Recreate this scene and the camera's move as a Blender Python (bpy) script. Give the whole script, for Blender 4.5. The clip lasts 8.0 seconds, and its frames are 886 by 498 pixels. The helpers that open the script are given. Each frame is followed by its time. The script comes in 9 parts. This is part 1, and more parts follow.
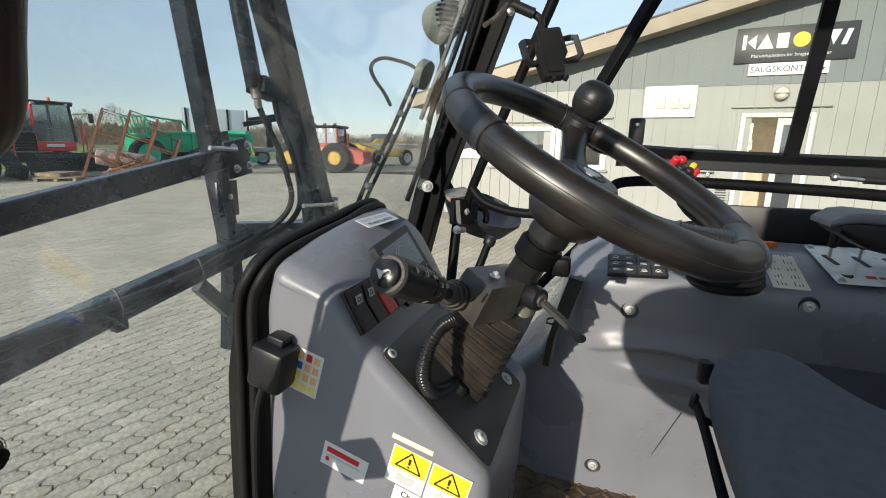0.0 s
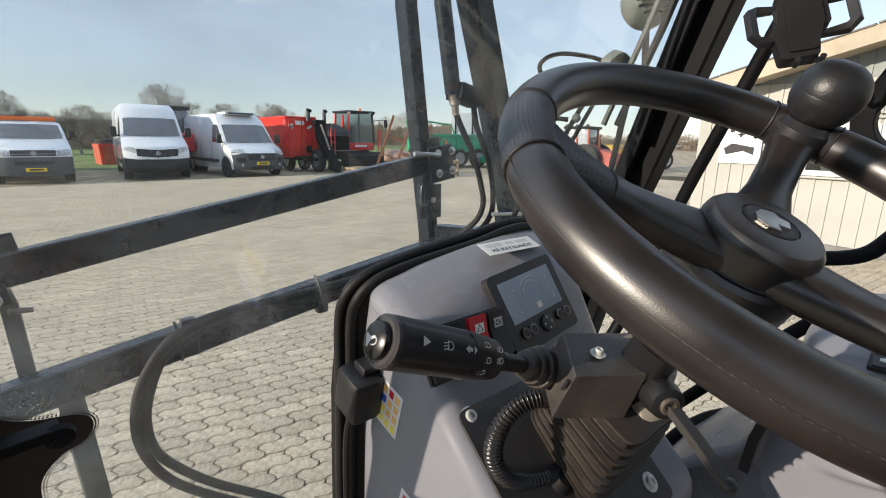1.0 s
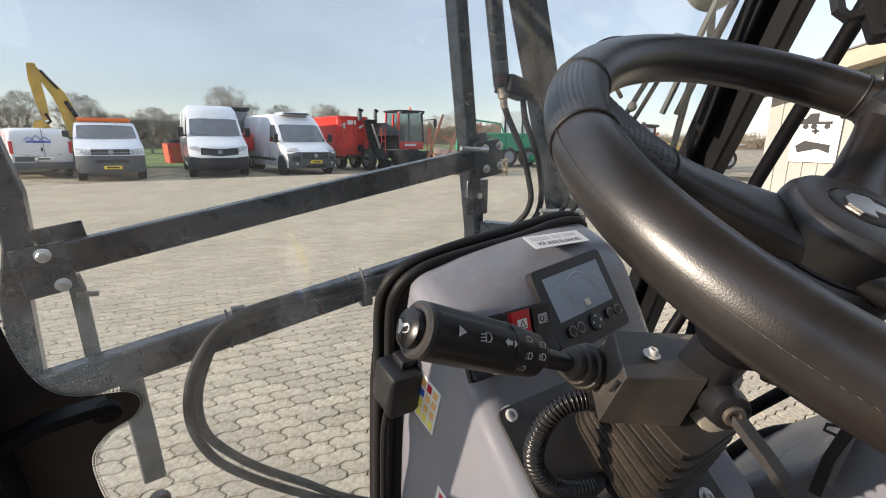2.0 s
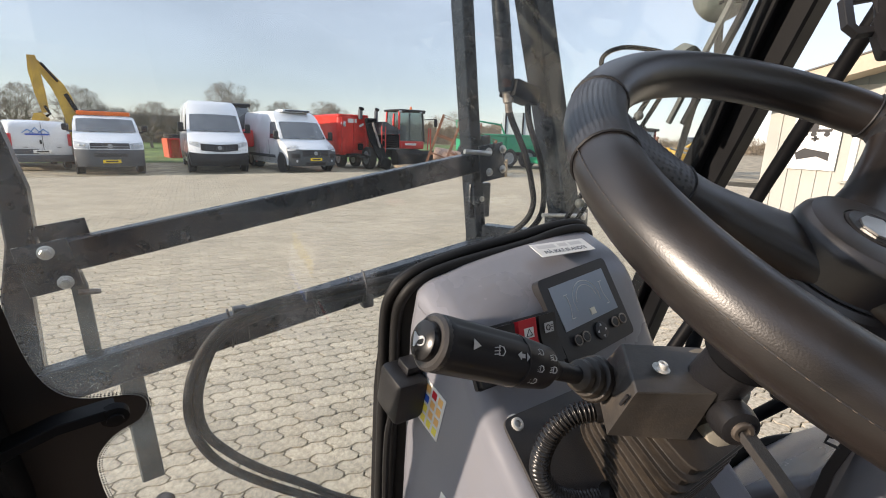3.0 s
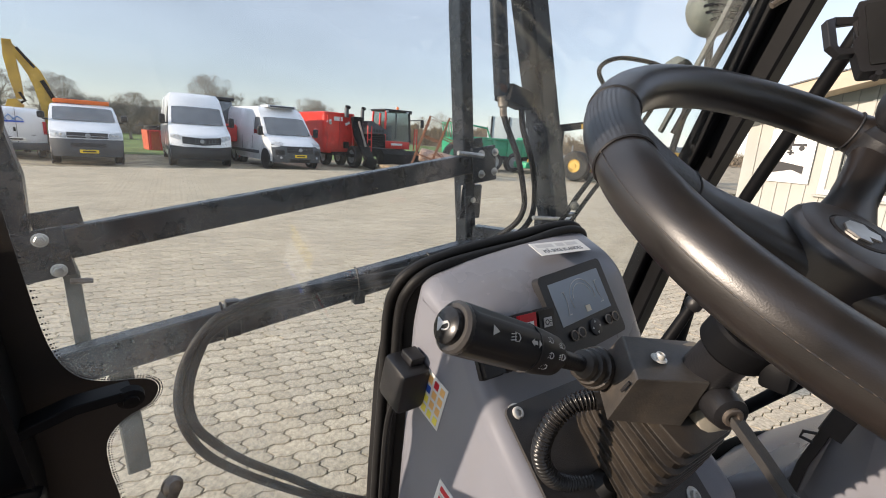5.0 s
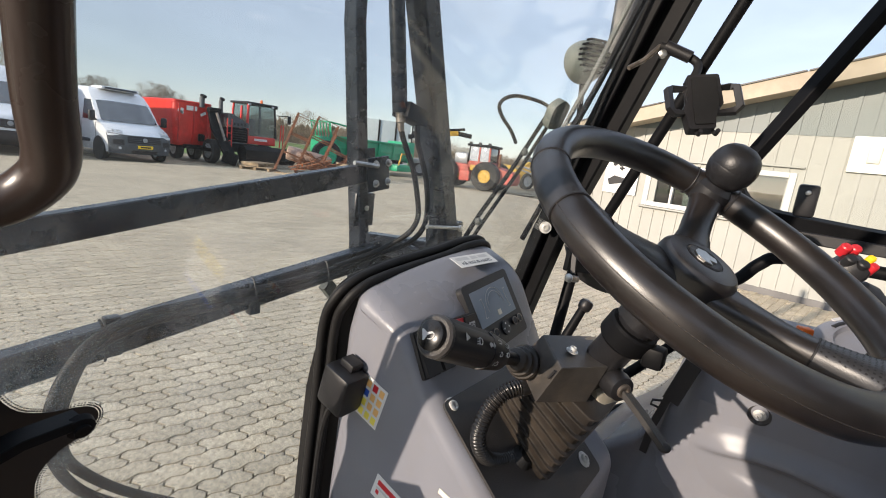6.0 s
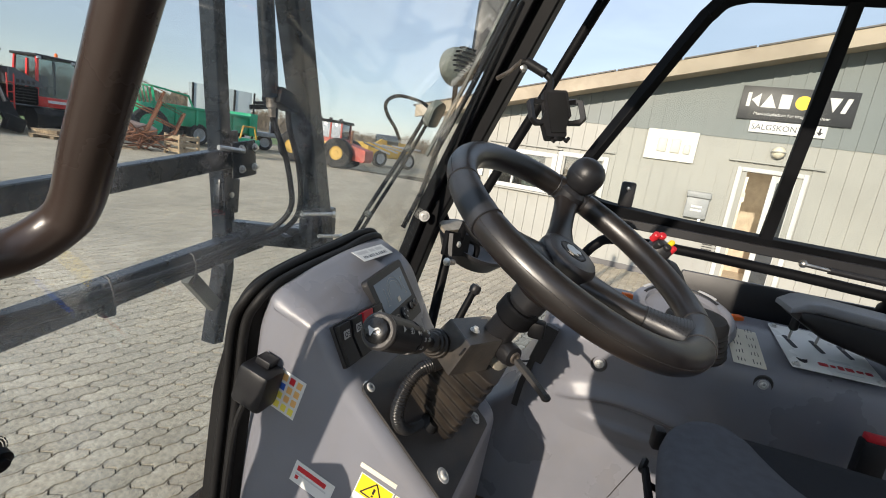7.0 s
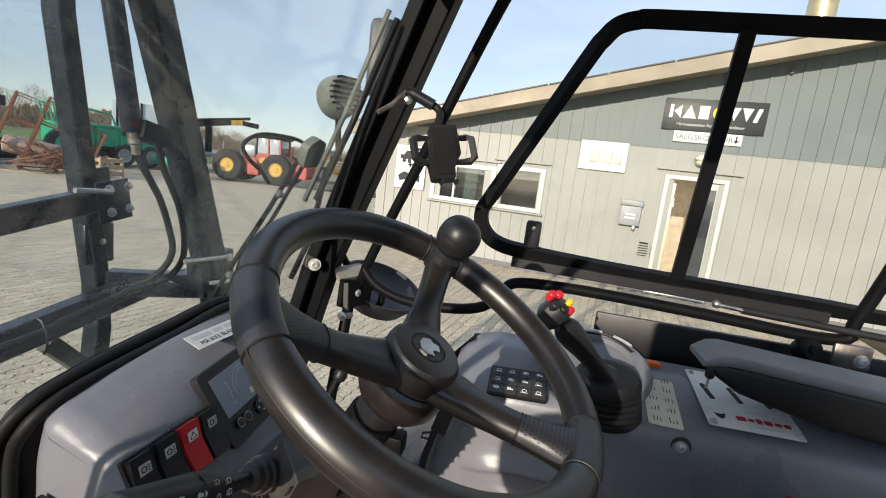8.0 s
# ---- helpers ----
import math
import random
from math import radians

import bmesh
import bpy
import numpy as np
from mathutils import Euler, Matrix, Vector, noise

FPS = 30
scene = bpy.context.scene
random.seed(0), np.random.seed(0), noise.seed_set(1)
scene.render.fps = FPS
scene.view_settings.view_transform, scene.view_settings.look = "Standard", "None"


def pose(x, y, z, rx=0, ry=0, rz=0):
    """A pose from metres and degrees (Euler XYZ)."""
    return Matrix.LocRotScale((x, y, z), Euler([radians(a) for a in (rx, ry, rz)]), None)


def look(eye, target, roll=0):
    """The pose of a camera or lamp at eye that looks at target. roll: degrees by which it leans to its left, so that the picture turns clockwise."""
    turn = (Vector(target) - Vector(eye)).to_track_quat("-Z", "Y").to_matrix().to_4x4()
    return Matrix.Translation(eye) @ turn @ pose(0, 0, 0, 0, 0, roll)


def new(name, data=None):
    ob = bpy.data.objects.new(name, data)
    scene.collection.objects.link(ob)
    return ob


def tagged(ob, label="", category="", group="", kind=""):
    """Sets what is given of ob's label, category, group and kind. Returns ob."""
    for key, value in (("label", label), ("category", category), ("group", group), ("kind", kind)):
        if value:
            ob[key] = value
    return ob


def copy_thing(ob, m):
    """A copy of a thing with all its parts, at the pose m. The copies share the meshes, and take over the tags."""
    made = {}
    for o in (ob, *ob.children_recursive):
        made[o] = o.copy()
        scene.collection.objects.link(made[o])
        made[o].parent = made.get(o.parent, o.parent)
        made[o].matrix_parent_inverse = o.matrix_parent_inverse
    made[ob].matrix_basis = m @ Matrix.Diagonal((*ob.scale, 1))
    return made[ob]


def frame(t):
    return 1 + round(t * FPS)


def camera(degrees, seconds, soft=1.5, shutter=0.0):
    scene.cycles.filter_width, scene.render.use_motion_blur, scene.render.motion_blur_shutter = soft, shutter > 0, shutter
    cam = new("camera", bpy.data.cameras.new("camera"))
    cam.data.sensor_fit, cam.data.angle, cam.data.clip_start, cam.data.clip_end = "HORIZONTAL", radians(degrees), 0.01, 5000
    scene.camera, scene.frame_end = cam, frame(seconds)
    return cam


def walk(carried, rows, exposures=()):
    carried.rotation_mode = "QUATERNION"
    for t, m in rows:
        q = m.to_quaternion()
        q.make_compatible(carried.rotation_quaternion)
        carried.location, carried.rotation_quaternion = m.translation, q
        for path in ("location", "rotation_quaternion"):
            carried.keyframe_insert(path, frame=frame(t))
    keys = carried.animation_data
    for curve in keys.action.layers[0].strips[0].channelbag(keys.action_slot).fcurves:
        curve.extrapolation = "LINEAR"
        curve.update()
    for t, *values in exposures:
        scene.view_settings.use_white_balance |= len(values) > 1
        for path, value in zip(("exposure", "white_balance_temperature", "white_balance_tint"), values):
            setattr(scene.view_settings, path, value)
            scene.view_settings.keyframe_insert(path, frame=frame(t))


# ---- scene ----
cam = camera(87.0, 8.0, soft=1.0)
PATH = [
    (0, (0.001, 0.000, 1.500), (1.845, 0.632, 1.054), 0.87),
    (0.5, (0.132, -0.064, 1.501), (1.696, 1.101, 1.055), 2.34),
    (1, (0.209, -0.075, 1.519), (1.494, 1.388, 1.062), 0.78),
    (1.5, (0.229, -0.071, 1.501), (1.377, 1.501, 1.040), -0.39),
    (3, (0.216, -0.057, 1.513), (1.350, 1.525, 1.050), 1.68),
    (3.5, (0.216, -0.057, 1.508), (1.362, 1.516, 1.049), 2.18),
    (4, (0.217, -0.054, 1.500), (1.375, 1.510, 1.041), 2.97),
    (5.5, (0.134, -0.061, 1.523), (1.403, 1.423, 1.086), 4.97),
    (6, (0.065, -0.044, 1.537), (1.650, 1.109, 1.140), 6.82),
    (6.5, (-0.024, 0.007, 1.540), (1.828, 0.652, 1.146), 9.55),
    (7, (-0.034, -0.005, 1.570), (1.831, 0.590, 1.159), 8.58),
    (7.5, (0.000, -0.051, 1.599), (1.859, 0.567, 1.191), 7.83),
    (7.9, (0.106, -0.073, 1.627), (2.021, 0.386, 1.275), 7.27),
    (8, (0.146, -0.080, 1.649), (2.076, 0.325, 1.314), 6.87),
]
walk(cam, [(t, look(eye, target, roll)) for t, eye, target, roll in PATH], [(0, 0.60, 6150, 4), (1, 0.82, 6450, 9), (3.5, 0.98, 6650, 13), (5.5, 0.92, 6600, 13), (6.5, 0.72, 6400, 10), (8, 0.62, 6300, 8)])

# ---------------------------------------------------------------- light
world = bpy.data.worlds.new("world")
scene.world = world
world.use_nodes = True
wn = world.node_tree
sky = wn.nodes.new("ShaderNodeTexSky")
sky.sky_type, sky.sun_disc = "NISHITA", False
SUN_ELEV, SUN_AZ = 15.5, -77.0   # degrees; azimuth clockwise from +y
sky.sun_elevation, sky.sun_rotation = radians(SUN_ELEV), radians(SUN_AZ)
sky.air_density, sky.dust_density, sky.ozone_density = 1.0, 0.1, 2.0
haze = wn.nodes.new("ShaderNodeHueSaturation")   # thin high haze pales the blue
haze.inputs["Saturation"].default_value = 0.48
wn.links.new(sky.outputs[0], haze.inputs["Color"])
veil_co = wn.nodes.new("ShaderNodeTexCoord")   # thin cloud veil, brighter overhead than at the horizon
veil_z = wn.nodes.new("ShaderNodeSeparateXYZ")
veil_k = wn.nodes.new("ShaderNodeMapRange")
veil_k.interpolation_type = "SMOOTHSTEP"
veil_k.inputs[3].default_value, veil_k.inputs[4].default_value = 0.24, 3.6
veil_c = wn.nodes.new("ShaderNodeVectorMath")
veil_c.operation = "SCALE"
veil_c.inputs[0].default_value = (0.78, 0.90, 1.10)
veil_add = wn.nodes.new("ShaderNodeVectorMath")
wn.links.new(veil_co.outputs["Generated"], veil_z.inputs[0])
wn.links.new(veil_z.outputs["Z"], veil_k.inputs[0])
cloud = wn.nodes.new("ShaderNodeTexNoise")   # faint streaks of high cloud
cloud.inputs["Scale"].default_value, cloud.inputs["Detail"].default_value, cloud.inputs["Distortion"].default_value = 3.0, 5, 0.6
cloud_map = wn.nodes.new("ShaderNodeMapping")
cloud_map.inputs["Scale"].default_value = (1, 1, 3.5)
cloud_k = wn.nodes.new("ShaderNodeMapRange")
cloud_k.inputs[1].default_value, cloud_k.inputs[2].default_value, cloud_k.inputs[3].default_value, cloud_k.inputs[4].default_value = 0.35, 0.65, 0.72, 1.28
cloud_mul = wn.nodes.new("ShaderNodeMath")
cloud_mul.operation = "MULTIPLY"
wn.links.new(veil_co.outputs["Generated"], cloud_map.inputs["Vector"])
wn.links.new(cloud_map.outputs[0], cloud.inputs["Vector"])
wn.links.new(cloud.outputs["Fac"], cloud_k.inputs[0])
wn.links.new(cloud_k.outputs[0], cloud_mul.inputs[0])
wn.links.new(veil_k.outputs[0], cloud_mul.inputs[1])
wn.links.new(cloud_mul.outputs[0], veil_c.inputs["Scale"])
air_tint = wn.nodes.new("ShaderNodeVectorMath")
air_tint.operation = "MULTIPLY"
air_tint.inputs[1].default_value = (0.54, 0.565, 0.61)
wn.links.new(haze.outputs[0], air_tint.inputs[0])
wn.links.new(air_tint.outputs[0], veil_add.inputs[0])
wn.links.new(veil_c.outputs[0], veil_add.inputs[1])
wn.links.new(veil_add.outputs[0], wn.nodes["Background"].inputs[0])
wn.nodes["Background"].inputs[1].default_value = 0.15
sun = new("sun", bpy.data.lights.new("sun", "SUN"))
sun.data.energy, sun.data.angle, sun.data.color = 3.7, radians(0.6), (1.0, 0.86, 0.70)
sdir = Vector((math.sin(radians(SUN_AZ)) * math.cos(radians(SUN_ELEV)), math.cos(radians(SUN_AZ)) * math.cos(radians(SUN_ELEV)), math.sin(radians(SUN_ELEV))))
sun.matrix_world = look(tuple(sdir * 50), (0, 0, 0))


# ---------------------------------------------------------------- materials
def mat(name, col, rough=0.6, metal=0.0, var=0.12, scale=8.0, bump=0.1, bscale=60.0, col2=None, spec=0.5, dirt=None, dirt_amt=0.0, dirt_scale=3.0, rvar=0.1, trans=0.0, ior=1.45, coat=0.0, island=0.0, obj=0.0, space="Object"):
    """A procedural surface: base colour varied at two scales, uneven roughness, fine relief, and a layer of dirt."""
    m = bpy.data.materials.new(name)
    m.use_nodes = True
    nt = m.node_tree
    b = nt.nodes["Principled BSDF"]
    tc = nt.nodes.new("ShaderNodeTexCoord")
    co = tc.outputs[space]
    n1 = nt.nodes.new("ShaderNodeTexNoise")
    n1.inputs["Scale"].default_value, n1.inputs["Detail"].default_value = scale, 6
    n2 = nt.nodes.new("ShaderNodeTexNoise")
    n2.inputs["Scale"].default_value, n2.inputs["Detail"].default_value = bscale, 3
    for n in (n1, n2):
        nt.links.new(co, n.inputs["Vector"])
    c2 = col2 or tuple(c * (1 - 2.2 * var) for c in col)
    mix = nt.nodes.new("ShaderNodeMix")
    mix.data_type = "RGBA"
    mix.inputs[6].default_value, mix.inputs[7].default_value = (*c2, 1), (*[min(1, c * (1 + var)) for c in col], 1)
    ramp = nt.nodes.new("ShaderNodeMapRange")
    ramp.inputs[1].default_value, ramp.inputs[2].default_value = 0.3, 0.65
    nt.links.new(n1.outputs["Fac"], ramp.inputs[0])
    nt.links.new(ramp.outputs[0], mix.inputs[0])
    out = mix.outputs[2]
    if island or obj:
        hs = nt.nodes.new("ShaderNodeHueSaturation")
        src = nt.nodes.new("ShaderNodeNewGeometry").outputs["Random Per Island"] if island else nt.nodes.new("ShaderNodeObjectInfo").outputs["Random"]
        mr = nt.nodes.new("ShaderNodeMapRange")
        a = island or obj
        mr.inputs[3].default_value, mr.inputs[4].default_value = 1 - a, 1 + a
        nt.links.new(src, mr.inputs[0])
        nt.links.new(mr.outputs[0], hs.inputs["Value"])
        nt.links.new(out, hs.inputs["Color"])
        out = hs.outputs[0]
    if dirt:
        nd = nt.nodes.new("ShaderNodeTexNoise")
        nd.inputs["Scale"].default_value, nd.inputs["Detail"].default_value, nd.inputs["Roughness"].default_value = dirt_scale, 8, 0.7
        nt.links.new(co, nd.inputs["Vector"])
        dr = nt.nodes.new("ShaderNodeMapRange")
        dr.inputs[1].default_value, dr.inputs[2].default_value, dr.inputs[4].default_value = 0.45, 0.75, dirt_amt
        nt.links.new(nd.outputs["Fac"], dr.inputs[0])
        md = nt.nodes.new("ShaderNodeMix")
        md.data_type = "RGBA"
        md.inputs[7].default_value = (*dirt, 1)
        nt.links.new(dr.outputs[0], md.inputs[0])
        nt.links.new(out, md.inputs[6])
        out = md.outputs[2]
    nt.links.new(out, b.inputs["Base Color"])
    rr = nt.nodes.new("ShaderNodeMapRange")
    rr.inputs[3].default_value, rr.inputs[4].default_value = max(0.02, rough - rvar), min(1, rough + rvar)
    nt.links.new(n1.outputs["Fac"], rr.inputs[0])
    nt.links.new(rr.outputs[0], b.inputs["Roughness"])
    b.inputs["Metallic"].default_value = metal
    b.inputs["Specular IOR Level"].default_value = spec
    b.inputs["IOR"].default_value = ior
    b.inputs["Transmission Weight"].default_value = trans
    b.inputs["Coat Weight"].default_value = coat
    if bump:
        bp = nt.nodes.new("ShaderNodeBump")
        bp.inputs["Strength"].default_value, bp.inputs["Distance"].default_value = bump, 0.002
        nt.links.new(n2.outputs["Fac"], bp.inputs["Height"])
        nt.links.new(bp.outputs[0], b.inputs["Normal"])
    return m


def glass_mat(name, tint=(1, 1, 1), dirt=0.0, gloss=0.8, base=0.042, specks=0.0):
    """A thin clear pane: what lies behind shows through, with a Fresnel gloss and a film of dust."""
    m = bpy.data.materials.new(name)
    m.use_nodes = True
    nt = m.node_tree
    nt.nodes.remove(nt.nodes["Principled BSDF"])
    out = nt.nodes["Material Output"]
    tr = nt.nodes.new("ShaderNodeBsdfTransparent")
    tr.inputs[0].default_value = (*tint, 1)
    gl = nt.nodes.new("ShaderNodeBsdfGlossy")
    gl.inputs["Roughness"].default_value = 0.02
    lw = nt.nodes.new("ShaderNodeLayerWeight")
    lw.inputs[0].default_value = 0.5
    fp5 = nt.nodes.new("ShaderNodeMath")
    fp5.operation = "POWER"
    fp5.inputs[1].default_value = 5.0
    nt.links.new(lw.outputs["Facing"], fp5.inputs[0])
    fm = nt.nodes.new("ShaderNodeMath")
    fm.operation = "MULTIPLY_ADD"
    fm.inputs[1].default_value, fm.inputs[2].default_value = gloss, base
    nt.links.new(fp5.outputs[0], fm.inputs[0])
    mx = nt.nodes.new("ShaderNodeMixShader")
    nt.links.new(fm.outputs[0], mx.inputs[0])
    nt.links.new(tr.outputs[0], mx.inputs[1])
    nt.links.new(gl.outputs[0], mx.inputs[2])
    last = mx.outputs[0]
    if dirt:
        tc = nt.nodes.new("ShaderNodeTexCoord")
        n = nt.nodes.new("ShaderNodeTexNoise")
        n.inputs["Scale"].default_value, n.inputs["Detail"].default_value, n.inputs["Roughness"].default_value = 5, 10, 0.75
        v = nt.nodes.new("ShaderNodeTexVoronoi")
        v.inputs["Scale"].default_value = 22
        nt.links.new(tc.outputs["Object"], n.inputs["Vector"])
        nt.links.new(tc.outputs["Object"], v.inputs["Vector"])
        r1 = nt.nodes.new("ShaderNodeMapRange")
        r1.inputs[1].default_value, r1.inputs[2].default_value, r1.inputs[3].default_value, r1.inputs[4].default_value = 0.42, 0.74, 0.006 * dirt, 0.05 * dirt
        r2 = nt.nodes.new("ShaderNodeMapRange")
        r2.inputs[1].default_value, r2.inputs[2].default_value, r2.inputs[3].default_value, r2.inputs[4].default_value = 0.02, 0.035, 0.06 * dirt, 0.0
        nt.links.new(n.outputs["Fac"], r1.inputs[0])
        nt.links.new(v.outputs["Distance"], r2.inputs[0])
        ad = nt.nodes.new("ShaderNodeMath")
        ad.operation = "ADD"
        nt.links.new(r1.outputs[0], ad.inputs[0])
        nt.links.new(r2.outputs[0], ad.inputs[1])
        dust = ad.outputs[0]
        if specks:   # dried splashes, thick towards the hinge side
            v2 = nt.nodes.new("ShaderNodeTexVoronoi")
            v2.inputs["Scale"].default_value, v2.inputs["Randomness"].default_value = 330, 1.0
            n3 = nt.nodes.new("ShaderNodeTexNoise")
            n3.inputs["Scale"].default_value, n3.inputs["Detail"].default_value, n3.inputs["Roughness"].default_value, n3.inputs["Distortion"].default_value = 9, 10, 0.72, 0.8
            for q in (v2, n3):
                nt.links.new(tc.outputs["Object"], q.inputs["Vector"])
            sp3 = nt.nodes.new("ShaderNodeMapRange")
            sp3.inputs[1].default_value, sp3.inputs[2].default_value, sp3.inputs[3].default_value, sp3.inputs[4].default_value = 0.06, 0.22, 0.16, 0.0
            nt.links.new(v2.outputs["Distance"], sp3.inputs[0])
            sx3 = nt.nodes.new("ShaderNodeSeparateXYZ")
            nt.links.new(tc.outputs["Generated"], sx3.inputs[0])
            side3 = nt.nodes.new("ShaderNodeMapRange")
            side3.inputs[1].default_value, side3.inputs[2].default_value, side3.inputs[3].default_value, side3.inputs[4].default_value = 0.05, 0.42, 1.0, 0.06
            nt.links.new(sx3.outputs["X"], side3.inputs[0])
            cl3 = nt.nodes.new("ShaderNodeMapRange")
            cl3.inputs[1].default_value, cl3.inputs[2].default_value = 0.40, 0.68
            nt.links.new(n3.outputs["Fac"], cl3.inputs[0])
            fog3 = nt.nodes.new("ShaderNodeMath")
            fog3.operation, fog3.inputs[1].default_value = "ADD", 0.024
            nt.links.new(sp3.outputs[0], fog3.inputs[0])
            low3 = nt.nodes.new("ShaderNodeMapRange")
            low3.inputs[1].default_value, low3.inputs[2].default_value, low3.inputs[3].default_value, low3.inputs[4].default_value = 0.58, 0.73, 1.0, 0.0
            nt.links.new(sx3.outputs["Z"], low3.inputs[0])
            for q in (cl3, side3, low3):
                mu = nt.nodes.new("ShaderNodeMath")
                mu.operation = "MULTIPLY"
                nt.links.new(fog3.outputs[0], mu.inputs[0])
                nt.links.new(q.outputs[0], mu.inputs[1])
                fog3 = mu
            ad2 = nt.nodes.new("ShaderNodeMath")
            ad2.operation = "MULTIPLY_ADD"
            ad2.inputs[1].default_value = specks
            nt.links.new(fog3.outputs[0], ad2.inputs[0])
            nt.links.new(dust, ad2.inputs[2])
            dust = ad2.outputs[0]
        df = nt.nodes.new("ShaderNodeBsdfDiffuse")
        df.inputs[0].default_value = (0.44, 0.48, 0.46, 1)
        tl = nt.nodes.new("ShaderNodeBsdfTranslucent")   # dust also scatters light forward
        tl.inputs[0].default_value = (0.26, 0.285, 0.30, 1)
        both = nt.nodes.new("ShaderNodeAddShader")
        nt.links.new(df.outputs[0], both.inputs[0])
        nt.links.new(tl.outputs[0], both.inputs[1])
        m2 = nt.nodes.new("ShaderNodeMixShader")
        nt.links.new(dust, m2.inputs[0])
        nt.links.new(last, m2.inputs[1])
        nt.links.new(both.outputs[0], m2.inputs[2])
        last = m2.outputs[0]
    nt.links.new(last, out.inputs[0])
    return m


M = {}
M["grey"] = mat("moulded_grey_plastic", (0.182, 0.187, 0.214), 0.29, var=0.06, scale=5, bump=0.12, bscale=1400, dirt=(0.22, 0.19, 0.16), dirt_amt=0.25, dirt_scale=6)
M["dark"] = mat("dark_plastic", (0.0125, 0.0125, 0.0145), 0.42, var=0.1, bump=0.12, bscale=500, dirt=(0.06, 0.053, 0.047), dirt_amt=0.12)
M["cover"] = mat("dusty_folded_steel", (0.056, 0.051, 0.047), 0.45, var=0.15, scale=25, bump=0.12, bscale=500, dirt=(0.16, 0.13, 0.10), dirt_amt=0.35, dirt_scale=30)
M["plate"] = mat("dark_panel", (0.034, 0.033, 0.034), 0.38, var=0.1, bump=0.25, bscale=700, dirt=(0.10, 0.08, 0.06), dirt_amt=0.3, dirt_scale=14)
M["leather"] = mat("black_leather", (0.0120, 0.0098, 0.0096), 0.36, var=0.2, scale=30, bump=0.06, bscale=1200, rvar=0.06, dirt=(0.035, 0.025, 0.020), dirt_amt=0.25, dirt_scale=11, spec=0.95)
M["leather_perf"] = mat("perforated_leather", (0.024, 0.025, 0.029), 0.38, var=0.12, scale=30, bump=0.14, bscale=900, spec=0.8)
M["rubber"] = mat("black_rubber", (0.008, 0.008, 0.0085), 0.6, var=0.1, bump=0.15, bscale=200, dirt=(0.06, 0.055, 0.05), dirt_amt=0.10, spec=0.35)
M["boot"] = mat("dusty_rubber_boot", (0.022, 0.019, 0.017), 0.45, var=0.2, scale=20, bump=0.15, bscale=400, dirt=(0.10, 0.075, 0.05), dirt_amt=0.3, dirt_scale=22)
M["thread"] = mat("sewing_thread", (0.085, 0.07, 0.055), 0.8, var=0.1, bump=0)
M["tread"] = mat("muddy_floor_mat", (0.13, 0.09, 0.06), 0.7, var=0.25, scale=18, bump=0.3, bscale=300, dirt=(0.3, 0.2, 0.12), dirt_amt=0.7, dirt_scale=9)
M["lamp_shell"] = mat("weathered_lamp_shell", (0.115, 0.130, 0.115), 0.55, var=0.15, scale=20, bump=0.15, dirt=(0.25, 0.25, 0.2), dirt_amt=0.4, dirt_scale=25)
M["frame"] = mat("black_painted_steel", (0.0055, 0.0058, 0.007), 0.52, var=0.15, scale=14, bump=0.03, bscale=500, dirt=(0.06, 0.057, 0.055), dirt_amt=0.04, dirt_scale=16, spec=0.12)
M["bar"] = mat("dusty_painted_steel", (0.0075, 0.011, 0.017), 0.28, var=0.15, scale=18, bump=0.06, bscale=260, spec=0.45, dirt=(0.11, 0.12, 0.12), dirt_amt=0.14, dirt_scale=30)
M["bar_dust"] = mat("dust_filmed_steel", (0.075, 0.082, 0.075), 0.6, var=0.2, scale=14, bump=0.15, bscale=160, dirt=(0.17, 0.17, 0.15), dirt_amt=0.4, dirt_scale=20)
M["hose"] = mat("glossy_black_conduit", (0.012, 0.012, 0.013), 0.28, var=0.1, bump=0, dirt=(0.07, 0.06, 0.05), dirt_amt=0.25, dirt_scale=30)
M["clamp"] = mat("pale_dusty_casting", (0.27, 0.25, 0.205), 0.6, var=0.2, scale=30, bump=0.2, dirt=(0.16, 0.1, 0.06), dirt_amt=0.6, dirt_scale=25)
M["liner"] = mat("pale_bounce_ceiling", (0.74, 0.74, 0.72), 0.9, var=0.06, scale=6, bump=0.3, bscale=400)
M["handle"] = mat("bronze_black_gloss_tube", (0.045, 0.032, 0.027), 0.3, var=0.1, bump=0.05, bscale=300)
M["fabric"] = mat("grey_seat_fabric", (0.112, 0.116, 0.132), 0.85, var=0.06, scale=60, bump=0.25, bscale=1400, spec=0.2)
M["steel"] = mat("zinc_steel", (0.55, 0.54, 0.52), 0.35, metal=1.0, var=0.12, scale=40, bump=0.1)
M["worn"] = mat("worn_steel", (0.3, 0.27, 0.24), 0.45, metal=0.8, var=0.25, scale=40, bump=0.2, dirt=(0.16, 0.09, 0.05), dirt_amt=0.6, dirt_scale=30)
M["zinc"] = mat("bright_zinc_bolt", (0.62, 0.62, 0.6), 0.35, metal=0.3, var=0.15, scale=60, bump=0.1, dirt=(0.25, 0.2, 0.15), dirt_amt=0.4, dirt_scale=80)
M["white"] = mat("white_print", (0.68, 0.68, 0.66), 0.5, var=0.03, bump=0)
M["mark"] = mat("pale_print", (0.5, 0.5, 0.5), 0.5, var=0.02, bump=0)
M["ink"] = mat("black_print", (0.015, 0.015, 0.017), 0.5, var=0.02, bump=0)
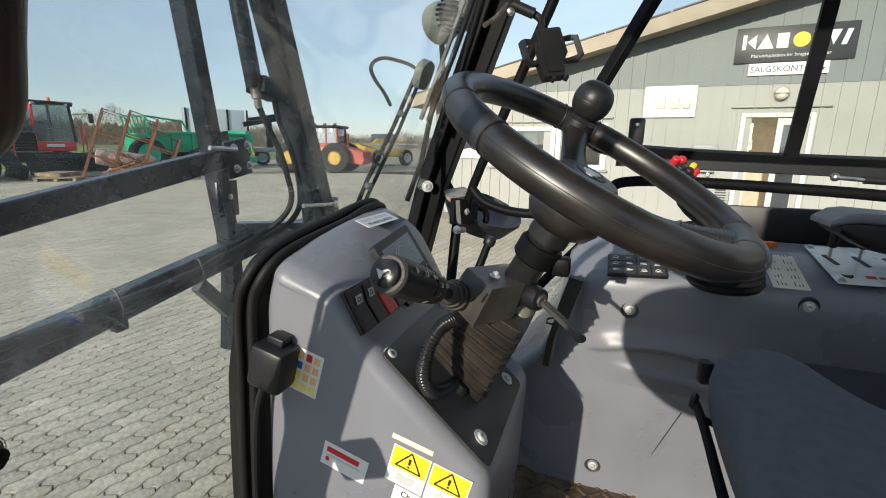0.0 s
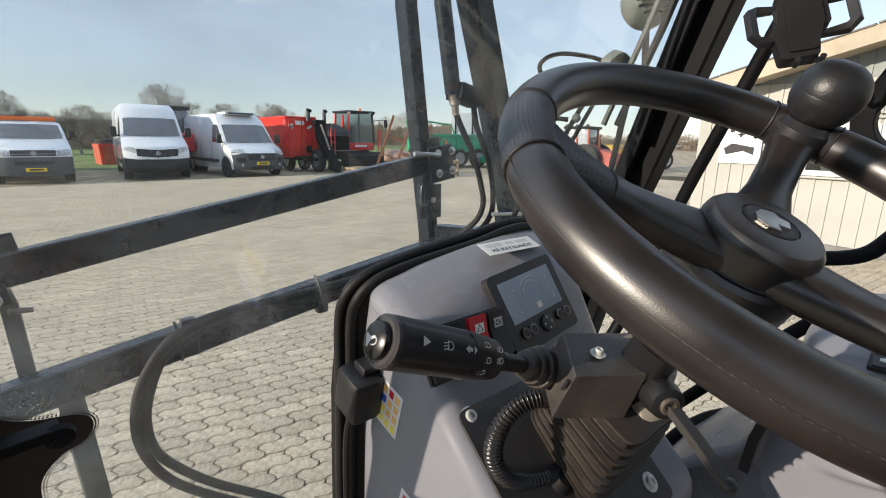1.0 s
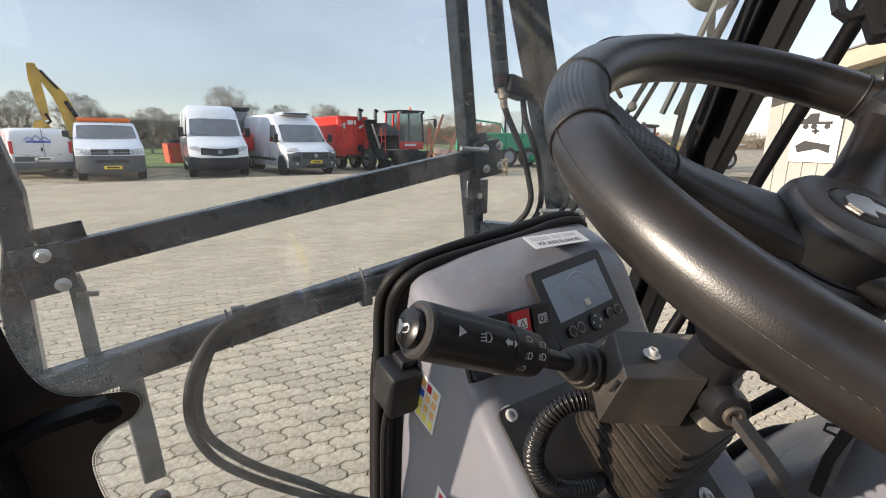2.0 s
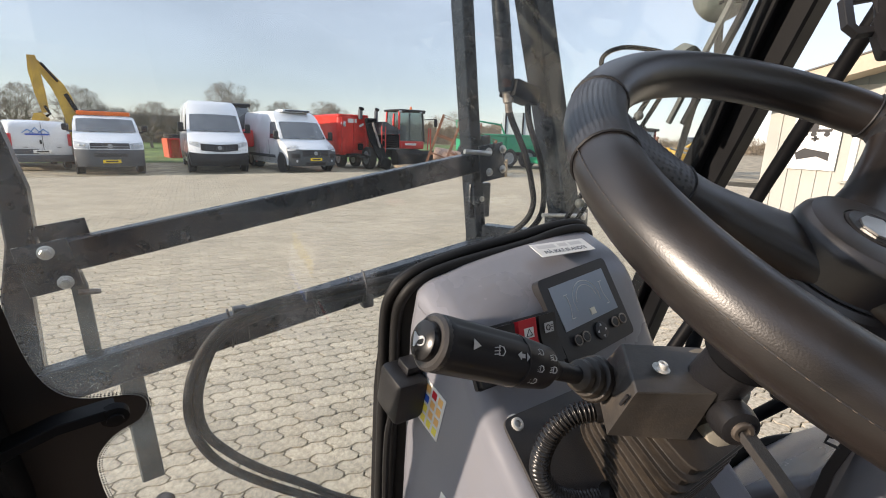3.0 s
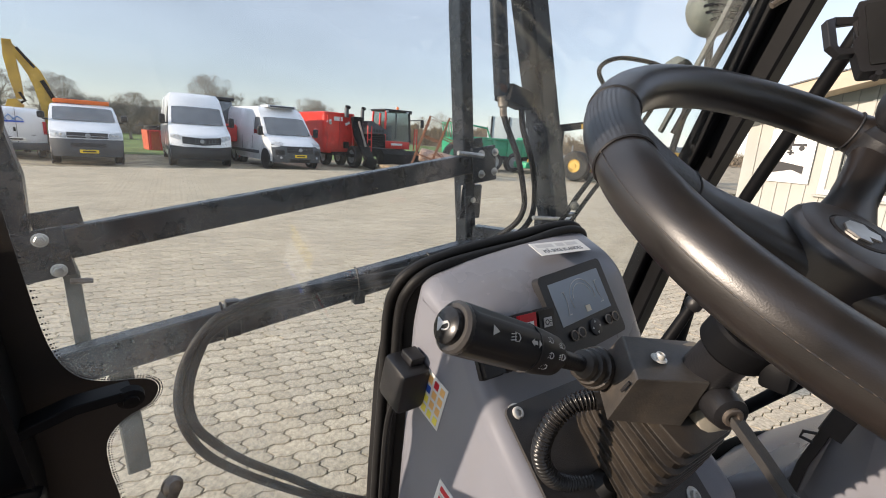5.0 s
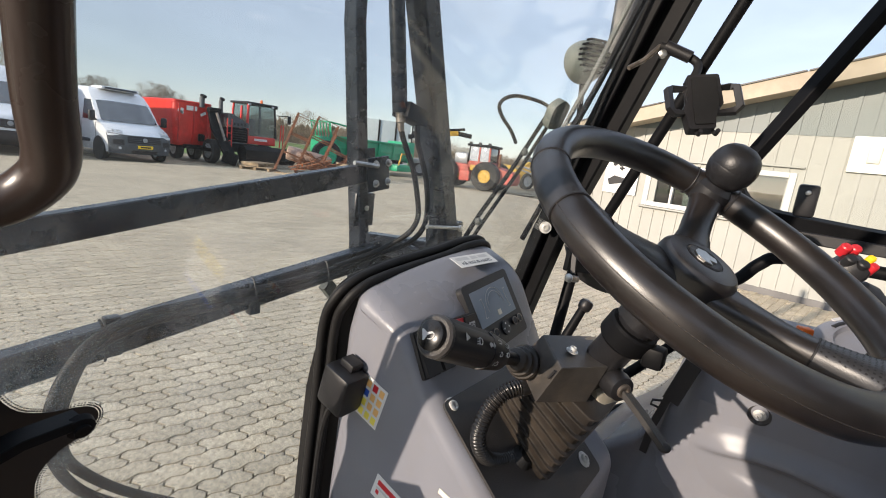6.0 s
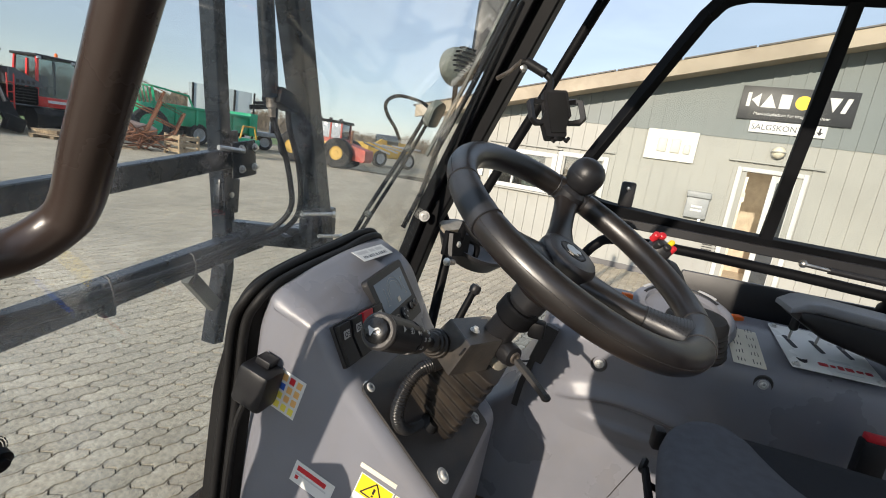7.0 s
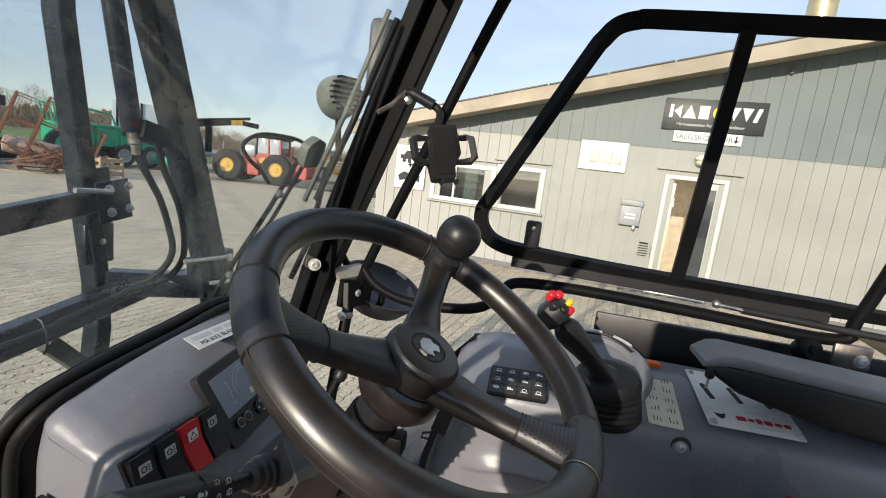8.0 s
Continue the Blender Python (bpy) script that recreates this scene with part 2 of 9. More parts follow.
M["yellow"] = mat("yellow_print", (0.85, 0.6, 0.02), 0.45, var=0.04, bump=0)
M["red"] = mat("red_plastic", (0.52, 0.022, 0.032), 0.35, var=0.06, bump=0.05)
M["orange"] = mat("orange_plastic", (0.8, 0.16, 0.02), 0.4, var=0.06, bump=0.05)
M["blue"] = mat("blue_print", (0.03, 0.1, 0.5), 0.45, var=0.05, bump=0)
M["paleplate"] = mat("pale_grey_decal", (0.80, 0.80, 0.76), 0.28, var=0.05, bump=0)
M["beige"] = mat("beige_decal", (0.74, 0.69, 0.57), 0.35, var=0.06, bump=0, dirt=(0.3, 0.27, 0.2), dirt_amt=0.4)
# blue-grey base also holds the sky's reflection on the screen
M["screen"] = mat("sky_tinted_display", (0.27, 0.31, 0.36), 0.16, var=0.04, bump=0)
M["paver"] = mat("concrete_paver", (0.485, 0.418, 0.308), 0.85, var=0.17, scale=55, bump=0.9, bscale=220, dirt=(0.2, 0.18, 0.14), dirt_amt=0.45, dirt_scale=0.8, island=0.10, spec=0.3, space="Object")
M["joint"] = mat("sandy_joint", (0.075, 0.058, 0.036), 0.95, var=0.25, scale=2, bump=0.6, bscale=90, dirt=(0.07, 0.09, 0.04), dirt_amt=0.5, dirt_scale=1.5, spec=0.2)
M["glass"] = glass_mat("cab_glass", (0.96, 0.975, 0.97), dirt=0.8, specks=4.2, base=0.058)
M["sideglass"] = glass_mat("tinted_side_glass", (0.86, 0.885, 0.865), dirt=0.25)
M["cream"] = mat("cream_painted_steel", (0.335, 0.335, 0.305), 0.5, var=0.04, scale=1.5, bump=0.05, dirt=(0.4, 0.38, 0.32), dirt_amt=0.25, dirt_scale=0.7)
M["slate"] = mat("slate_grey_painted_steel", (0.165, 0.190, 0.188), 0.5, var=0.05, scale=1.5, bump=0.05, dirt=(0.22, 0.23, 0.21), dirt_amt=0.25, dirt_scale=0.7)
M["fascia"] = mat("weathered_fascia", (0.42, 0.36, 0.275), 0.8, var=0.12, scale=1.2, bump=0.3, bscale=40, dirt=(0.2, 0.16, 0.11), dirt_amt=0.5, dirt_scale=1.5)
M["roof"] = mat("grey_roof_sheet", (0.16, 0.155, 0.15), 0.85, var=0.12, scale=2, bump=0.4)
M["paint_white"] = mat("white_window_paint", (0.58, 0.58, 0.55), 0.45, var=0.04, bump=0.05)
M["darkroom"] = mat("dim_interior", (0.2, 0.17, 0.14), 0.8, var=0.2, scale=2)
M["pane"] = mat("dark_window_pane", (0.030, 0.036, 0.042), 0.05, var=0.15, bump=0, rvar=0.02, spec=0.5, ior=2.3)
M["office_glass"] = glass_mat("office_window_glass", (0.72, 0.75, 0.73), base=0.14)
M["van_white"] = mat("white_van_paint", (0.69, 0.71, 0.735), 0.25, var=0.03, scale=1, bump=0, coat=0.4, dirt=(0.4, 0.38, 0.34), dirt_amt=0.2, dirt_scale=1.2)
M["van_grey"] = mat("grey_bumper_plastic", (0.062, 0.070, 0.082), 0.5, var=0.1, scale=3, bump=0.1)
M["lamp_glass"] = mat("headlamp_glass", (0.42, 0.45, 0.48), 0.12, var=0.2, scale=12, bump=0)
M["tyre"] = mat("tyre_rubber", (0.018, 0.018, 0.018), 0.85, var=0.2, bump=0.3, dirt=(0.12, 0.1, 0.08), dirt_amt=0.4)
M["rim_grey"] = mat("grey_wheel_rim", (0.3, 0.31, 0.32), 0.4, metal=0.5, var=0.1)
M["rim_yellow"] = mat("yellow_wheel_rim", (0.5, 0.31, 0.05), 0.5, var=0.1)
M["mach_red"] = mat("red_machine_paint", (0.66, 0.035, 0.03), 0.4, var=0.12, scale=3, bump=0.05, dirt=(0.2, 0.1, 0.07), dirt_amt=0.35, dirt_scale=2)
M["dig_yellow"] = mat("yellow_machine_paint", (0.5, 0.31, 0.04), 0.5, var=0.15, scale=3, bump=0.1, dirt=(0.25, 0.15, 0.06), dirt_amt=0.5, dirt_scale=2)
M["green"] = mat("green_machine_paint", (0.015, 0.32, 0.16), 0.45, var=0.12, scale=3, bump=0.05, dirt=(0.1, 0.2, 0.12), dirt_amt=0.3)
M["rust"] = mat("rusty_steel", (0.2, 0.085, 0.045), 0.85, var=0.3, scale=6, bump=0.3, dirt=(0.09, 0.05, 0.03), dirt_amt=0.6)
M["wood"] = mat("weathered_wood", (0.33, 0.25, 0.16), 0.85, var=0.2, scale=5, bump=0.3)
M["bark"] = mat("tree_bark", (0.22, 0.19, 0.155), 0.9, var=0.25, scale=6, bump=0.5)
M["twig"] = mat("winter_twigs", (0.25, 0.215, 0.18), 0.9, var=0.25, scale=2, bump=0)
M["hedge"] = mat("dull_winter_hedge", (0.235, 0.190, 0.135), 0.95, var=0.3, scale=0.7, bump=0, bscale=5, island=0.12)
M["grass"] = mat("spring_grass", (0.13, 0.19, 0.045), 0.95, var=0.3, scale=0.6, bump=0.6, bscale=30)
M["soil"] = mat("gravelly_soil", (0.36, 0.30, 0.205), 0.95, var=0.28, scale=1.6, bump=0.6, bscale=60, dirt=(0.11, 0.095, 0.05), dirt_amt=0.75, dirt_scale=0.8)
M["farshed"] = mat("far_grey_shed", (0.3, 0.31, 0.31), 0.8, var=0.1)


# ---------------------------------------------------------------- mesh kit
class G:
    """Gathers faces of one mesh."""

    def __init__(self):
        self.v, self.f = [], []

    def add(self, vs, fs):
        k = len(self.v)
        self.v += [tuple(p) for p in vs]
        self.f += [tuple(i + k for i in q) for q in fs]
        return self

    def box(self, c, s, rot=None, bev=0.0):
        """A block with centre c and sizes s; bev chamfers all its edges."""
        h = [a / 2 for a in s]
        b = min(bev, min(h) * 0.9)
        bm = bmesh.new()
        bmesh.ops.create_cube(bm, size=1)
        for p in bm.verts:
            p.co = Vector((p.co.x * s[0], p.co.y * s[1], p.co.z * s[2]))
        if b:
            bmesh.ops.bevel(bm, geom=bm.edges[:], offset=b, segments=2, profile=0.5, affect="EDGES")
        return self.bm(bm, Matrix.Translation(c) @ (rot.to_4x4() if rot else Matrix()))

    def bm(self, bm, m=None):
        bm.verts.index_update()
        vs = [(m @ p.co) if m else p.co.copy() for p in bm.verts]
        fs = [[q.index for q in fc.verts] for fc in bm.faces]
        bm.free()
        return self.add(vs, fs)

    def rings(self, rings, closed=False, caps=True):
        """Skin over rings of equal count."""
        n = len(rings[0])
        vs = [p for r in rings for p in r]
        fs = []
        m = len(rings)
        for i in range(m if closed else m - 1):
            for j in range(n):
                a, b = i * n + j, i * n + (j + 1) % n
                c, d = ((i + 1) % m) * n + (j + 1) % n, ((i + 1) % m) * n + j
                fs.append((a, b, c, d))
        if caps and not closed:
            fs.append(tuple(reversed(range(n))))
            fs.append(tuple((m - 1) * n + j for j in range(n)))
        return self.add(vs, fs)

    def tube(self, pts, r, seg=12, closed=False, caps=True, rect=None, up=(0, 0, 1), smooth=0):
        """A round (or rect = (w, h)) bar along points; r may be a list."""
        pts = [Vector(p) for p in pts]
        if smooth:
            pts = spline(pts, smooth, closed)
        n = len(pts)
        rs = r if isinstance(r, (list, tuple)) else [r] * n
        if len(rs) != n:
            rs = [rs[0] + (rs[-1] - rs[0]) * i / (n - 1) for i in range(n)]
        out, prev = [], None
        for i, p in enumerate(pts):
            if closed:
                t = pts[(i + 1) % n] - pts[i - 1]
            else:
                t = pts[min(i + 1, n - 1)] - pts[max(i - 1, 0)]
            t.normalize()
            if prev is None:
                a = Vector(up) if abs(t.dot(Vector(up))) < 0.95 else Vector((1, 0, 0))
                x = t.cross(a).normalized()
            else:
                x = (prev - t * prev.dot(t)).normalized()
            prev = x
            y = x.cross(t)
            if rect:
                w, h = rect[0] / 2, rect[1] / 2
                c = min(w, h) * 0.16
                prof = [(w, h - c), (w - c, h), (-w + c, h), (-w, h - c), (-w, -h + c), (-w + c, -h), (w - c, -h), (w, -h + c)]
                out.append([p + x * a + y * b for a, b in prof])
            else:
                out.append([p + (x * math.cos(k * math.tau / seg) + y * math.sin(k * math.tau / seg)) * rs[i] for k in range(seg)])
        return self.rings(out, closed, caps)

    def lathe(self, prof, c=(0, 0, 0), axis=(0, 0, 1), seg=24):
        """Turned form: prof holds (radius, height) pairs along the axis."""
        q = Vector((0, 0, 1)).rotation_difference(Vector(axis).normalized()).to_matrix()
        rr = [[Vector(c) + q @ Vector((r * math.cos(k * math.tau / seg), r * math.sin(k * math.tau / seg), h)) for k in range(seg)] for r, h in prof]
        return self.rings(rr)

    def prism(self, poly, h, m=None):
        """An outline in x, y pushed along z from 0 to h."""
        n = len(poly)
        vs = [Vector((x, y, 0)) for x, y in poly] + [Vector((x, y, h)) for x, y in poly]
        if m:
            vs = [m @ p for p in vs]
        fs = [tuple(reversed(range(n))), tuple(range(n, 2 * n))] + [(i, (i + 1) % n, n + (i + 1) % n, n + i) for i in range(n)]
        return self.add(vs, fs)

    def ball(self, c, r, s=(1, 1, 1), u=20, v=12):
        bm = bmesh.new()
        bmesh.ops.create_uvsphere(bm, u_segments=u, v_segments=v, radius=r)
        return self.bm(bm, Matrix.Translation(c) @ Matrix.Diagonal((*s, 1)))


def spline(pts, k, closed=False):
    """Catmull-Rom points, k steps a span."""
    pts, n, out = [Vector(p) for p in pts], len(pts), []
    for i in range(n if closed else n - 1):
        p0, p1, p2, p3 = (pts[(i - 1) % n], pts[i], pts[(i + 1) % n], pts[(i + 2) % n]) if closed else (pts[max(i - 1, 0)], pts[i], pts[i + 1], pts[min(i + 2, n - 1)])
        for j in range(k):
            t = j / k
            out.append(0.5 * ((2 * p1) + (p2 - p0) * t + (2 * p0 - 5 * p1 + 4 * p2 - p3) * t * t + (3 * p1 - p0 - 3 * p2 + p3) * t ** 3))
    if not closed:
        out.append(pts[-1])
    return out


def round_poly(poly, r, k=4):
    """Rounds the corners of an x, y outline."""
    out, n = [], len(poly)
    for i in range(n):
        p, a, b = Vector(poly[i]), Vector(poly[i - 1]), Vector(poly[(i + 1) % n])
        u, w = (a - p), (b - p)
        d = min(r, u.length * 0.45, w.length * 0.45)
        s, e = p + u.normalized() * d, p + w.normalized() * d
        for j in range(k + 1):
            t = j / k
            out.append(tuple((1 - t) ** 2 * s + 2 * t * (1 - t) * p + t * t * e))
    return out


def mesh_of(name, g, material, angle=35):
    me = bpy.data.meshes.new(name)
    me.from_pydata(g.v, [], g.f)
    me.polygons.foreach_set("use_smooth", [True] * len(me.polygons))
    me.set_sharp_from_angle(angle=radians(angle))
    me.materials.append(M[material] if isinstance(material, str) else material)
    return me


def part(name, g, material, parent, label="", angle=35):
    ob = new(name, mesh_of(name, g, material, angle))
    ob.parent = parent
    if parent is not None:
        ob.matrix_parent_inverse = parent.matrix_basis.inverted()
    if label:
        ob["label"] = label
    return ob


def thing(name, label, category, group="", at=(0, 0, 0), kind=""):
    return tagged(new_at(name, at), label, category, group, kind)


def new_at(name, at):
    ob = new(name)
    ob.empty_display_size = 0.05
    ob.matrix_basis = Matrix.Translation(at)
    return ob


def solo(name, g, material, label, category, group="", kind="", angle=35):
    """A thing of one mesh."""
    return tagged(part(name, g, material, None, "", angle), label, category, group, kind)


def text(name, body, size, m, material, parent, depth=0.0004, align="CENTER"):
    """Lettering as flat raised mesh, at the pose m (x along the line, z out of the face)."""
    cu = bpy.data.curves.new(name, "FONT")
    cu.body, cu.size, cu.extrude, cu.align_x, cu.align_y, cu.resolution_u = body, size, depth, align, "CENTER", 3
    tmp = bpy.data.objects.new(name, cu)
    scene.collection.objects.link(tmp)
    me = bpy.data.meshes.new_from_object(tmp.evaluated_get(bpy.context.evaluated_depsgraph_get()))
    bpy.data.objects.remove(tmp)
    me.materials.clear()
    me.materials.append(M[material])
    ob = new(name, me)
    ob.parent = parent
    ob.matrix_basis = parent.matrix_basis.inverted() @ m if parent else m
    return ob


def face_pose(o, x, n):
    """A pose at o whose x runs along x and whose z is the outward normal n."""
    n = Vector(n).normalized()
    x = Vector(x)
    x = (x - n * x.dot(n)).normalized()
    y = n.cross(x)
    return Matrix(((x.x, y.x, n.x, o[0]), (x.y, y.y, n.y, o[1]), (x.z, y.z, n.z, o[2]), (0, 0, 0, 1)))


def card(m, w, h, t=0.0008, r=0.0):
    """A thin plate of width w and height h centred on the pose m."""
    poly = [(-w / 2, -h / 2), (w / 2, -h / 2), (w / 2, h / 2), (-w / 2, h / 2)]
    return G().prism(round_poly(poly, r, 3) if r else poly, t, m)


def wheel_parts(parent, m, r, w, rim_mat="rim_grey", k=0.63):
    """A tyre with its rim; m puts the axle along x."""
    c, axd = m.translation, m.to_3x3() @ Vector((1, 0, 0))
    prof = [(r * k * 0.98, -w * 0.42), (r * (k + 0.1), -w / 2), (r * 0.93, -w * 0.47), (r, -w * 0.34), (r, w * 0.34), (r * 0.93, w * 0.47), (r * (k + 0.1), w / 2), (r * k * 0.98, w * 0.42)]
    q = Vector((0, 0, 1)).rotation_difference(Vector(axd).normalized()).to_matrix()
    wh = part("wheel", G().rings([[c + q @ Vector((a * math.cos(q_ * math.tau / 28), a * math.sin(q_ * math.tau / 28), b)) for q_ in range(28)] for a, b in prof], closed=True), "tyre", parent)
    part("rim", G().lathe([(r * k, -w * 0.4), (r * k * 0.95, -w * 0.46), (r * k * 0.5, -w * 0.30), (r * 0.14, -w * 0.46), (0.001, -w * 0.46)], c, axd, 20), rim_mat, wh)
    part("rim", G().lathe([(r * k, w * 0.4), (r * k * 0.95, w * 0.46), (r * k * 0.5, w * 0.30), (r * 0.14, w * 0.46), (0.001, w * 0.46)], c, axd, 20), rim_mat, wh)
    return wh

# ---------------------------------------------------------------- ground
def flat(x0, y0, x1, y1, z, nx=1, ny=1):
    vs = [(x0 + (x1 - x0) * i / nx, y0 + (y1 - y0) * j / ny, z) for j in range(ny + 1) for i in range(nx + 1)]
    fs = [(j * (nx + 1) + i, j * (nx + 1) + i + 1, (j + 1) * (nx + 1) + i + 1, (j + 1) * (nx + 1) + i) for j in range(ny) for i in range(nx)]
    return G().add(vs, fs)


solo("ground", flat(-900, -900, 900, 900, -0.02, 8, 8), "soil", "bare gravelly earth and field that reaches the horizon", "ground", kind="structure")
yard = solo("pavement", G().add([(-30, -25, 0), (30, -25, 0), (30, 2.4, 0), (12.4, 18.6, 0), (-30, 18.6, 0)], [(0, 1, 2, 3, 4)]), "joint", "sandy joints and bed of the concrete block paving", "pavement", kind="structure")
solo("ground", flat(-70, 26, 60, 160, 0.0, 4, 4), "grass", "strip of green spring grass behind the parked vans", "ground", kind="structure")

# ---------------------------------------------------------------- building, in its own axes: s along the wall, n out of it
BD, BN, BDIST = Vector((0.1284, 0.9917, 0)), Vector((-0.9917, 0.1284, 0)), 8.6


def bp(s, out, z):
    return BD * s - BN * BDIST + BN * out + Vector((0, 0, z))


def bpose(s, out, z):
    """x to the viewer's right along the wall, y up, z out of the wall."""
    return face_pose(bp(s, out, z), -BD, BN)


def bbox(g, s0, s1, z0, z1, o0, o1, bev=0.0):
    """A block on the wall between two stations, heights and depths."""
    c = bp((s0 + s1) / 2, (o0 + o1) / 2, (z0 + z1) / 2)
    rot = Matrix((tuple(-BD), (0, 0, 1), tuple(BN))).transposed()
    return g.box(c, (abs(s1 - s0), z1 - z0, abs(o1 - o0)), rot, bev)


S_LEFT, S_RIGHT, PAINT = 4.45, -13.0, 2.40


def roof_z(s):
    return 3.07 - 0.237 * (s - 1.0) if s > -6.0 else 3.07 + 0.237 * 7.0 + 0.237 * (s + 6.0)


building = thing("house", "low cream and slate grey steel-clad office building with a shallow gable", "building", at=tuple(bp(0, 0, 0)))
holes = [(-0.83, -1.62, 0.0, 1.93), (3.20, 2.12, 1.15, 1.72), (1.93, 1.23, 1.15, 1.78)]   # door, two windows: s0, s1, z0, z1


def clad(g, s0, s1, zlo, zhi_f, o):
    """One upright strip of steel cladding, cut round the openings."""
    spans = [(zlo, None)]
    for h0, h1, z0, z1 in holes:
        if s0 <= h0 + 0.02 and s1 >= h1 - 0.02:
            cut = []
            for lo, hi in spans:
                top_ = hi if hi is not None else zhi_f(s0)
                if lo < z0 < top_:
                    cut.append((lo, z0))
                if z1 < top_:
                    cut.append((max(lo, z1), hi))
                if z1 <= lo:
                    cut.append((lo, hi))
            spans = list(dict.fromkeys(cut))
    for lo, hi in spans:
        za, zb = (hi, hi) if hi is not None else (zhi_f(s0), zhi_f(s1))
        if s0 > s1 and min(za, zb) - lo >= 0.01:
            p = [bp(s0, o, lo), bp(s1, o, lo), bp(s1, o, zb), bp(s0, o, za)]
            q = [bp(s0, o - 0.05, lo), bp(s1, o - 0.05, lo), bp(s1, o - 0.05, zb), bp(s0, o - 0.05, za)]
            g.add(p + q, [(0, 1, 2, 3), (0, 4, 5, 1), (1, 5, 6, 2), (2, 6, 7, 3), (3, 7, 4, 0)])
    return g


wl_ = G()
for s0, s1, z0, z1 in ((S_LEFT, 3.20, 0.0, PAINT), (3.20, 1.23, 0.0, 1.15), (3.20, 1.23, 1.78, PAINT), (2.12, 1.93, 1.15, 1.78), (1.23, -0.83, 0.0, PAINT), (-0.83, -1.62, 1.93, PAINT), (-1.62, S_RIGHT, 0.0, PAINT)):
    bbox(wl_, s0, s1, z0, z1, -0.10, -0.04)
lower_wall = part("wall", wl_, "cream", building, "cream ribbed steel cladding")
upper_wall = part("wall", G().prism([(S_LEFT, PAINT), (S_LEFT, roof_z(S_LEFT)), (-6.0, roof_z(-6.0)), (S_RIGHT, roof_z(S_RIGHT)), (S_RIGHT, PAINT)], 0.05, Matrix(((BD.x, 0, BN.x, bp(0, -0.09, 0).x), (BD.y, 0, BN.y, bp(0, -0.09, 0).y), (0, 1, 0, 0), (0, 0, 0, 1)))), "slate", building, "slate grey ribbed steel cladding under the gable")
k_ = S_LEFT
while k_ > S_RIGHT:   # each sheet and each cover strip
    for s0, s1, o in ((k_, k_ - 0.158, 0.0), (k_ - 0.158, k_ - 0.2, 0.018)):
        for strip, paint, wall in ((clad(G(), s0, max(s1, S_RIGHT), 0.03, lambda s: PAINT, o), "cream", lower_wall), (clad(G(), s0, max(s1, S_RIGHT), PAINT, lambda s: roof_z(s) - 0.02, o + 0.012), "slate", upper_wall)):
            for q in range(0, len(strip.v), 8):   # above and below an opening the lengths are separate
                part("cladding_strip" if o else "cladding_sheet", G().add(strip.v[q:q + 8], [(0, 1, 2, 3), (0, 4, 5, 1), (1, 5, 6, 2), (2, 6, 7, 3), (3, 7, 4, 0)]), paint, wall)
    k_ -= 0.2
g = G()
bbox(g, S_LEFT, S_RIGHT, -0.02, 0.10, -0.06, 0.03)
part("plinth", g, "roof", building)
g = G()   # end wall and back, plain
g.prism([(0, 0), (0, roof_z(S_LEFT)), (-14, roof_z(S_LEFT)), (-14, 0)], 0.1, Matrix((( -BN.x * -1, 0, BD.x, bp(S_LEFT - 0.1, -0.08, 0).x), (-BN.y * -1, 0, BD.y, bp(S_LEFT - 0.1, -0.08, 0).y), (0, 1, 0, 0), (0, 0, 0, 1))))
part("end_wall", g, "cream", building)
g = G()   # sloping fascia boards
for a, b in ((S_LEFT + 0.35, -6.0), (-6.0, S_RIGHT - 0.3)):
    for o0, o1, z0, z1 in ((0.48, 0.55, -0.052, 0.150), (-0.04, 0.48, -0.02, 0.0), (-12.0, 0.55, 0.150, 0.160)):   # board, soffit, roof deck
        p = [bp(s, o, roof_z(s) + z) for s in (a, b) for o in (o0, o1) for z in (z0, z1)]
        g.add(p, [(0, 1, 3, 2), (4, 6, 7, 5), (0, 4, 5, 1), (2, 3, 7, 6), (0, 2, 6, 4), (1, 5, 7, 3)])
part("fascia", g, "fascia", building, "weathered brown fascia board along the gable")
g = G()
for a, b in ((S_LEFT + 0.4, -6.0), (-6.0, S_RIGHT - 0.3)):
    n = int(abs(a - b) / 0.9)
    for i in range(n):
        s0, s1 = a + (b - a) * i / n, a + (b - a) * (i + 0.97) / n
        z = 0.160 + 0.004 * (i % 2)
        p = [bp(s, o, roof_z(s) + zz) for s in (s0, s1) for o in (0.0, 0.575) for zz in (z, z + 0.020)]
        g.add(p, [(0, 1, 3, 2), (4, 6, 7, 5), (0, 4, 5, 1), (2, 3, 7, 6), (0, 2, 6, 4), (1, 5, 7, 3)])
part("roof_edge", g, "roof", building)
g = G()
g.tube([bp(-2.62, -1.0, 3.6), bp(-2.62, -1.0, 6.6)], 0.20, 28)
part("flue", g, mat("tarnished_flue_metal", (0.62, 0.52, 0.30), 0.35, metal=0.7, var=0.12, scale=4, bump=0.05), building, "tarnished brassy metal flue pipe")

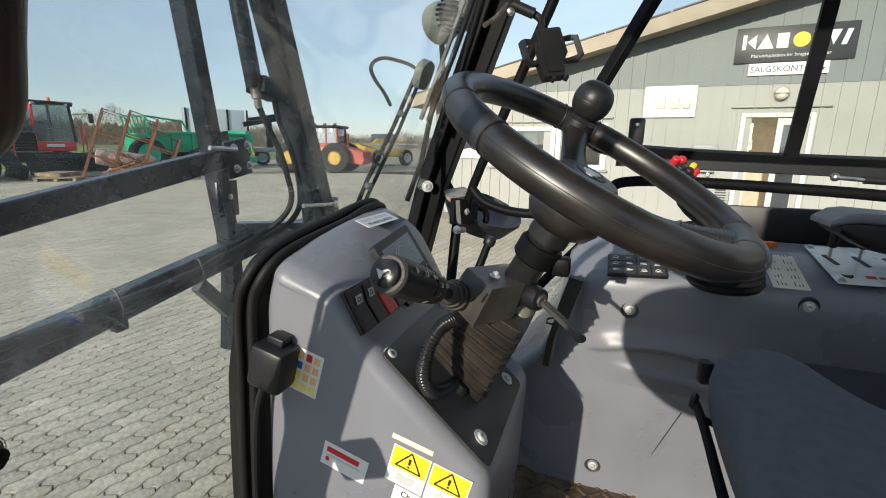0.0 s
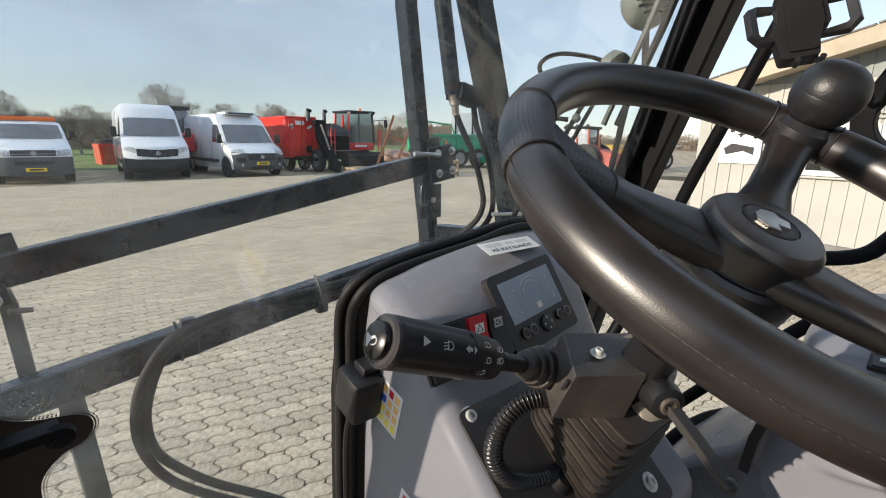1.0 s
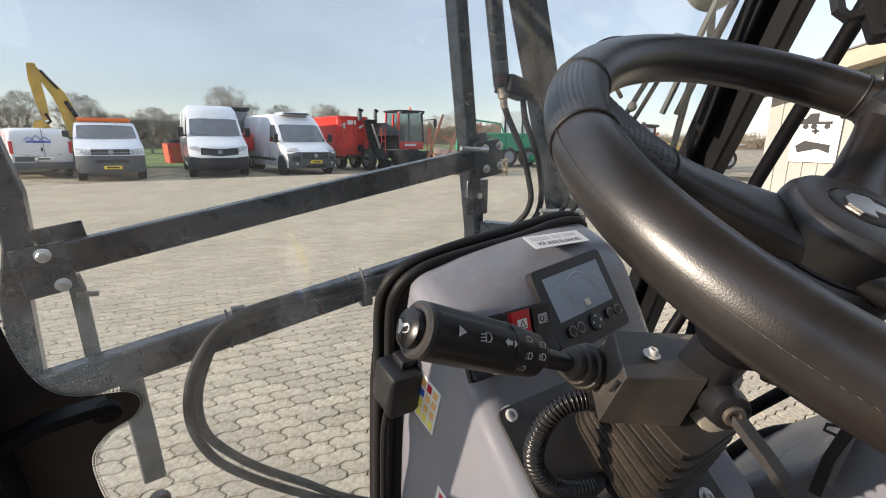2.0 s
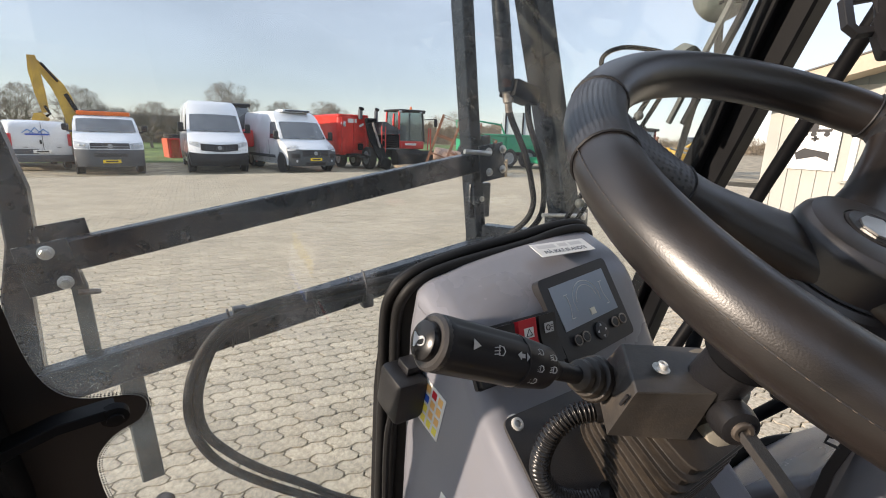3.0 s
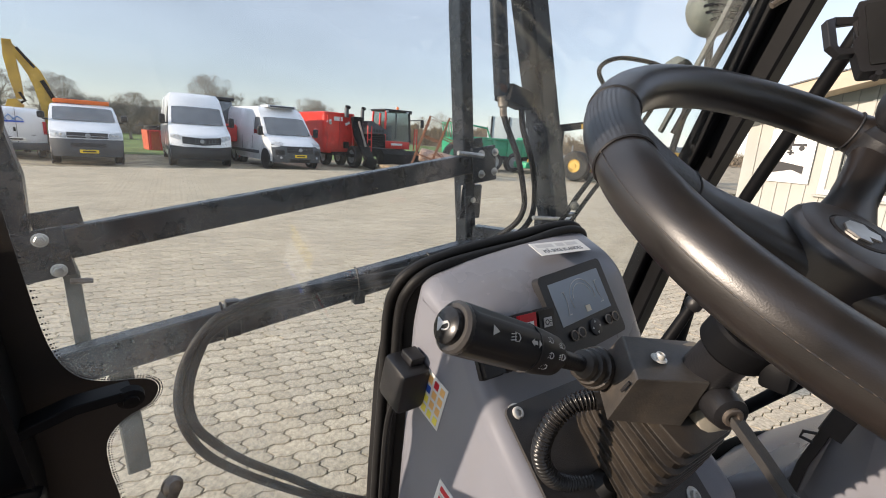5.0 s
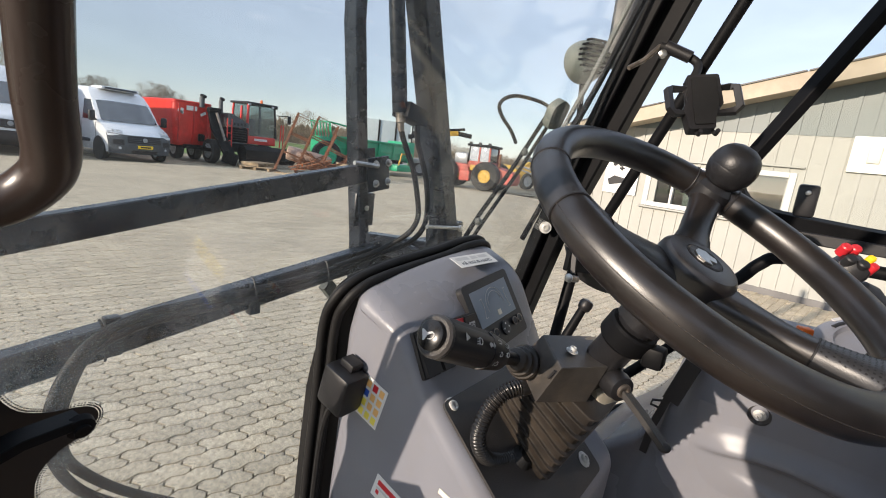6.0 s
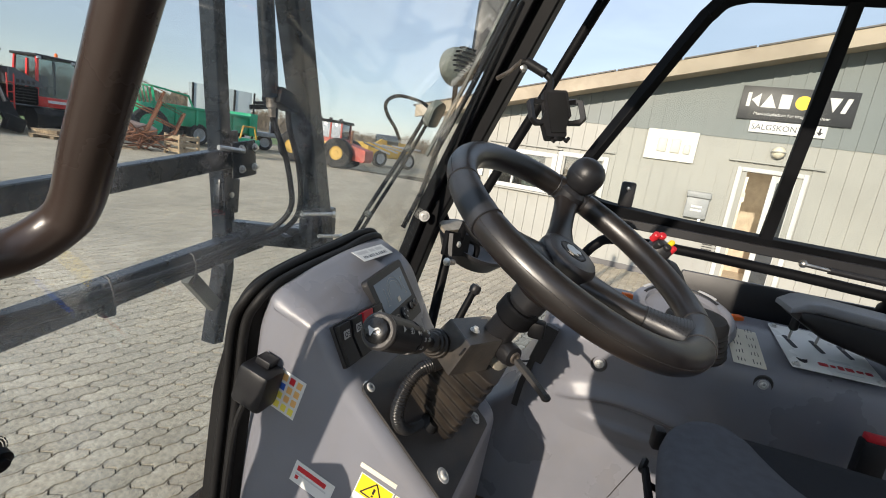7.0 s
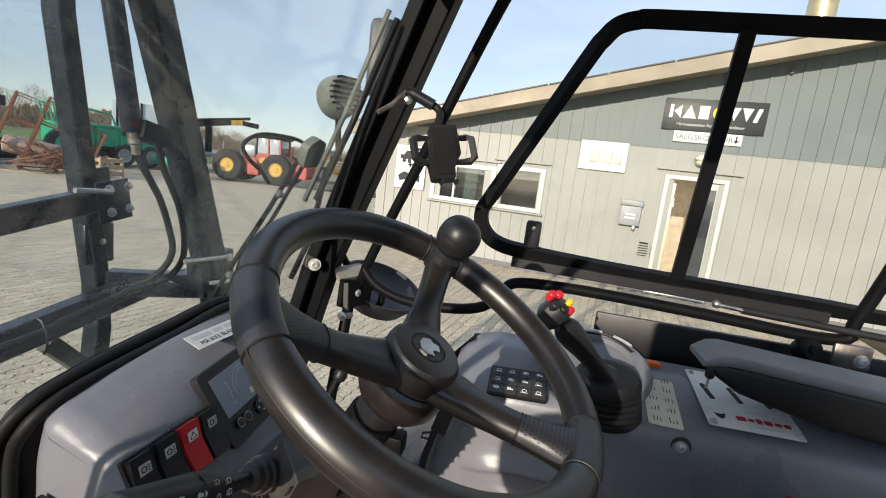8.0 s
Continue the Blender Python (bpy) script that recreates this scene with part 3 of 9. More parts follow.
# windows
for s0, s1, z0, z1 in holes[1:]:
    w = part("window", bbox(bbox(bbox(bbox(G(), s0 + 0.09, s0 - 0.0, z0 - 0.08, z1 + 0.08, -0.06, 0.03, 0.008), s1, s1 - 0.09, z0 - 0.08, z1 + 0.08, -0.06, 0.03, 0.008), s0, s1, z1, z1 + 0.08, -0.06, 0.028, 0.008), s0, s1, z0 - 0.08, z0, -0.06, 0.028, 0.008), "paint_white", building)
    part("pane", bbox(G(), s0, s1, z0, z1, -0.045, -0.038), "office_glass", w)
    rm_ = G()   # the room behind: floor, ceiling, back and sides
    for a_, b_, c_, d_, e_, f_ in ((s0 + 0.02, s1 - 0.02, z0 - 0.30, z0 - 0.28, -1.2, -0.1), (s0 + 0.02, s1 - 0.02, z1 + 0.06, z1 + 0.08, -1.2, -0.1), (s0 + 0.02, s1 - 0.02, z0 - 0.3, z1 + 0.08, -1.22, -1.2), (s0 + 0.04, s0 + 0.02, z0 - 0.3, z1 + 0.08, -1.2, -0.1), (s1 - 0.02, s1 - 0.04, z0 - 0.3, z1 + 0.08, -1.2, -0.1)):
        bbox(rm_, a_, b_, c_, d_, e_, f_)
    part("room", rm_, "darkroom", w, "dim office room behind the glass")
    if s0 < 2:   # a lowered blind in the narrow window
        part("blind", bbox(G(), s0 - 0.02, s1 + 0.02, z0 + 0.28, z1, -0.10, -0.09), mat("brown_roller_blind", (0.40, 0.285, 0.22), 0.8, var=0.06, scale=6), w, "half-lowered brown roller blind")
    else:
        # flat sheet stands in for greenish things inside the room
        part("green_stand_in", bbox(G(), s0 - 0.55, s1 + 0.28, z0, z1, -0.12, -0.10, 0.004), mat("pale_green_sheet", (0.30, 0.36, 0.32), 0.8, var=0.2, scale=20), w, "pale grey-green sheet standing in for things in the room")
        part("mullion", bbox(G(), s0 - 0.36, s0 - 0.40, z0, z1, -0.055, 0.02, 0.004), "paint_white", w)
    part("sill", bbox(G(), s0 + 0.13, s1 - 0.13, z0 - 0.115, z0 - 0.085, 0.0, 0.08, 0.006), "cream", w)
    part("drip_cap", bbox(G(), s0 + 0.16, s1 - 0.16, z1 + 0.15, z1 + 0.175, 0.0, 0.06, 0.004), "cream", w)
# the office behind the open door
door = thing("door_frame", "white door frame with a glazed white door standing open", "door", at=tuple(bp(-1.2, 0, 0)), kind="structure")
g = G()
bbox(g, -0.765, -0.83, 0.0, 1.995, -0.10, 0.035, 0.006)
bbox(g, -1.62, -1.685, 0.0, 1.995, -0.10, 0.035, 0.006)
bbox(g, -0.83, -1.62, 1.93, 1.995, -0.10, 0.033, 0.006)
part("frame", g, "paint_white", door)
part("threshold", bbox(G(), -0.80, -1.65, 0.0, 0.06, -0.1, 0.06, 0.005), "steel", door)
part("drip_cap", bbox(G(), -0.62, -1.85, 2.07, 2.095, 0.0, 0.06, 0.004), "cream", door)
leaf = part("leaf", bbox(bbox(bbox(bbox(G(), -1.24, -1.32, 0.06, 1.92, -0.06, -0.015, 0.004), -1.54, -1.62, 0.06, 1.92, -0.06, -0.015, 0.004), -1.32, -1.54, 1.82, 1.92, -0.06, -0.015, 0.004), -1.32, -1.54, 0.06, 0.20, -0.06, -0.015, 0.004), "paint_white", door)
part("pane", bbox(G(), -1.32, -1.54, 0.2, 1.82, -0.045, -0.035), "pane", leaf)
room = thing("hall", "dim beige entrance hall seen through the open door", "room", at=tuple(bp(-1.2, -1, 0)), kind="structure")
g = G()
bbox(g, -0.5, -2.4, 0.0, 0.03, -2.4, -0.1)
bbox(g, -0.5, -2.4, 2.3, 2.35, -2.4, -0.1)
bbox(g, -0.5, -2.4, 0.0, 2.35, -2.45, -2.4)
bbox(g, -0.45, -0.5, 0.0, 2.35, -2.4, -0.1)
bbox(g, -2.4, -2.45, 0.0, 2.35, -2.4, -0.1)
part("hall_wall", g, mat("beige_hall_wall", (0.5, 0.42, 0.32), 0.8, var=0.08), room)
part("inner_door", bbox(bbox(G(), -0.52, -0.95, 0.03, 2.05, -2.38, -2.33, 0.01), -1.02, -1.1, 0.03, 1.9, -1.5, -1.44, 0.01), "beige", room)
# unseen fixture and area light, both added to brighten the hall
part("added_fixture", bbox(G(), -1.1, -1.5, 2.26, 2.30, -1.3, -0.9, 0.01), "white", room)
hl = new("hall_fill_light", bpy.data.lights.new("hall_fill_light", "AREA"))
hl.data.energy, hl.data.size, hl.data.color = 18, 0.4, (1.0, 0.9, 0.75)
hl.matrix_world = look(tuple(bp(-1.3, -1.1, 2.25)), tuple(bp(-1.3, -1.1, 0.0) + BN * 0.01))
part("notice", bbox(G(), -1.0, -1.12, 1.45, 1.62, -1.44, -1.43), "white", room)

# wall signs and fittings
sign = thing("sign_board", "dark grey sign with white shapes and a yellow disc", "sign", at=tuple(bp(-1.27, 0.04, 2.94)))
part("board", bbox(G(), -0.56, -1.98, 2.70, 3.18, 0.03, 0.055, 0.004), mat("dark_sign_board", (0.035, 0.037, 0.04), 0.45, var=0.05), sign)


def glyph(gg, polys, s, z, o=0.0552):
    for poly in polys:
        gg.prism([(x, y) for x, y in poly], 0.002, bpose(s, o, z))


H = 0.20   # plain white shapes
for s0, poly in ((-0.64, [(0, 0), (0.05, 0), (0.05, H), (0, H)]), (-0.70, [(0.0, 0.10), (0.11, 0), (0.11, H)]), (-0.83, [(0, 0), (0.20, 0), (0.10, H)]), (-1.06, [(0, 0), (0.14, 0), (0.14, H), (0, H)]), (-1.47, [(0.0, H), (0.15, H), (0.075, 0)]), (-1.64, [(0.0, H), (0.15, H), (0.075, 0)]), (-1.80, [(0.0, 0), (0.06, 0), (0.11, H), (0.05, H)])):
    g = G()
    glyph(g, [poly], s0, 2.885)
    part("white_block", g, "white", sign)
g = G()
glyph(g, [[(0.1 + 0.1 * math.cos(a * math.tau / 20), 0.1 + 0.1 * math.sin(a * math.tau / 20)) for a in range(20)]], -1.25, 2.885)
part("yellow_disc", g, "yellow", sign)
text("tagline", "Markedspladsen for brugte maskiner", 0.064, bpose(-1.24, 0.056, 2.79), "white", sign)
sign = thing("sign_board", "small white sign with thin grey capital letters", "sign", at=tuple(bp(-1.24, 0.04, 2.6)))
part("board", bbox(G(), -0.76, -1.72, 2.52, 2.69, 0.03, 0.05, 0.004), "white", sign)
text("lettering", "SALGSKONTOR", 0.115, bpose(-1.19, 0.051, 2.60), "van_grey", sign)
g = G()
glyph(g, [[(0.0, 0.03), (0.02, 0.03), (0.02, 0.1), (0.0, 0.1)], [(-0.03, 0.04), (0.01, -0.005), (0.05, 0.04)]], -1.63, 2.56, 0.051)
part("arrow", g, "ink", sign)
sign = thing("wall_sign", "cream square sign with three raised pale blocks", "sign", at=tuple(bp(0.24, 0.04, 2.18)))
part("board", bbox(G(), 0.62, -0.135, 1.94, 2.42, 0.03, 0.055, 0.006), mat("cream_sign_board", (0.8, 0.79, 0.72), 0.5, var=0.03), sign)
g = G()
for a, b, z0, z1 in ((0.44, 0.30, 2.07, 2.29), (0.24, 0.10, 2.07, 2.29), (0.05, -0.05, 2.07, 2.22)):
    bbox(g, a, b, z0, z1, 0.055, 0.085, 0.012)
# darker than the board: the relief's shading is put into the colour
part("raised_blocks", g, mat("shaded_sign_relief", (0.6, 0.59, 0.53), 0.5, var=0.03), sign)
mail = thing("mailbox", "grey sheet-metal mailbox screwed to the wall", "mailbox", at=tuple(bp(-0.34, 0, 1.3)))
mm = mat("grey_mailbox_paint", (0.33, 0.34, 0.34), 0.45, var=0.06)
part("body", bbox(G(), -0.18, -0.50, 1.10, 1.42, 0.02, 0.13, 0.01), mm, mail)
part("lid", bbox(G(), -0.165, -0.515, 1.425, 1.52, 0.02, 0.15, 0.015), mm, mail)
part("label_strip", bbox(G(), -0.26, -0.42, 1.27, 1.30, 0.13, 0.134), "white", mail)
part("label_strip", bbox(G(), -0.26, -0.42, 1.21, 1.24, 0.13, 0.134), "white", mail)
part("lock", bbox(G(), -0.40, -0.45, 1.02, 1.10, 0.04, 0.08, 0.006), "steel", mail)
g = G()
g.ball(bp(-1.22, 0.075, 2.26), 0.088, u=20, v=12)
lamp = thing("wall_lamp", "round opal bulkhead lamp above the door", "lamp", at=tuple(bp(-1.22, 0.05, 2.26)))
part("globe", g, mat("opal_glass", (0.75, 0.7, 0.55), 0.3, var=0.03, bump=0), lamp)
part("band", bbox(G(), -1.128, -1.312, 2.252, 2.270, 0.06, 0.168, 0.006), "cream", lamp, "cream band across the globe")
part("backplate", G().lathe([(0.098, 0.0), (0.098, 0.03), (0.090, 0.035)], bp(-1.22, 0.018, 2.26), BN, 28), "cream", lamp)
post = thing("poster", "white wall poster with black machine pictograms", "sign", at=tuple(bp(3.7, 0.03, 1.6)))
part("sheet", bbox(G(), 4.05, 3.42, 1.20, 2.02, 0.03, 0.045, 0.003), "white", post)
g = G()
K = bpose(3.74, 0.0455, 1.6)
for poly in ([(-0.22, 0.16), (0.20, 0.16), (0.20, 0.20), (0.02, 0.20), (0.02, 0.32), (-0.10, 0.32), (-0.16, 0.24), (-0.22, 0.24)], [(-0.02, 0.02), (0.02, 0.02), (0.02, 0.10), (-0.02, 0.10)], [(-0.05, 0.045), (0.05, 0.045), (0.05, 0.075), (-0.05, 0.075)], [(-0.24, -0.16), (-0.12, -0.08), (0.22, -0.14), (0.22, -0.26), (0.06, -0.20), (-0.20, -0.26)]):
    g.prism(poly, 0.002, K)
for x in (-0.14, -0.03, 0.14):
    g.prism([(x + 0.04 * math.cos(a * math.tau / 14), 0.13 + 0.04 * math.sin(a * math.tau / 14)) for a in range(14)], 0.002, K)
part("pictogram", g, "ink", post)
part("heading", card(bpose(3.58, 0.0462, 1.965), 0.16, 0.05, 0.0015), "ink", post)
hours = thing("hours_notice", "clear notice with a few lines of tiny print beside the door", "sign", at=tuple(bp(-0.66, 0.02, 0.7)))
g = G()
for i in range(6):
    bbox(g, -0.56, -0.56 - (0.14 if i == 0 else 0.22 + 0.02 * (i % 2)), 0.82 - 0.04 * i, 0.835 - 0.04 * i + (0.015 if i == 0 else 0), 0.016, 0.018)
part("print_lines", g, "ink", hours)
g = G()
bbox(bbox(g, -2.124, -2.174, 3.603, 3.703, 0.03, 0.09, 0.01), -2.137, -2.161, 3.693, 3.728, 0.025, 0.05, 0.004)
solo("security_lamp", g, "roof", "small dark sensor box high on the slate cladding", "lamp")

# ---------------------------------------------------------------- cab: x to the vehicle's right, y forward
def wy(z):
    """The windscreen's plane."""
    return 0.455 - (0.40 if z > 1.385 else 0.26) * (z - 1.385)


def sx(z):
    """The right side's plane, leaning in."""
    return 1.21 - 0.2 * (z - 1.53)


def offset(poly, d):
    """Moves an outline inwards by d."""
    n, out = len(poly), []
    area = sum(poly[i][0] * poly[(i + 1) % n][1] - poly[(i + 1) % n][0] * poly[i][1] for i in range(n))
    sg = 1 if area > 0 else -1
    for i in range(n):
        p, a, b = Vector(poly[i]), Vector(poly[i - 1]), Vector(poly[(i + 1) % n])
        u, w = (p - a).normalized(), (b - p).normalized()
        nu, nw = Vector((-u.y, u.x)) * sg, Vector((-w.y, w.x)) * sg
        k = (nu + nw)
        k = k / max(0.35, k.length_squared / 2) if k.length > 1e-6 else nu
        out.append(tuple(p + k * d))
    return out


def pillow(g, prof, x0, x1, r, k=5, rr=0.03):
    """A (y, z) outline carried along x, with rounded ends."""
    st = [(x0 + r * (1 - math.cos(i * math.pi / 2 / k)), r * (1 - math.sin(i * math.pi / 2 / k))) for i in range(k + 1)]
    st = [(x0, r + 0.002)] + st
    st += [(x0 + x1 - x, d) for x, d in reversed(st)]
    return g.rings([[(x, y, z) for y, z in round_poly(offset(prof, d), max(0.004, rr - d * 0.5), 5)] for x, d in st])


# floor
floor = solo("floor", G().box((0.54, -0.2, 0.642), (1.36, 1.7, 0.124), bev=0.01), "tread", "muddy brown ribbed rubber mat on the cab floor", "floor", kind="structure")
g = G()
for i in range(20):
    for j in range(30):
        a = radians(45 if (i + j) % 2 else -45)
        g.box((0.46 + 0.030 * i, -0.52 + 0.030 * j, 0.705), (0.026, 0.0055, 0.005), Matrix.Rotation(a, 3, "Z"))
part("tread", g, "tread", floor, "raised tread pattern full of dust")

# instrument pod
pod = thing("instrument_pod", "grey moulded instrument pod standing against the windscreen", "dashboard", at=(0.69, 0.35, 0.62))
PODP = [(0.416, 1.374), (0.362, 1.352), (0.335, 1.328), (0.270, 1.209), (0.110, 1.064), (0.13, 0.62), (0.484, 0.62), (0.474, 0.97), (0.456, 1.28), (0.442, 1.374)]
POD_TOP = ((0.50, 0.050), (0.522, 0.046), (0.546, 0.040), (0.603, 0.025), (0.674, 0.014), (0.767, 0.002), (0.83, 0.0), (0.87, 0.008))   # how far the domed top drops across the pod


def pod_drop(x, z):
    for (xa, da), (xb, db) in zip(POD_TOP, POD_TOP[1:]):
        if xa <= x <= xb:
            d = da + (db - da) * (x - xa) / (xb - xa)
            return d * max(0.0, min(1.0, (z - 1.25) / 0.10))
    return 0.0


def pod_grid(x0, x1):
    """The pod's skin with extra stations across it, its top domed."""
    skin = pillow(G(), PODP, x0, x1, 0.026, k=6, rr=0.024)
    n = len(round_poly(PODP, 0.01, 5))
    rings = [skin.v[i:i + n] for i in range(0, len(skin.v), n)]
    h = len(rings) // 2
    more = [[tuple(Vector(p).lerp(Vector(q), k / 12)) for p, q in zip(rings[h - 1], rings[h])] for k in range(1, 12)]
    rings = rings[:h] + more + rings[h:]
    return G().rings([[(x, y, z - pod_drop(x, z)) for x, y, z in r] for r in rings])


part("body", pod_grid(0.522, 0.862), "grey", pod, angle=40)
g = G()   # black rubber edging pressed against the glass: an outer lip and an inner bead
SEAL = [(0.503, 0.515, 0.62), (0.503, 0.502, 0.96), (0.503, 0.490, 1.15), (0.502, 0.482, 1.265), (0.503, 0.462, 1.312), (0.524, 0.450, 1.338), (0.566, 0.446, 1.352), (0.63, 0.444, 1.364), (0.72, 0.441, 1.375), (0.79, 0.438, 1.385), (0.842, 0.438, 1.384), (0.872, 0.442, 1.368), (0.884, 0.455, 1.32), (0.886, 0.49, 1.15), (0.886, 0.515, 0.62)]


def inward(q, d, y):
    """A place nearer the middle of the pod's outline, and nearer the driver."""
    k = Vector((0.69 - q[0], 0, min(q[2], 1.27) - q[2]))
    return Vector(q) + k.normalized() * d + Vector((0, y, 0))


g.tube([inward(q, 0.004, 0.0) for q in SEAL], 0.0075, 12, smooth=6)
g.tube([inward(q, 0.013, -0.016) for q in SEAL], 0.0075, 12, smooth=6)
part("edge_seal", g, "rubber", pod, "doubled black rubber edge seal")
g = G()   # black flange between the edging and the glass
a_ = [Vector((q.x, min(wy(q.z) - 0.004, q.y + 0.02), q.z)) for q in spline(SEAL, 4)]
b_ = spline([inward(q, 0.004, 0.0) for q in SEAL], 4)
c_ = spline([inward(q, 0.05, -0.04) for q in SEAL], 4)
n_ = len(a_)
g.add(a_ + b_ + c_, [(k + i, k + i + 1, k + n_ + i + 1, k + n_ + i) for k in (0, n_) for i in range(n_ - 1)])
part("flange", g, "rubber", pod)
PN, PU = Vector((0, -0.88, 0.475)), Vector((0, -0.475, -0.88))


def pp(x, down, out=0.0):
    """A place on the pod's sloping panel."""
    return Vector((x, 0.335, 1.330)) + PU * down + PN * out


disp = thing("display_unit", "black display unit with grey screen and round keys", "display", at=tuple(pp(0.735, 0.05)))
DN = (PN + Vector((-0.0146, 0, 0)) - PU * 0.0414).normalized()
DM = face_pose(pp(0.7241, 0.0347, -0.0088), Vector((0.9949, 0, 0)) - PU * 0.1008, DN)
part("bezel", G().prism(round_poly([(-0.0715, -0.064), (0.0715, -0.064), (0.0715, 0.050), (-0.0715, 0.050)], 0.009, 6), 0.012, DM), "dark", disp)
part("screen", G().prism([(-0.0565, -0.0235), (0.0572, -0.0235), (0.0572, 0.0362), (-0.0565, 0.0362)], 0.0006, DM @ Matrix.Translation((0, 0, 0.0122))), "screen", disp)
g = G()
Q = DM @ Matrix.Translation((0, 0, 0.0129))
for r_, a0_, a1_ in ((0.0265, -15, 205), (0.0205, 5, 180)):   # dial arcs
    g.tube([Q @ Vector((0.004 + r_ * math.cos(radians(a)), 0.004 + r_ * math.sin(radians(a)), 0)) for a in range(a0_, a1_, 9)], 0.0006, 4)
for sg_ in (-1, 1):   # side gauges with end ticks
    g.tube([Q @ Vector((0.004 + sg_ * (0.041 - 0.006 * math.sin(i * 0.6)), -0.012 + 0.008 * i, 0)) for i in range(5)], 0.0006, 4)
    for y in (-0.012, 0.020):
        g.tube([Q @ Vector((0.004 + sg_ * 0.034, y, 0)), Q @ Vector((0.004 + sg_ * 0.041, y, 0))], 0.0006, 4)
part("gauge_lines", g, "mark", disp)
part("gear_mark", card(Q @ Matrix.Translation((0.006, -0.013, 0)), 0.010, 0.009), "beige", disp)
for x in (-0.0439, -0.0277, 0.0366, 0.0535):
    k = part("key", G().lathe([(0.0065, 0), (0.0065, 0.003), (0.0045, 0.0035)], DM @ Vector((x, -0.039, 0.0122)), DM.to_3x3() @ Vector((0, 0, 1)), 16), "ink", disp)
    part("key_ring", G().tube([DM @ Vector((x + 0.0065 * math.cos(a * math.tau / 18), -0.039 + 0.0065 * math.sin(a * math.tau / 18), 0.0155)) for a in range(18)], 0.0011, 6, closed=True), "worn", k)
part("cursor_pad", G().lathe([(0.012, 0), (0.012, 0.003), (0.010, 0.0036)], DM @ Vector((0.005, -0.041, 0.0122)), DM.to_3x3() @ Vector((0, 0, 1)), 20), "ink", disp)
g = G()
for a in range(4):
    c = Vector((0.005 + 0.0075 * math.cos(a * math.pi / 2), -0.041 + 0.0075 * math.sin(a * math.pi / 2)))
    g.prism([(c.x + 0.0024 * math.cos(a * math.pi / 2 + k * math.tau / 3), c.y + 0.0024 * math.sin(a * math.pi / 2 + k * math.tau / 3)) for k in range(3)], 0.0003, DM @ Matrix.Translation((0, 0, 0.0158)))
part("arrow_marks", g, "mark", disp)

# rocker switches
for i, (x, colr) in enumerate(((0.530, "dark"), (0.565, "dark"), (0.600, "red"), (0.634, "dark"))):
    sw = thing("rocker_switch", "red hazard rocker switch in the pod" if colr == "red" else "black rocker switch with a pale pictogram in the pod", "switch", group="rocker switches on the pod", at=tuple(pp(x, 0.06)))
    SM = face_pose(pp(x, 0.063), (1, -0.06, 0.03), PN)
    part("housing", G().prism(round_poly([(-0.0165, -0.032), (0.0165, -0.032), (0.0165, 0.032), (-0.0165, 0.032)], 0.003), 0.006, SM), "dark", sw)
    prof = [(-0.029, 0.006), (0.029, 0.006), (0.029, 0.016), (0.004, 0.010), (-0.029, 0.013)]
    part("rocker", G().rings([[SM @ Vector((xx, y, z)) for y, z in prof] for xx in (-0.0145, -0.0135, 0.0135, 0.0145)]), colr, sw)
    PM = SM @ Matrix.Translation((0, 0.013, 0.0132)) @ Matrix.Rotation(radians(13), 4, "X")
    part("pictogram_field", card(PM, 0.015, 0.012), "mark" if colr != "red" else "paleplate", sw)
    g = G()
    if colr == "red":
        g.tube([PM @ Vector(p) for p in ((-0.005, -0.0035, 0.001), (0.005, -0.0035, 0.001), (0, 0.0045, 0.001))], 0.0007, 5, closed=True)
    else:
        g.tube([PM @ Vector((0.0032 * math.cos(a * math.tau / 12) - 0.002, 0.0032 * math.sin(a * math.tau / 12), 0.001)) for a in range(12)], 0.0006, 5, closed=True)
        for q in (-0.003, 0.0, 0.003):
            g.tube([PM @ Vector((0.003, q, 0.001)), PM @ Vector((0.006, q - 0.001, 0.001))], 0.0005, 5)
    part("pictogram", g, "ink", sw)

# dark column plate with its bolts
PLN = Vector((0, -0.671, 0.741))
plate = part("column_plate", G().prism(round_poly([(-0.128, -0.108), (0.118, -0.108), (0.122, 0.103), (-0.128, 0.103)], 0.012), 0.004, face_pose((0.664, 0.196, 1.1438), (1, 0, 0), PLN)), "plate", pod, "dark bolted panel round the steering column")


def screw(c, n, r, parent, name="bolt"):
    return part(name, G().lathe([(r * 1.7, 0), (r * 1.7, 0.0012), (r * 1.05, 0.0016), (r, 0.005), (r * 0.8, 0.006), (r * 0.5, 0.006), (r * 0.45, 0.003), (0.0002, 0.003)], c, n, 18), "zinc", parent)


for c in ((0.552, 0.266, 1.205), (0.572, 0.137, 1.092), (0.768, 0.266, 1.205), (0.752, 0.137, 1.092)):
    screw(Vector(c) + PLN * 0.003, PLN, 0.0072, plate)


# decals on the pod
def decal(name, corner, ey, ez, w, h, label, x=0.5217, material="white"):
    """A sticker on the pod's left face: corner (y, z) at its top left, ey and ez the run of its upper edge."""
    d = Vector((0, ey, ez)).normalized()
    n = Vector((-1, 0, 0))
    dn = n.cross(d)
    if dn.z > 0:
        dn = -dn
    c = Vector((x, corner[0], corner[1])) + d * w / 2 + dn * h / 2
    m = face_pose(c, d, n)
    t = thing(name, label, "sticker", at=tuple(c))
    part("sheet", card(m, w, h, 0.0006), material, t)
    return t, m @ Matrix.Translation((0, 0, 0.0007))


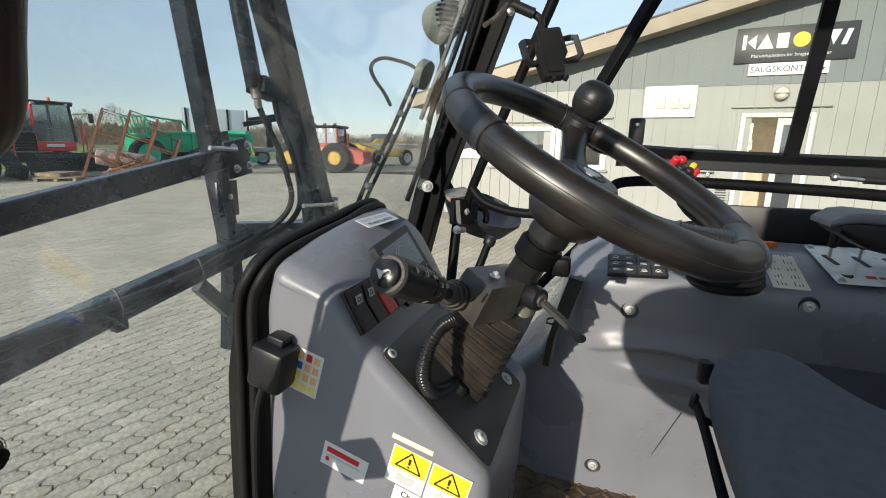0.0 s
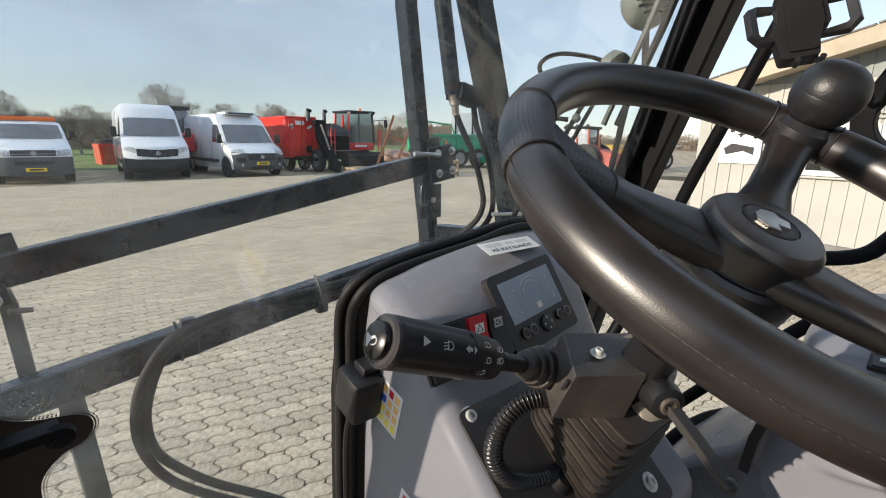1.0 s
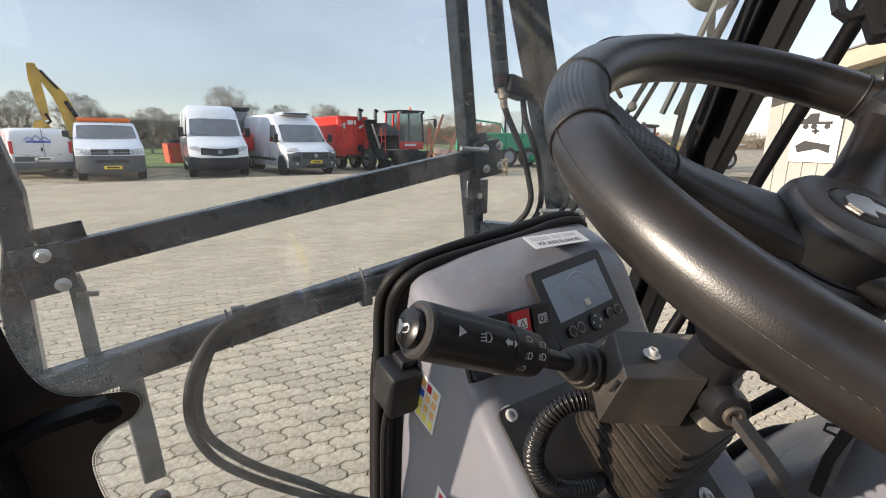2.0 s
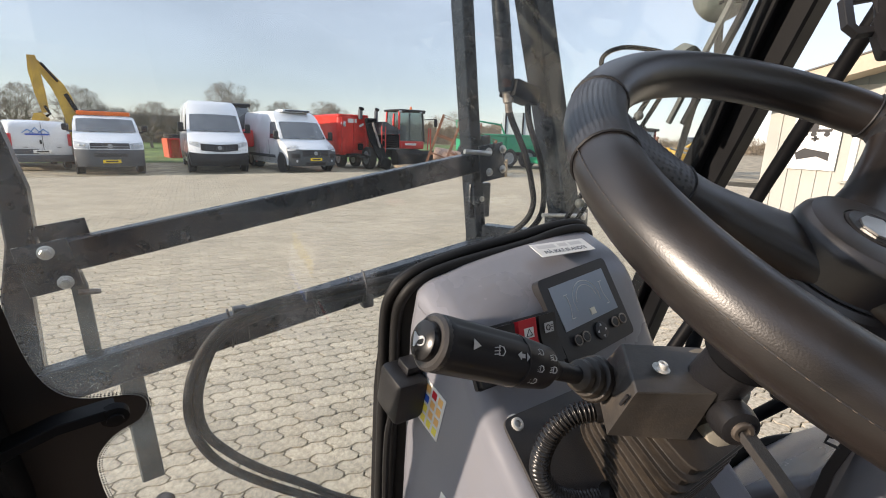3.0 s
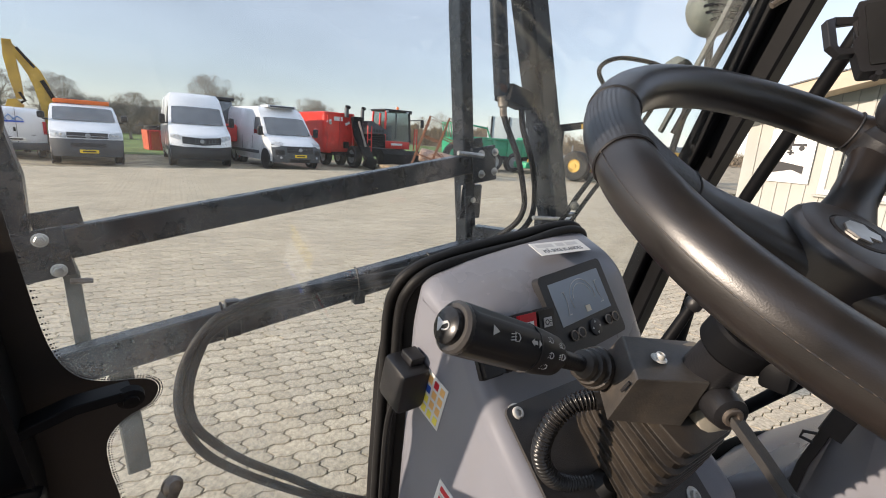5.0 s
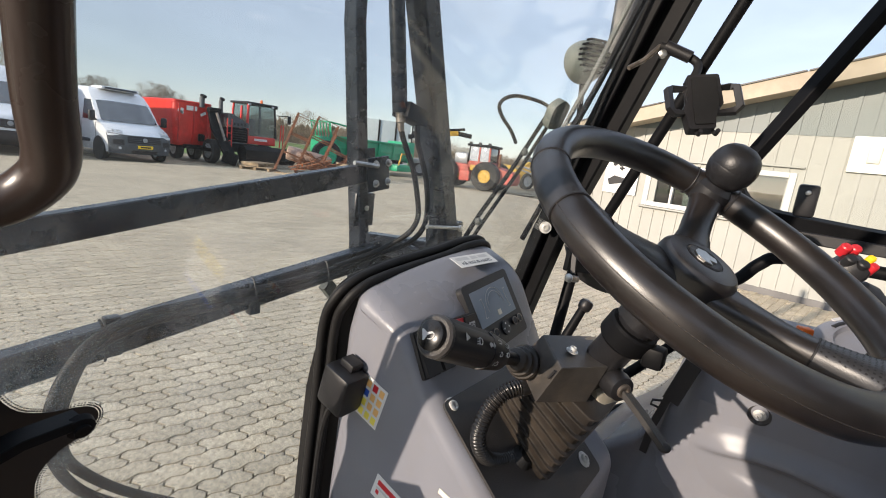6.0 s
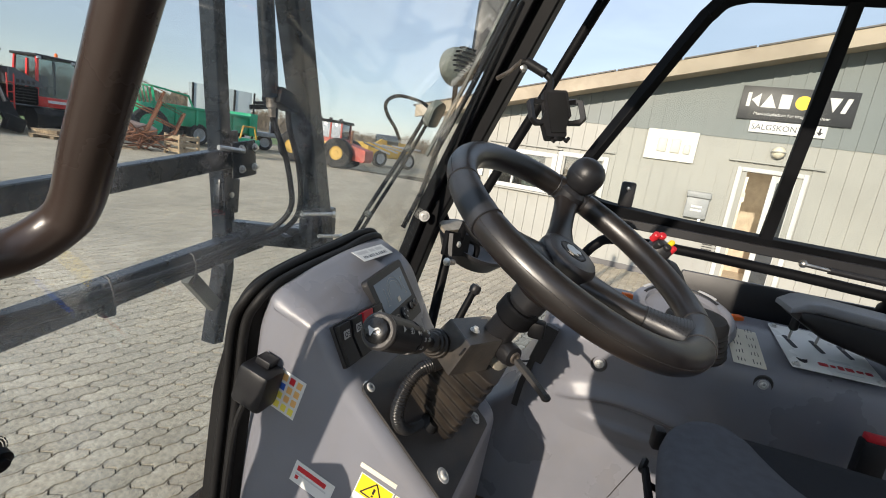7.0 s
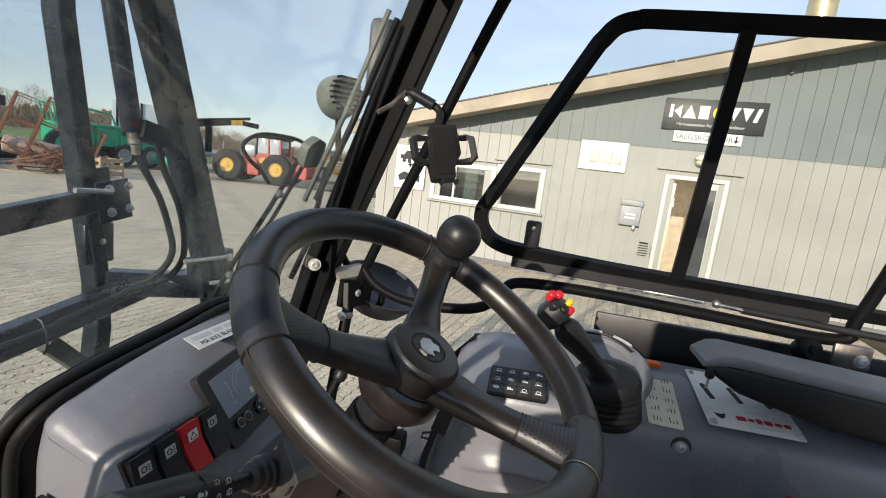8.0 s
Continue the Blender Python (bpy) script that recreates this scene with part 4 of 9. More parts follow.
t, m = decal("fuse_sticker", (0.396, 1.212), -0.043, -0.012, 0.045, 0.070, "white fuse sticker with coloured squares on the pod")
M["amber_print"] = mat("pale_amber_print", (0.78, 0.46, 0.16), 0.5, var=0.04, bump=0)
M["lemon_print"] = mat("lemon_print", (0.82, 0.72, 0.10), 0.5, var=0.04, bump=0)
cols = ("amber_print", "red", "amber_print", "blue", "amber_print", "amber_print", "lemon_print", "amber_print", "amber_print", "lemon_print", "lemon_print", "lemon_print")
for i, cc in enumerate(cols):
    part("colour_square", card(m @ Matrix.Translation((-0.0135 + 0.0135 * (i % 3), 0.0245 - 0.0165 * (i // 3), 0)), 0.0092, 0.0115, 0.0003), cc, t)
t, m = decal("oil_sticker", (0.357, 1.069), -0.070, -0.020, 0.074, 0.040, "white sticker with a red heading and tiny lines on the pod")
part("red_heading", card(m @ Matrix.Translation((-0.004, 0.009, 0)), 0.054, 0.009, 0.0003), "red", t)
part("print_lines", card(m @ Matrix.Translation((-0.002, -0.001, 0)), 0.058, 0.003, 0.0003), "mark", t)
part("print_mark", card(m @ Matrix.Translation((-0.027, -0.008, 0)), 0.006, 0.007, 0.0003), "red", t)
for k in range(2):
    t, m = decal("warning_sticker", (0.245 - 0.058 * k, 1.092 - 0.016 * k), -0.058, -0.016, 0.058, 0.062, "yellow and white warning sticker with a black triangle on the pod")
    part("yellow_field", card(m @ Matrix.Translation((0, 0.0125, 0)), 0.054, 0.034, 0.0003), "yellow", t)
    g = G()
    for a, b in (((-0.019, 0.0), (0.019, 0.0)), ((0.019, 0.0), (0, 0.028)), ((0, 0.028), (-0.019, 0.0))):
        g.tube([m @ Vector((a[0], a[1], 0.0006)), m @ Vector((b[0], b[1], 0.0006))], 0.0012, 4)
    g.prism([(-0.0016, 0.008), (0.0016, 0.008), (0.002, 0.018), (-0.002, 0.018)], 0.0005, m)
    g.prism([(-0.0016, 0.003), (0.0016, 0.003), (0.0016, 0.006), (-0.0016, 0.006)], 0.0005, m)
    part("triangle", g, "ink", t)
    part("pictogram", G().prism([(-0.014, -0.024), (0.0, -0.027), (0.014, -0.024), (0.014, -0.011), (0.0, -0.014), (-0.014, -0.011)], 0.0005, m), "mark", t)
t, m = decal("tape_strip", (0.247, 1.108), -0.062, -0.016, 0.062, 0.008, "yellowed strip of tape with worn print on the pod", material="beige")
t, m = decal("torque_sticker", (0.245, 1.026), -0.116, -0.032, 0.116, 0.05, "white sticker about wheel torque with black lettering on the pod")
text("lettering", "Check Wheel", 0.013, m @ Matrix.Translation((-0.01, 0.015, 0)), "ink", t)
text("lettering", "Torque", 0.017, m @ Matrix.Translation((-0.018, 0.0, 0)), "ink", t)
part("blue_band", card(m @ Matrix.Translation((0, -0.017, 0)), 0.11, 0.012, 0.0003), "blue", t)
lab = thing("oil_label", "white paper label with dark capitals on the pod", "label", at=(0.74, 0.385, 1.362))
LN = Vector((0, -0.36, 0.93))
LM = face_pose((0.742, 0.378, 1.3635), (1, -0.02, 0.0), LN)
part("paper", card(LM, 0.112, 0.030, 0.0006), "white", lab)
for x, w in ((-0.030, 0.036), (0.004, 0.018), (0.031, 0.026)):
    part("print_bar", card(LM @ Matrix.Translation((x, 0.0065, 0.0007)), w, 0.0075, 0.0002), "mark", lab)
text("lettering", "MÅ IKKE BLANDES", 0.0105, LM @ Matrix.Translation((0, -0.0065, 0.0007)), "van_grey", lab, 0.0002)

# socket on the pod's side
sock = thing("socket_cover", "black plastic cover of a power socket on the pod", "socket", at=(0.50, 0.42, 1.19))
part("body", G().box((0.500, 0.423, 1.188), (0.045, 0.055, 0.066), Matrix.Rotation(radians(14), 3, "X"), 0.008), "dark", sock)
part("clip", G().box((0.507, 0.415, 1.226), (0.022, 0.026, 0.012), Matrix.Rotation(radians(14), 3, "X"), 0.002), "dark", sock)
g = G()
g.tube([(0.503, 0.445, 1.155), (0.499, 0.46, 1.10), (0.503, 0.475, 0.98), (0.51, 0.49, 0.80), (0.52, 0.52, 0.66)], 0.005, 8, smooth=5)
part("cable", g, "rubber", sock)

# steering column
WC, WN = Vector((0.585, 0.011, 1.482)), Vector((-0.142, -0.472, 0.870)).normalized()
WX = (Vector((1, 0, 0)) - WN * WN.x).normalized()
WY = WN.cross(WX)
CC, CN, CX, CY = WC, WN, WX, WY   # the column's own axes


def ax(s, a=0.0, b=0.0):
    """A place s metres below the wheel along the column, offset across it."""
    return CC - CN * s + CX * a + CY * b


col = thing("steering_column", "dark steering column with a dusty ribbed rubber boot", "steering column", at=tuple(ax(0.40)))
part("shaft", G().lathe([(0.020, 0), (0.020, 0.13), (0.022, 0.135), (0.022, 0.27), (0.026, 0.28), (0.026, 0.30)], ax(0.33), CN, 24), "dark", col)
part("splined_sleeve", G().rings([[ax(s, (0.0262 + (0.0018 if k % 4 < 2 else 0)) * math.cos(k * math.tau / 24), (0.0262 + (0.0018 if k % 4 < 2 else 0)) * math.sin(k * math.tau / 24)) for k in range(24)] for s in (0.115, 0.065)]), "dark", col)
g = G()
g.lathe([(0.027, 0), (0.0292, 0.003), (0.0292, 0.024), (0.027, 0.027)], ax(0.150), CN, 28)
g.box(ax(0.137, 0.0, -0.036), (0.024, 0.022, 0.024), None, 0.004)
part("clamp_ring", g, "frame", col)
rings = []   # bellows boot: flat-sided folds that widen towards the plate
N = 8
for i in range(N):
    for u, fold in ((i / N, 0.0012), ((i + 0.05) / N, 0.0042), ((i + 0.14) / N, 0.0046), ((i + 0.22) / N, 0.0020), ((i + 0.60) / N, 0.0002), ((i + 0.97) / N, 0.0006)):
        wdt, hgt = 0.040 + 0.030 * u ** 0.9 + fold, 0.040 + 0.018 * u ** 0.9 + fold
        base = ax(0.228).lerp(Vector((0.700, 0.197, 1.1455)), u)
        nn = CN.lerp(PLN, u).normalized()
        xx = (Vector((1, 0, 0)) - nn * nn.x).normalized()
        yy = nn.cross(xx)
        rings.append([base + xx * a + yy * b for a, b in round_poly([(-wdt, -hgt), (wdt, -hgt), (wdt, hgt), (-wdt, hgt)], 0.016, 4)])
part("boot", G().rings(rings), "boot", col, "dusty black pleated rubber boot", angle=24)
part("neck", G().lathe([(0.028, 0), (0.031, 0.008), (0.031, 0.036), (0.029, 0.044)], ax(0.238, 0.018, 0.004), CN, 24), "clamp", col, "pale dusty casting with rust")
part("casting_lug", G().box((0.628, 0.100, 1.268), (0.040, 0.030, 0.034), Matrix.Rotation(radians(-28), 3, "X") @ Matrix.Rotation(radians(-18), 3, "Z"), 0.007), "clamp", col, "pale dusty casting with rust stains")
# folded cover of the stalk switch
top = [Vector((0.570, 0.161, 1.341)), Vector((0.650, 0.129, 1.330)), Vector((0.590, 0.086, 1.322)), Vector((0.526, 0.117, 1.328))]
low_ = [Vector((0.585, 0.196, 1.290)), Vector((0.668, 0.165, 1.258)), Vector((0.588, 0.102, 1.272)), Vector((0.534, 0.142, 1.274))]
mid_ = sum(top, Vector()) / 4
cover = part("switch_cover", G().rings([[p.lerp(mid_, 0.035) for p in top], [p.lerp(q, 0.02).lerp(mid_, 0.008) for p, q in zip(top, low_)], [p.lerp(q, 0.05) for p, q in zip(top, low_)], low_]), "cover", col, "folded dark sheet-metal cover", angle=32)
screw((0.571, 0.124, 1.3325), (top[1] - top[3]).cross(top[0] - top[2]).normalized() * (1 if (top[1] - top[3]).cross(top[0] - top[2]).z > 0 else -1), 0.0042, cover)
part("slot", G().tube([top[3].lerp(low_[3], 0.10) + Vector((-0.0006, 0.004, 0)), top[3].lerp(low_[3], 0.32) + Vector((-0.0006, 0.005, 0))], 0.0014, 6), "ink", cover)
# clamping lever
lev = part("clamp_lever", G().tube([(0.596, 0.066, 1.298), (0.592, 0.040, 1.279), (0.588, 0.014, 1.258)], [0.008, 0.006, 0.0055], 10, rect=(0.013, 0.007)), "plate", col, "flat worn clamping lever")
part("lever_hub", G().lathe([(0.016, 0), (0.017, 0.012), (0.015, 0.022), (0.010, 0.024)], (0.606, 0.085, 1.302), (-0.55, -0.8, -0.1), 20), "dark", lev)
part("lever_nut", G().lathe([(0.0088, 0), (0.0088, 0.003), (0.0074, 0.004), (0.0048, 0.004), (0.0042, 0.002), (0.0002, 0.002)], (0.593, 0.0665, 1.300), (-0.55, -0.8, -0.1), 18), "worn", lev)
part("lever_tip", G().ball((0.588, 0.013, 1.257), 0.0074, (1, 1, 0.8), 12, 8), "plate", lev)

# indicator stalk
stalk = thing("indicator_stalk", "black multifunction stalk with white pictograms and a horn button", "stalk", at=(0.54, 0.172, 1.31))
SA, SB = Vector((0.379, 0.183, 1.380)), Vector((0.546, 0.172, 1.309))
SD = (SB - SA).normalized()
SQ = Vector((0, 0, 1)).rotation_difference(SD).to_matrix()
g = G()   # grip with shallow lengthwise flutes
g.rings([[SA + SQ @ Vector(((r - (f if k % 6 in (2, 3) else 0)) * math.cos(k * math.tau / 48), (r - (f if k % 6 in (2, 3) else 0)) * math.sin(k * math.tau / 48), h * 1.16)) for k in range(48)] for r, h, f in ((0.0165, 0.0, 0), (0.0195, 0.002, 0), (0.0200, 0.006, 0), (0.0200, 0.009, 0.0012), (0.0200, 0.070, 0.0012), (0.0196, 0.076, 0), (0.0188, 0.085, 0), (0.0175, 0.098, 0), (0.012, 0.104, 0), (0.0085, 0.112, 0))])
part("grip", g, "ink", stalk, angle=50)
part("arm", G().lathe([(0.0085, 0.118), (0.0078, 0.160), (0.0085, 0.170)], SA, SD, 16), "dark", stalk)
prof = [(0.009, 0.160)]
for i in range(3):
    prof += [(0.0135 + 0.0032 * i, 0.163 + 0.0095 * i), (0.0148 + 0.0032 * i, 0.167 + 0.0095 * i), (0.0112 + 0.0032 * i, 0.1705 + 0.0095 * i)]
part("gaiter", G().lathe(prof + [(0.018, 0.196)], SA, SD, 24), "boot", stalk)
part("horn_rim", G().lathe([(0.0175, -0.001), (0.0198, 0.001), (0.0198, 0.005), (0.0165, 0.002)], SA, SD, 28), "plate", stalk)
hb = part("horn_button", G().lathe([(0.0002, -0.0085), (0.010, -0.008), (0.0135, -0.006), (0.014, 0.002)], SA, SD, 28), "hose", stalk, "domed horn button")
side = (Vector((0, -1, 0)) + Vector((0, 0, 0.55))).normalized()
side = (side - SD * side.dot(SD)).normalized()
HM = face_pose(SA - SD * 0.0084, side.cross(SD), -SD) @ Matrix.Rotation(radians(-90), 4, "Z")
g = G().prism([(-0.006, 0.006), (-0.0046, 0.006), (-0.001, 0.0022), (0.005, 0.0018), (0.005, 0.0002), (-0.001, -0.0004), (-0.0046, -0.0040), (-0.006, -0.0040)], 0.0006, HM)
g.tube([HM @ Vector(p) for p in ((0.0046, 0.001, 0.0003), (0.0064, -0.001, 0.0003), (0.0056, -0.0036, 0.0003), (0.002, -0.0042, 0.0003), (-0.001, -0.0034, 0.0003))], 0.0006, 6, smooth=3)
part("horn_mark", g, "mark", hb)
for s, a, kind in ((0.025, 0, 0), (0.048, 0, 1), (0.071, 0, 2), (0.093, 18, 3), (0.093, -20, 4), (0.091, 50, 3), (0.108, 14, 3), (0.108, -14, 4)):
    nrm = Matrix.Rotation(radians(a), 3, SD) @ side
    pm = face_pose(SA + SD * s + nrm * (0.0202 if s < 0.08 else 0.0190), SD, nrm) @ Matrix.Scale(0.75, 4)
    gg = G()
    if kind == 0:
        gg.prism([(-0.004, -0.005), (-0.004, 0.005), (0.005, 0)], 0.0005, pm)
    elif kind == 2:
        gg.prism([(-0.008, 0), (-0.003, 0.004), (-0.003, 0.002), (0.002, 0.002), (0.002, -0.002), (-0.003, -0.002), (-0.003, -0.004)], 0.0005, pm)
        gg.prism([(0.009, 0), (0.005, 0.004), (0.005, -0.004)], 0.0005, pm)
    else:
        w_ = 0.0045 if kind != 1 else 0.0062   # a lamp or screen outline with its rays
        gg.tube([pm @ Vector((x, y, 0.0002)) for x, y in ((-w_ * 0.4, -w_ * 0.75), (w_ * 0.5, -w_ * 0.6), (w_ * 0.85, 0), (w_ * 0.5, w_ * 0.6), (-w_ * 0.4, w_ * 0.75))], 0.0005, 4, closed=True)
        for y in (-0.5, 0.0, 0.5):
            gg.tube([pm @ Vector((-w_ * (0.7 if kind != 1 else 0.2), w_ * y, 0.0002)), pm @ Vector((-w_ * 1.4, w_ * (y - 0.25), 0.0002))], 0.0004, 4)
    part("pictogram", gg, "mark", stalk)
part("collar_groove", G().lathe([(0.0203, 0.078), (0.0206, 0.079), (0.0203, 0.080)], SA, SD, 28), "ink", stalk)
# corrugated conduit
cp = spline([(0.566, 0.176, 1.268), (0.545, 0.188, 1.262), (0.529, 0.199, 1.238), (0.529, 0.206, 1.200), (0.548, 0.204, 1.166), (0.578, 0.200, 1.146), (0.612, 0.194, 1.138)], 44)
cond = thing("conduit", "black corrugated cable conduit looping from the column to its plate", "cable", at=tuple(cp[0]))
part("corrugated_hose", G().tube(cp, [0.0092 + 0.0013 * math.sin(i * math.tau / 6) for i in range(len(cp))], 14), "hose", cond, angle=80)
part("elbow", G().tube([(0.600, 0.150, 1.272), (0.585, 0.162, 1.273), (0.564, 0.177, 1.267)], 0.0112, 16, smooth=4), "hose", cond)
part("grommet", G().lathe([(0.017, 0), (0.018, 0.004), (0.013, 0.010), (0.010, 0.014)], (0.622, 0.186, 1.134), PLN, 20), "rubber", cond)

# steering wheel
wheel = thing("steering_wheel", "black leather three-spoke steering wheel with a spinner knob", "steering wheel", at=tuple(WC))
WC, WN = Vector((0.5948, 0.0096, 1.4795)), Vector((-0.1462, -0.4776, 0.870)).normalized()
WX = (Vector((1, 0, 0)) - WN * WN.x).normalized()
WY = WN.cross(WX)
WR, WT = 0.1849, 0.0186


def rim(a, rad=WR, up=0.0):
    return WC + WX * rad * math.cos(radians(a)) + WY * rad * math.sin(radians(a)) + WN * up


def rim_skin(a, b, r=WT):
    """A place on the rim's skin: a round the wheel, b round the tube, 0 outwards and 90 towards the driver."""
    o = (WX * math.cos(radians(a)) + WY * math.sin(radians(a))) * math.cos(radians(b)) + WN * math.sin(radians(b))
    return rim(a) + o * r, o


SPOKES = ((138.0, 12.0), (18.6, 9.0), (-91.0, 12.0))   # degrees round the wheel, and half the width of the grip there


def rim_arc(a0, a1, tr):
    """A length of rim, pinched a little at both ends where the leather turns under."""
    n = max(6, int(abs(a1 - a0) / 2.5))
    rings = []
    for i in range(n + 1):
        k = min(i, n - i)
        r = tr * (0.955 if k == 0 else 0.99 if k == 1 else 1.0)
        a = a0 + (a1 - a0) * i / n
        rings.append([rim_skin(a, q * 15, r)[0] for q in range(24)])
    return G().rings(rings)


def dots(gg, c, o, r):
    """One punched hole: a shallow cup sunk into the leather."""
    u = o.cross(WN).normalized() if abs(o.dot(WN)) < 0.97 else o.cross(WX).normalized()
    w = o.cross(u)
    gg.add([c + (u * math.cos(e * math.tau / 6) + w * math.sin(e * math.tau / 6)) * r + o * 0.00012 for e in range(6)], [(0, 1, 2, 3, 4, 5)])


edges = sorted((c - h, c + h) for c, h in SPOKES)
for i in range(3):
    a0, a1 = edges[i][1], edges[(i + 1) % 3][0]
    if a1 < a0:
        a1 += 360
    sec = part("rim_leather", rim_arc(a0, a1, WT), "leather", wheel, angle=60)
    gg = G()
    n = int((a1 - a0) / 1.35)
    for k in range(n):   # a sunken seam with its stitches along the outer side
        a = a0 + (a1 - a0) * (k + 0.5) / n
        c, o = rim_skin(a, 14)
        d = rim_skin(a + 0.32, 14)[0] - c
        gg.tube([c - d * 0.8 + o * 0.0001, c + o * 0.0004, c + d * 0.6 + o * 0.0001], 0.00024, 4)
    part("stitching", gg, "thread", sec)
    part("seam", G().tube([rim_skin(a0 + (a1 - a0) * k / 60, 14, WT * 0.992)[0] for k in range(61)], 0.0005, 5), "ink", sec)
HC = WC - WN * 0.0200
hub = part("hub", G().lathe([(0.030, -0.066), (0.043, -0.058), (0.0495, -0.046), (0.0500, -0.030), (0.0488, -0.020), (0.0455, -0.0165), (0.0425, -0.016), (0.0428, 0.004), (0.0415, 0.0095), (0.0375, 0.0140), (0.030, 0.0158), (0.0205, 0.0160), (0.0200, 0.0148), (0.0002, 0.0148)], HC - WN * 0.012, WN, 56), "leather", wheel, "round padded hub with a stepped cap", angle=30)
badge = part("hub_badge", G().lathe([(0.0192, 0), (0.0192, 0.0016), (0.0178, 0.0024), (0.0165, 0.0018), (0.0002, 0.0026)], HC + WN * 0.0026, WN, 36), "dark", hub, "silver badge with a worn face")
BGM = face_pose(HC + WN * 0.0048, WX, WN)
part("badge_mark", G().prism([(-0.011, 0.006), (-0.004, 0.011), (0.005, 0.011), (0.012, 0.004), (0.009, -0.001), (0.011, -0.008), (0.003, -0.012), (-0.002, -0.005), (-0.008, -0.010), (-0.012, -0.003)], 0.0012, BGM), M["steel"], badge)
part("hub_step", G().lathe([(0.0425, -0.0012), (0.0437, 0.0), (0.0425, 0.0012)], HC - WN * 0.0275, WN, 56), "ink", hub)
for c_, h_ in SPOKES:
    p0, p1, p2 = rim(c_, 0.030, -0.044), rim(c_, 0.105, -0.030), rim(c_, WR - 0.004, -0.003)
    pts = spline([p0, p1, p2], 14)

    def spoke_ring(u, grow=1.0):
        """The spoke's section at u from the hub to the rim: wide at the hub, slim in the middle, flared into the rim."""
        f = u * (len(pts) - 1)
        k = min(int(f), len(pts) - 2)
        p = pts[k].lerp(pts[k + 1], f - k)
        t = (pts[k + 1] - pts[k]).normalized()
        sidev = t.cross(WN).normalized()
        upv = sidev.cross(t)
        flare = max(0.0, (u - 0.62) / 0.38) ** 2
        w = (0.0300 - 0.0125 * min(1.0, u / 0.45) + (0.021 if h_ > 10 else 0.006) * flare) * grow
        h = (0.0165 - 0.003 * min(1.0, u / 0.5) + 0.003 * flare) * grow
        return p, sidev, upv, w, h

    def superell(u, grow=1.0, m=24):
        p, sv, uv, w, h = spoke_ring(u, grow)
        return [p + sv * w * math.copysign(abs(math.cos(q * math.tau / m)) ** 0.75, math.cos(q * math.tau / m)) + uv * h * math.copysign(abs(math.sin(q * math.tau / m)) ** 0.85, math.sin(q * math.tau / m)) for q in range(m)]

    split = 0.60 if h_ > 10 else 1.0
    part("spoke", G().rings([superell(u) for u in [split * k / 18 for k in range(19)]]), "leather", wheel, angle=60)
    gp_ = part("rim_grip", rim_arc(c_ - h_, c_ + h_, WT * 1.012), "leather_perf" if h_ > 10 else "leather", wheel, "perforated leather grip section" if h_ > 10 else "")
    for e in (c_ - h_, c_ + h_):
        part("seam", G().tube([rim_skin(e, b * 15, WT * 0.985)[0] for b in range(24)], 0.0011, 6, closed=True), "ink", gp_)
    if h_ > 10:   # the grip runs on as a web over the spoke's outer part
        part("grip_web", G().rings([superell(split + (0.985 - split) * k / 12, 1.05 if k else 1.02) for k in range(13)]), "leather_perf", gp_, angle=60)
        part("seam", G().tube(superell(split, 1.03), 0.0010, 6, closed=True), "ink", gp_)
        gg, gw = G(), G()
        for k in range(25):
            for q in range(26):
                a, b = c_ - h_ + 1.2 + (2 * h_ - 2.4) * (k + 0.5 * (q % 2)) / 25, -30 + 9.3 * q
                c, o = rim_skin(a, b, WT * 1.012)
                dots(gg, c, o, 0.00062)
        for k in range(14):
            p, sv, uv, w, h = spoke_ring(split + 0.02 + (0.95 - split) * k / 14, 1.05)
            n_q = int(w / 0.0019)
            for q in range(-n_q, n_q + 1):
                x = (q + 0.5 * (k % 2)) * 0.0036 / w
                if abs(x) < 0.93:
                    y = (1 - abs(x) ** (2 / 0.75)) ** (0.85 / 2)
                    dots(gw, p + sv * w * x + uv * h * y, (uv * (1.0 - 0.4 * abs(x)) + sv * 0.8 * x ** 3).normalized(), 0.00105)
        part("perforation", gg, "leather", gp_)
        part("perforation", gw, "ink", gp_)
KA = 18.6
kb = rim(KA, 0.175, -0.006)
part("spinner_knob", G().lathe([(0.0121, 0.0093), (0.0121, 0.0140), (0.0140, 0.0167), (0.0195, 0.0200), (0.0244, 0.0256), (0.0276, 0.0330), (0.0290, 0.0405), (0.0288, 0.0416), (0.0288, 0.0427), (0.0290, 0.0438), (0.0283, 0.0507), (0.0262, 0.0572), (0.0225, 0.0632), (0.0173, 0.0677), (0.0102, 0.0709), (0.0002, 0.0718)], kb + WN * 0.003, WN, 44), "dark", wheel, "round black spinner knob", angle=60)
part("knob_clamp", G().lathe([(0.0215, -0.014), (0.0245, -0.004), (0.0235, 0.010), (0.0180, 0.0165), (0.0120, 0.0180)], kb + WN * 0.004, WN, 28), "dark", wheel)

# ---------------------------------------------------------------- right console
con = thing("side_console", "long grey moulded side console with recessed screws", "console", at=(1.1, -0.3, 0.62))


def con_prof(y):
    """The (x, z) outline of the console at a station y; it narrows and drops towards the front."""
    u = max(0.0, min(1.0, (y + 0.02) / 0.34))
    top = 1.262 - 0.05 * u
    xi = 1.000 + 0.02 * u
    return [(xi + 0.03, 0.62), (xi + 0.012, 1.00), (xi, 1.14), (xi - 0.004, top - 0.06), (xi - 0.002, top - 0.036), (xi + 0.005, top - 0.023), (xi + 0.020, top - 0.016), (1.13, top + 0.019), (1.20, top + 0.033), (1.235, top + 0.012), (1.24, 0.62)]


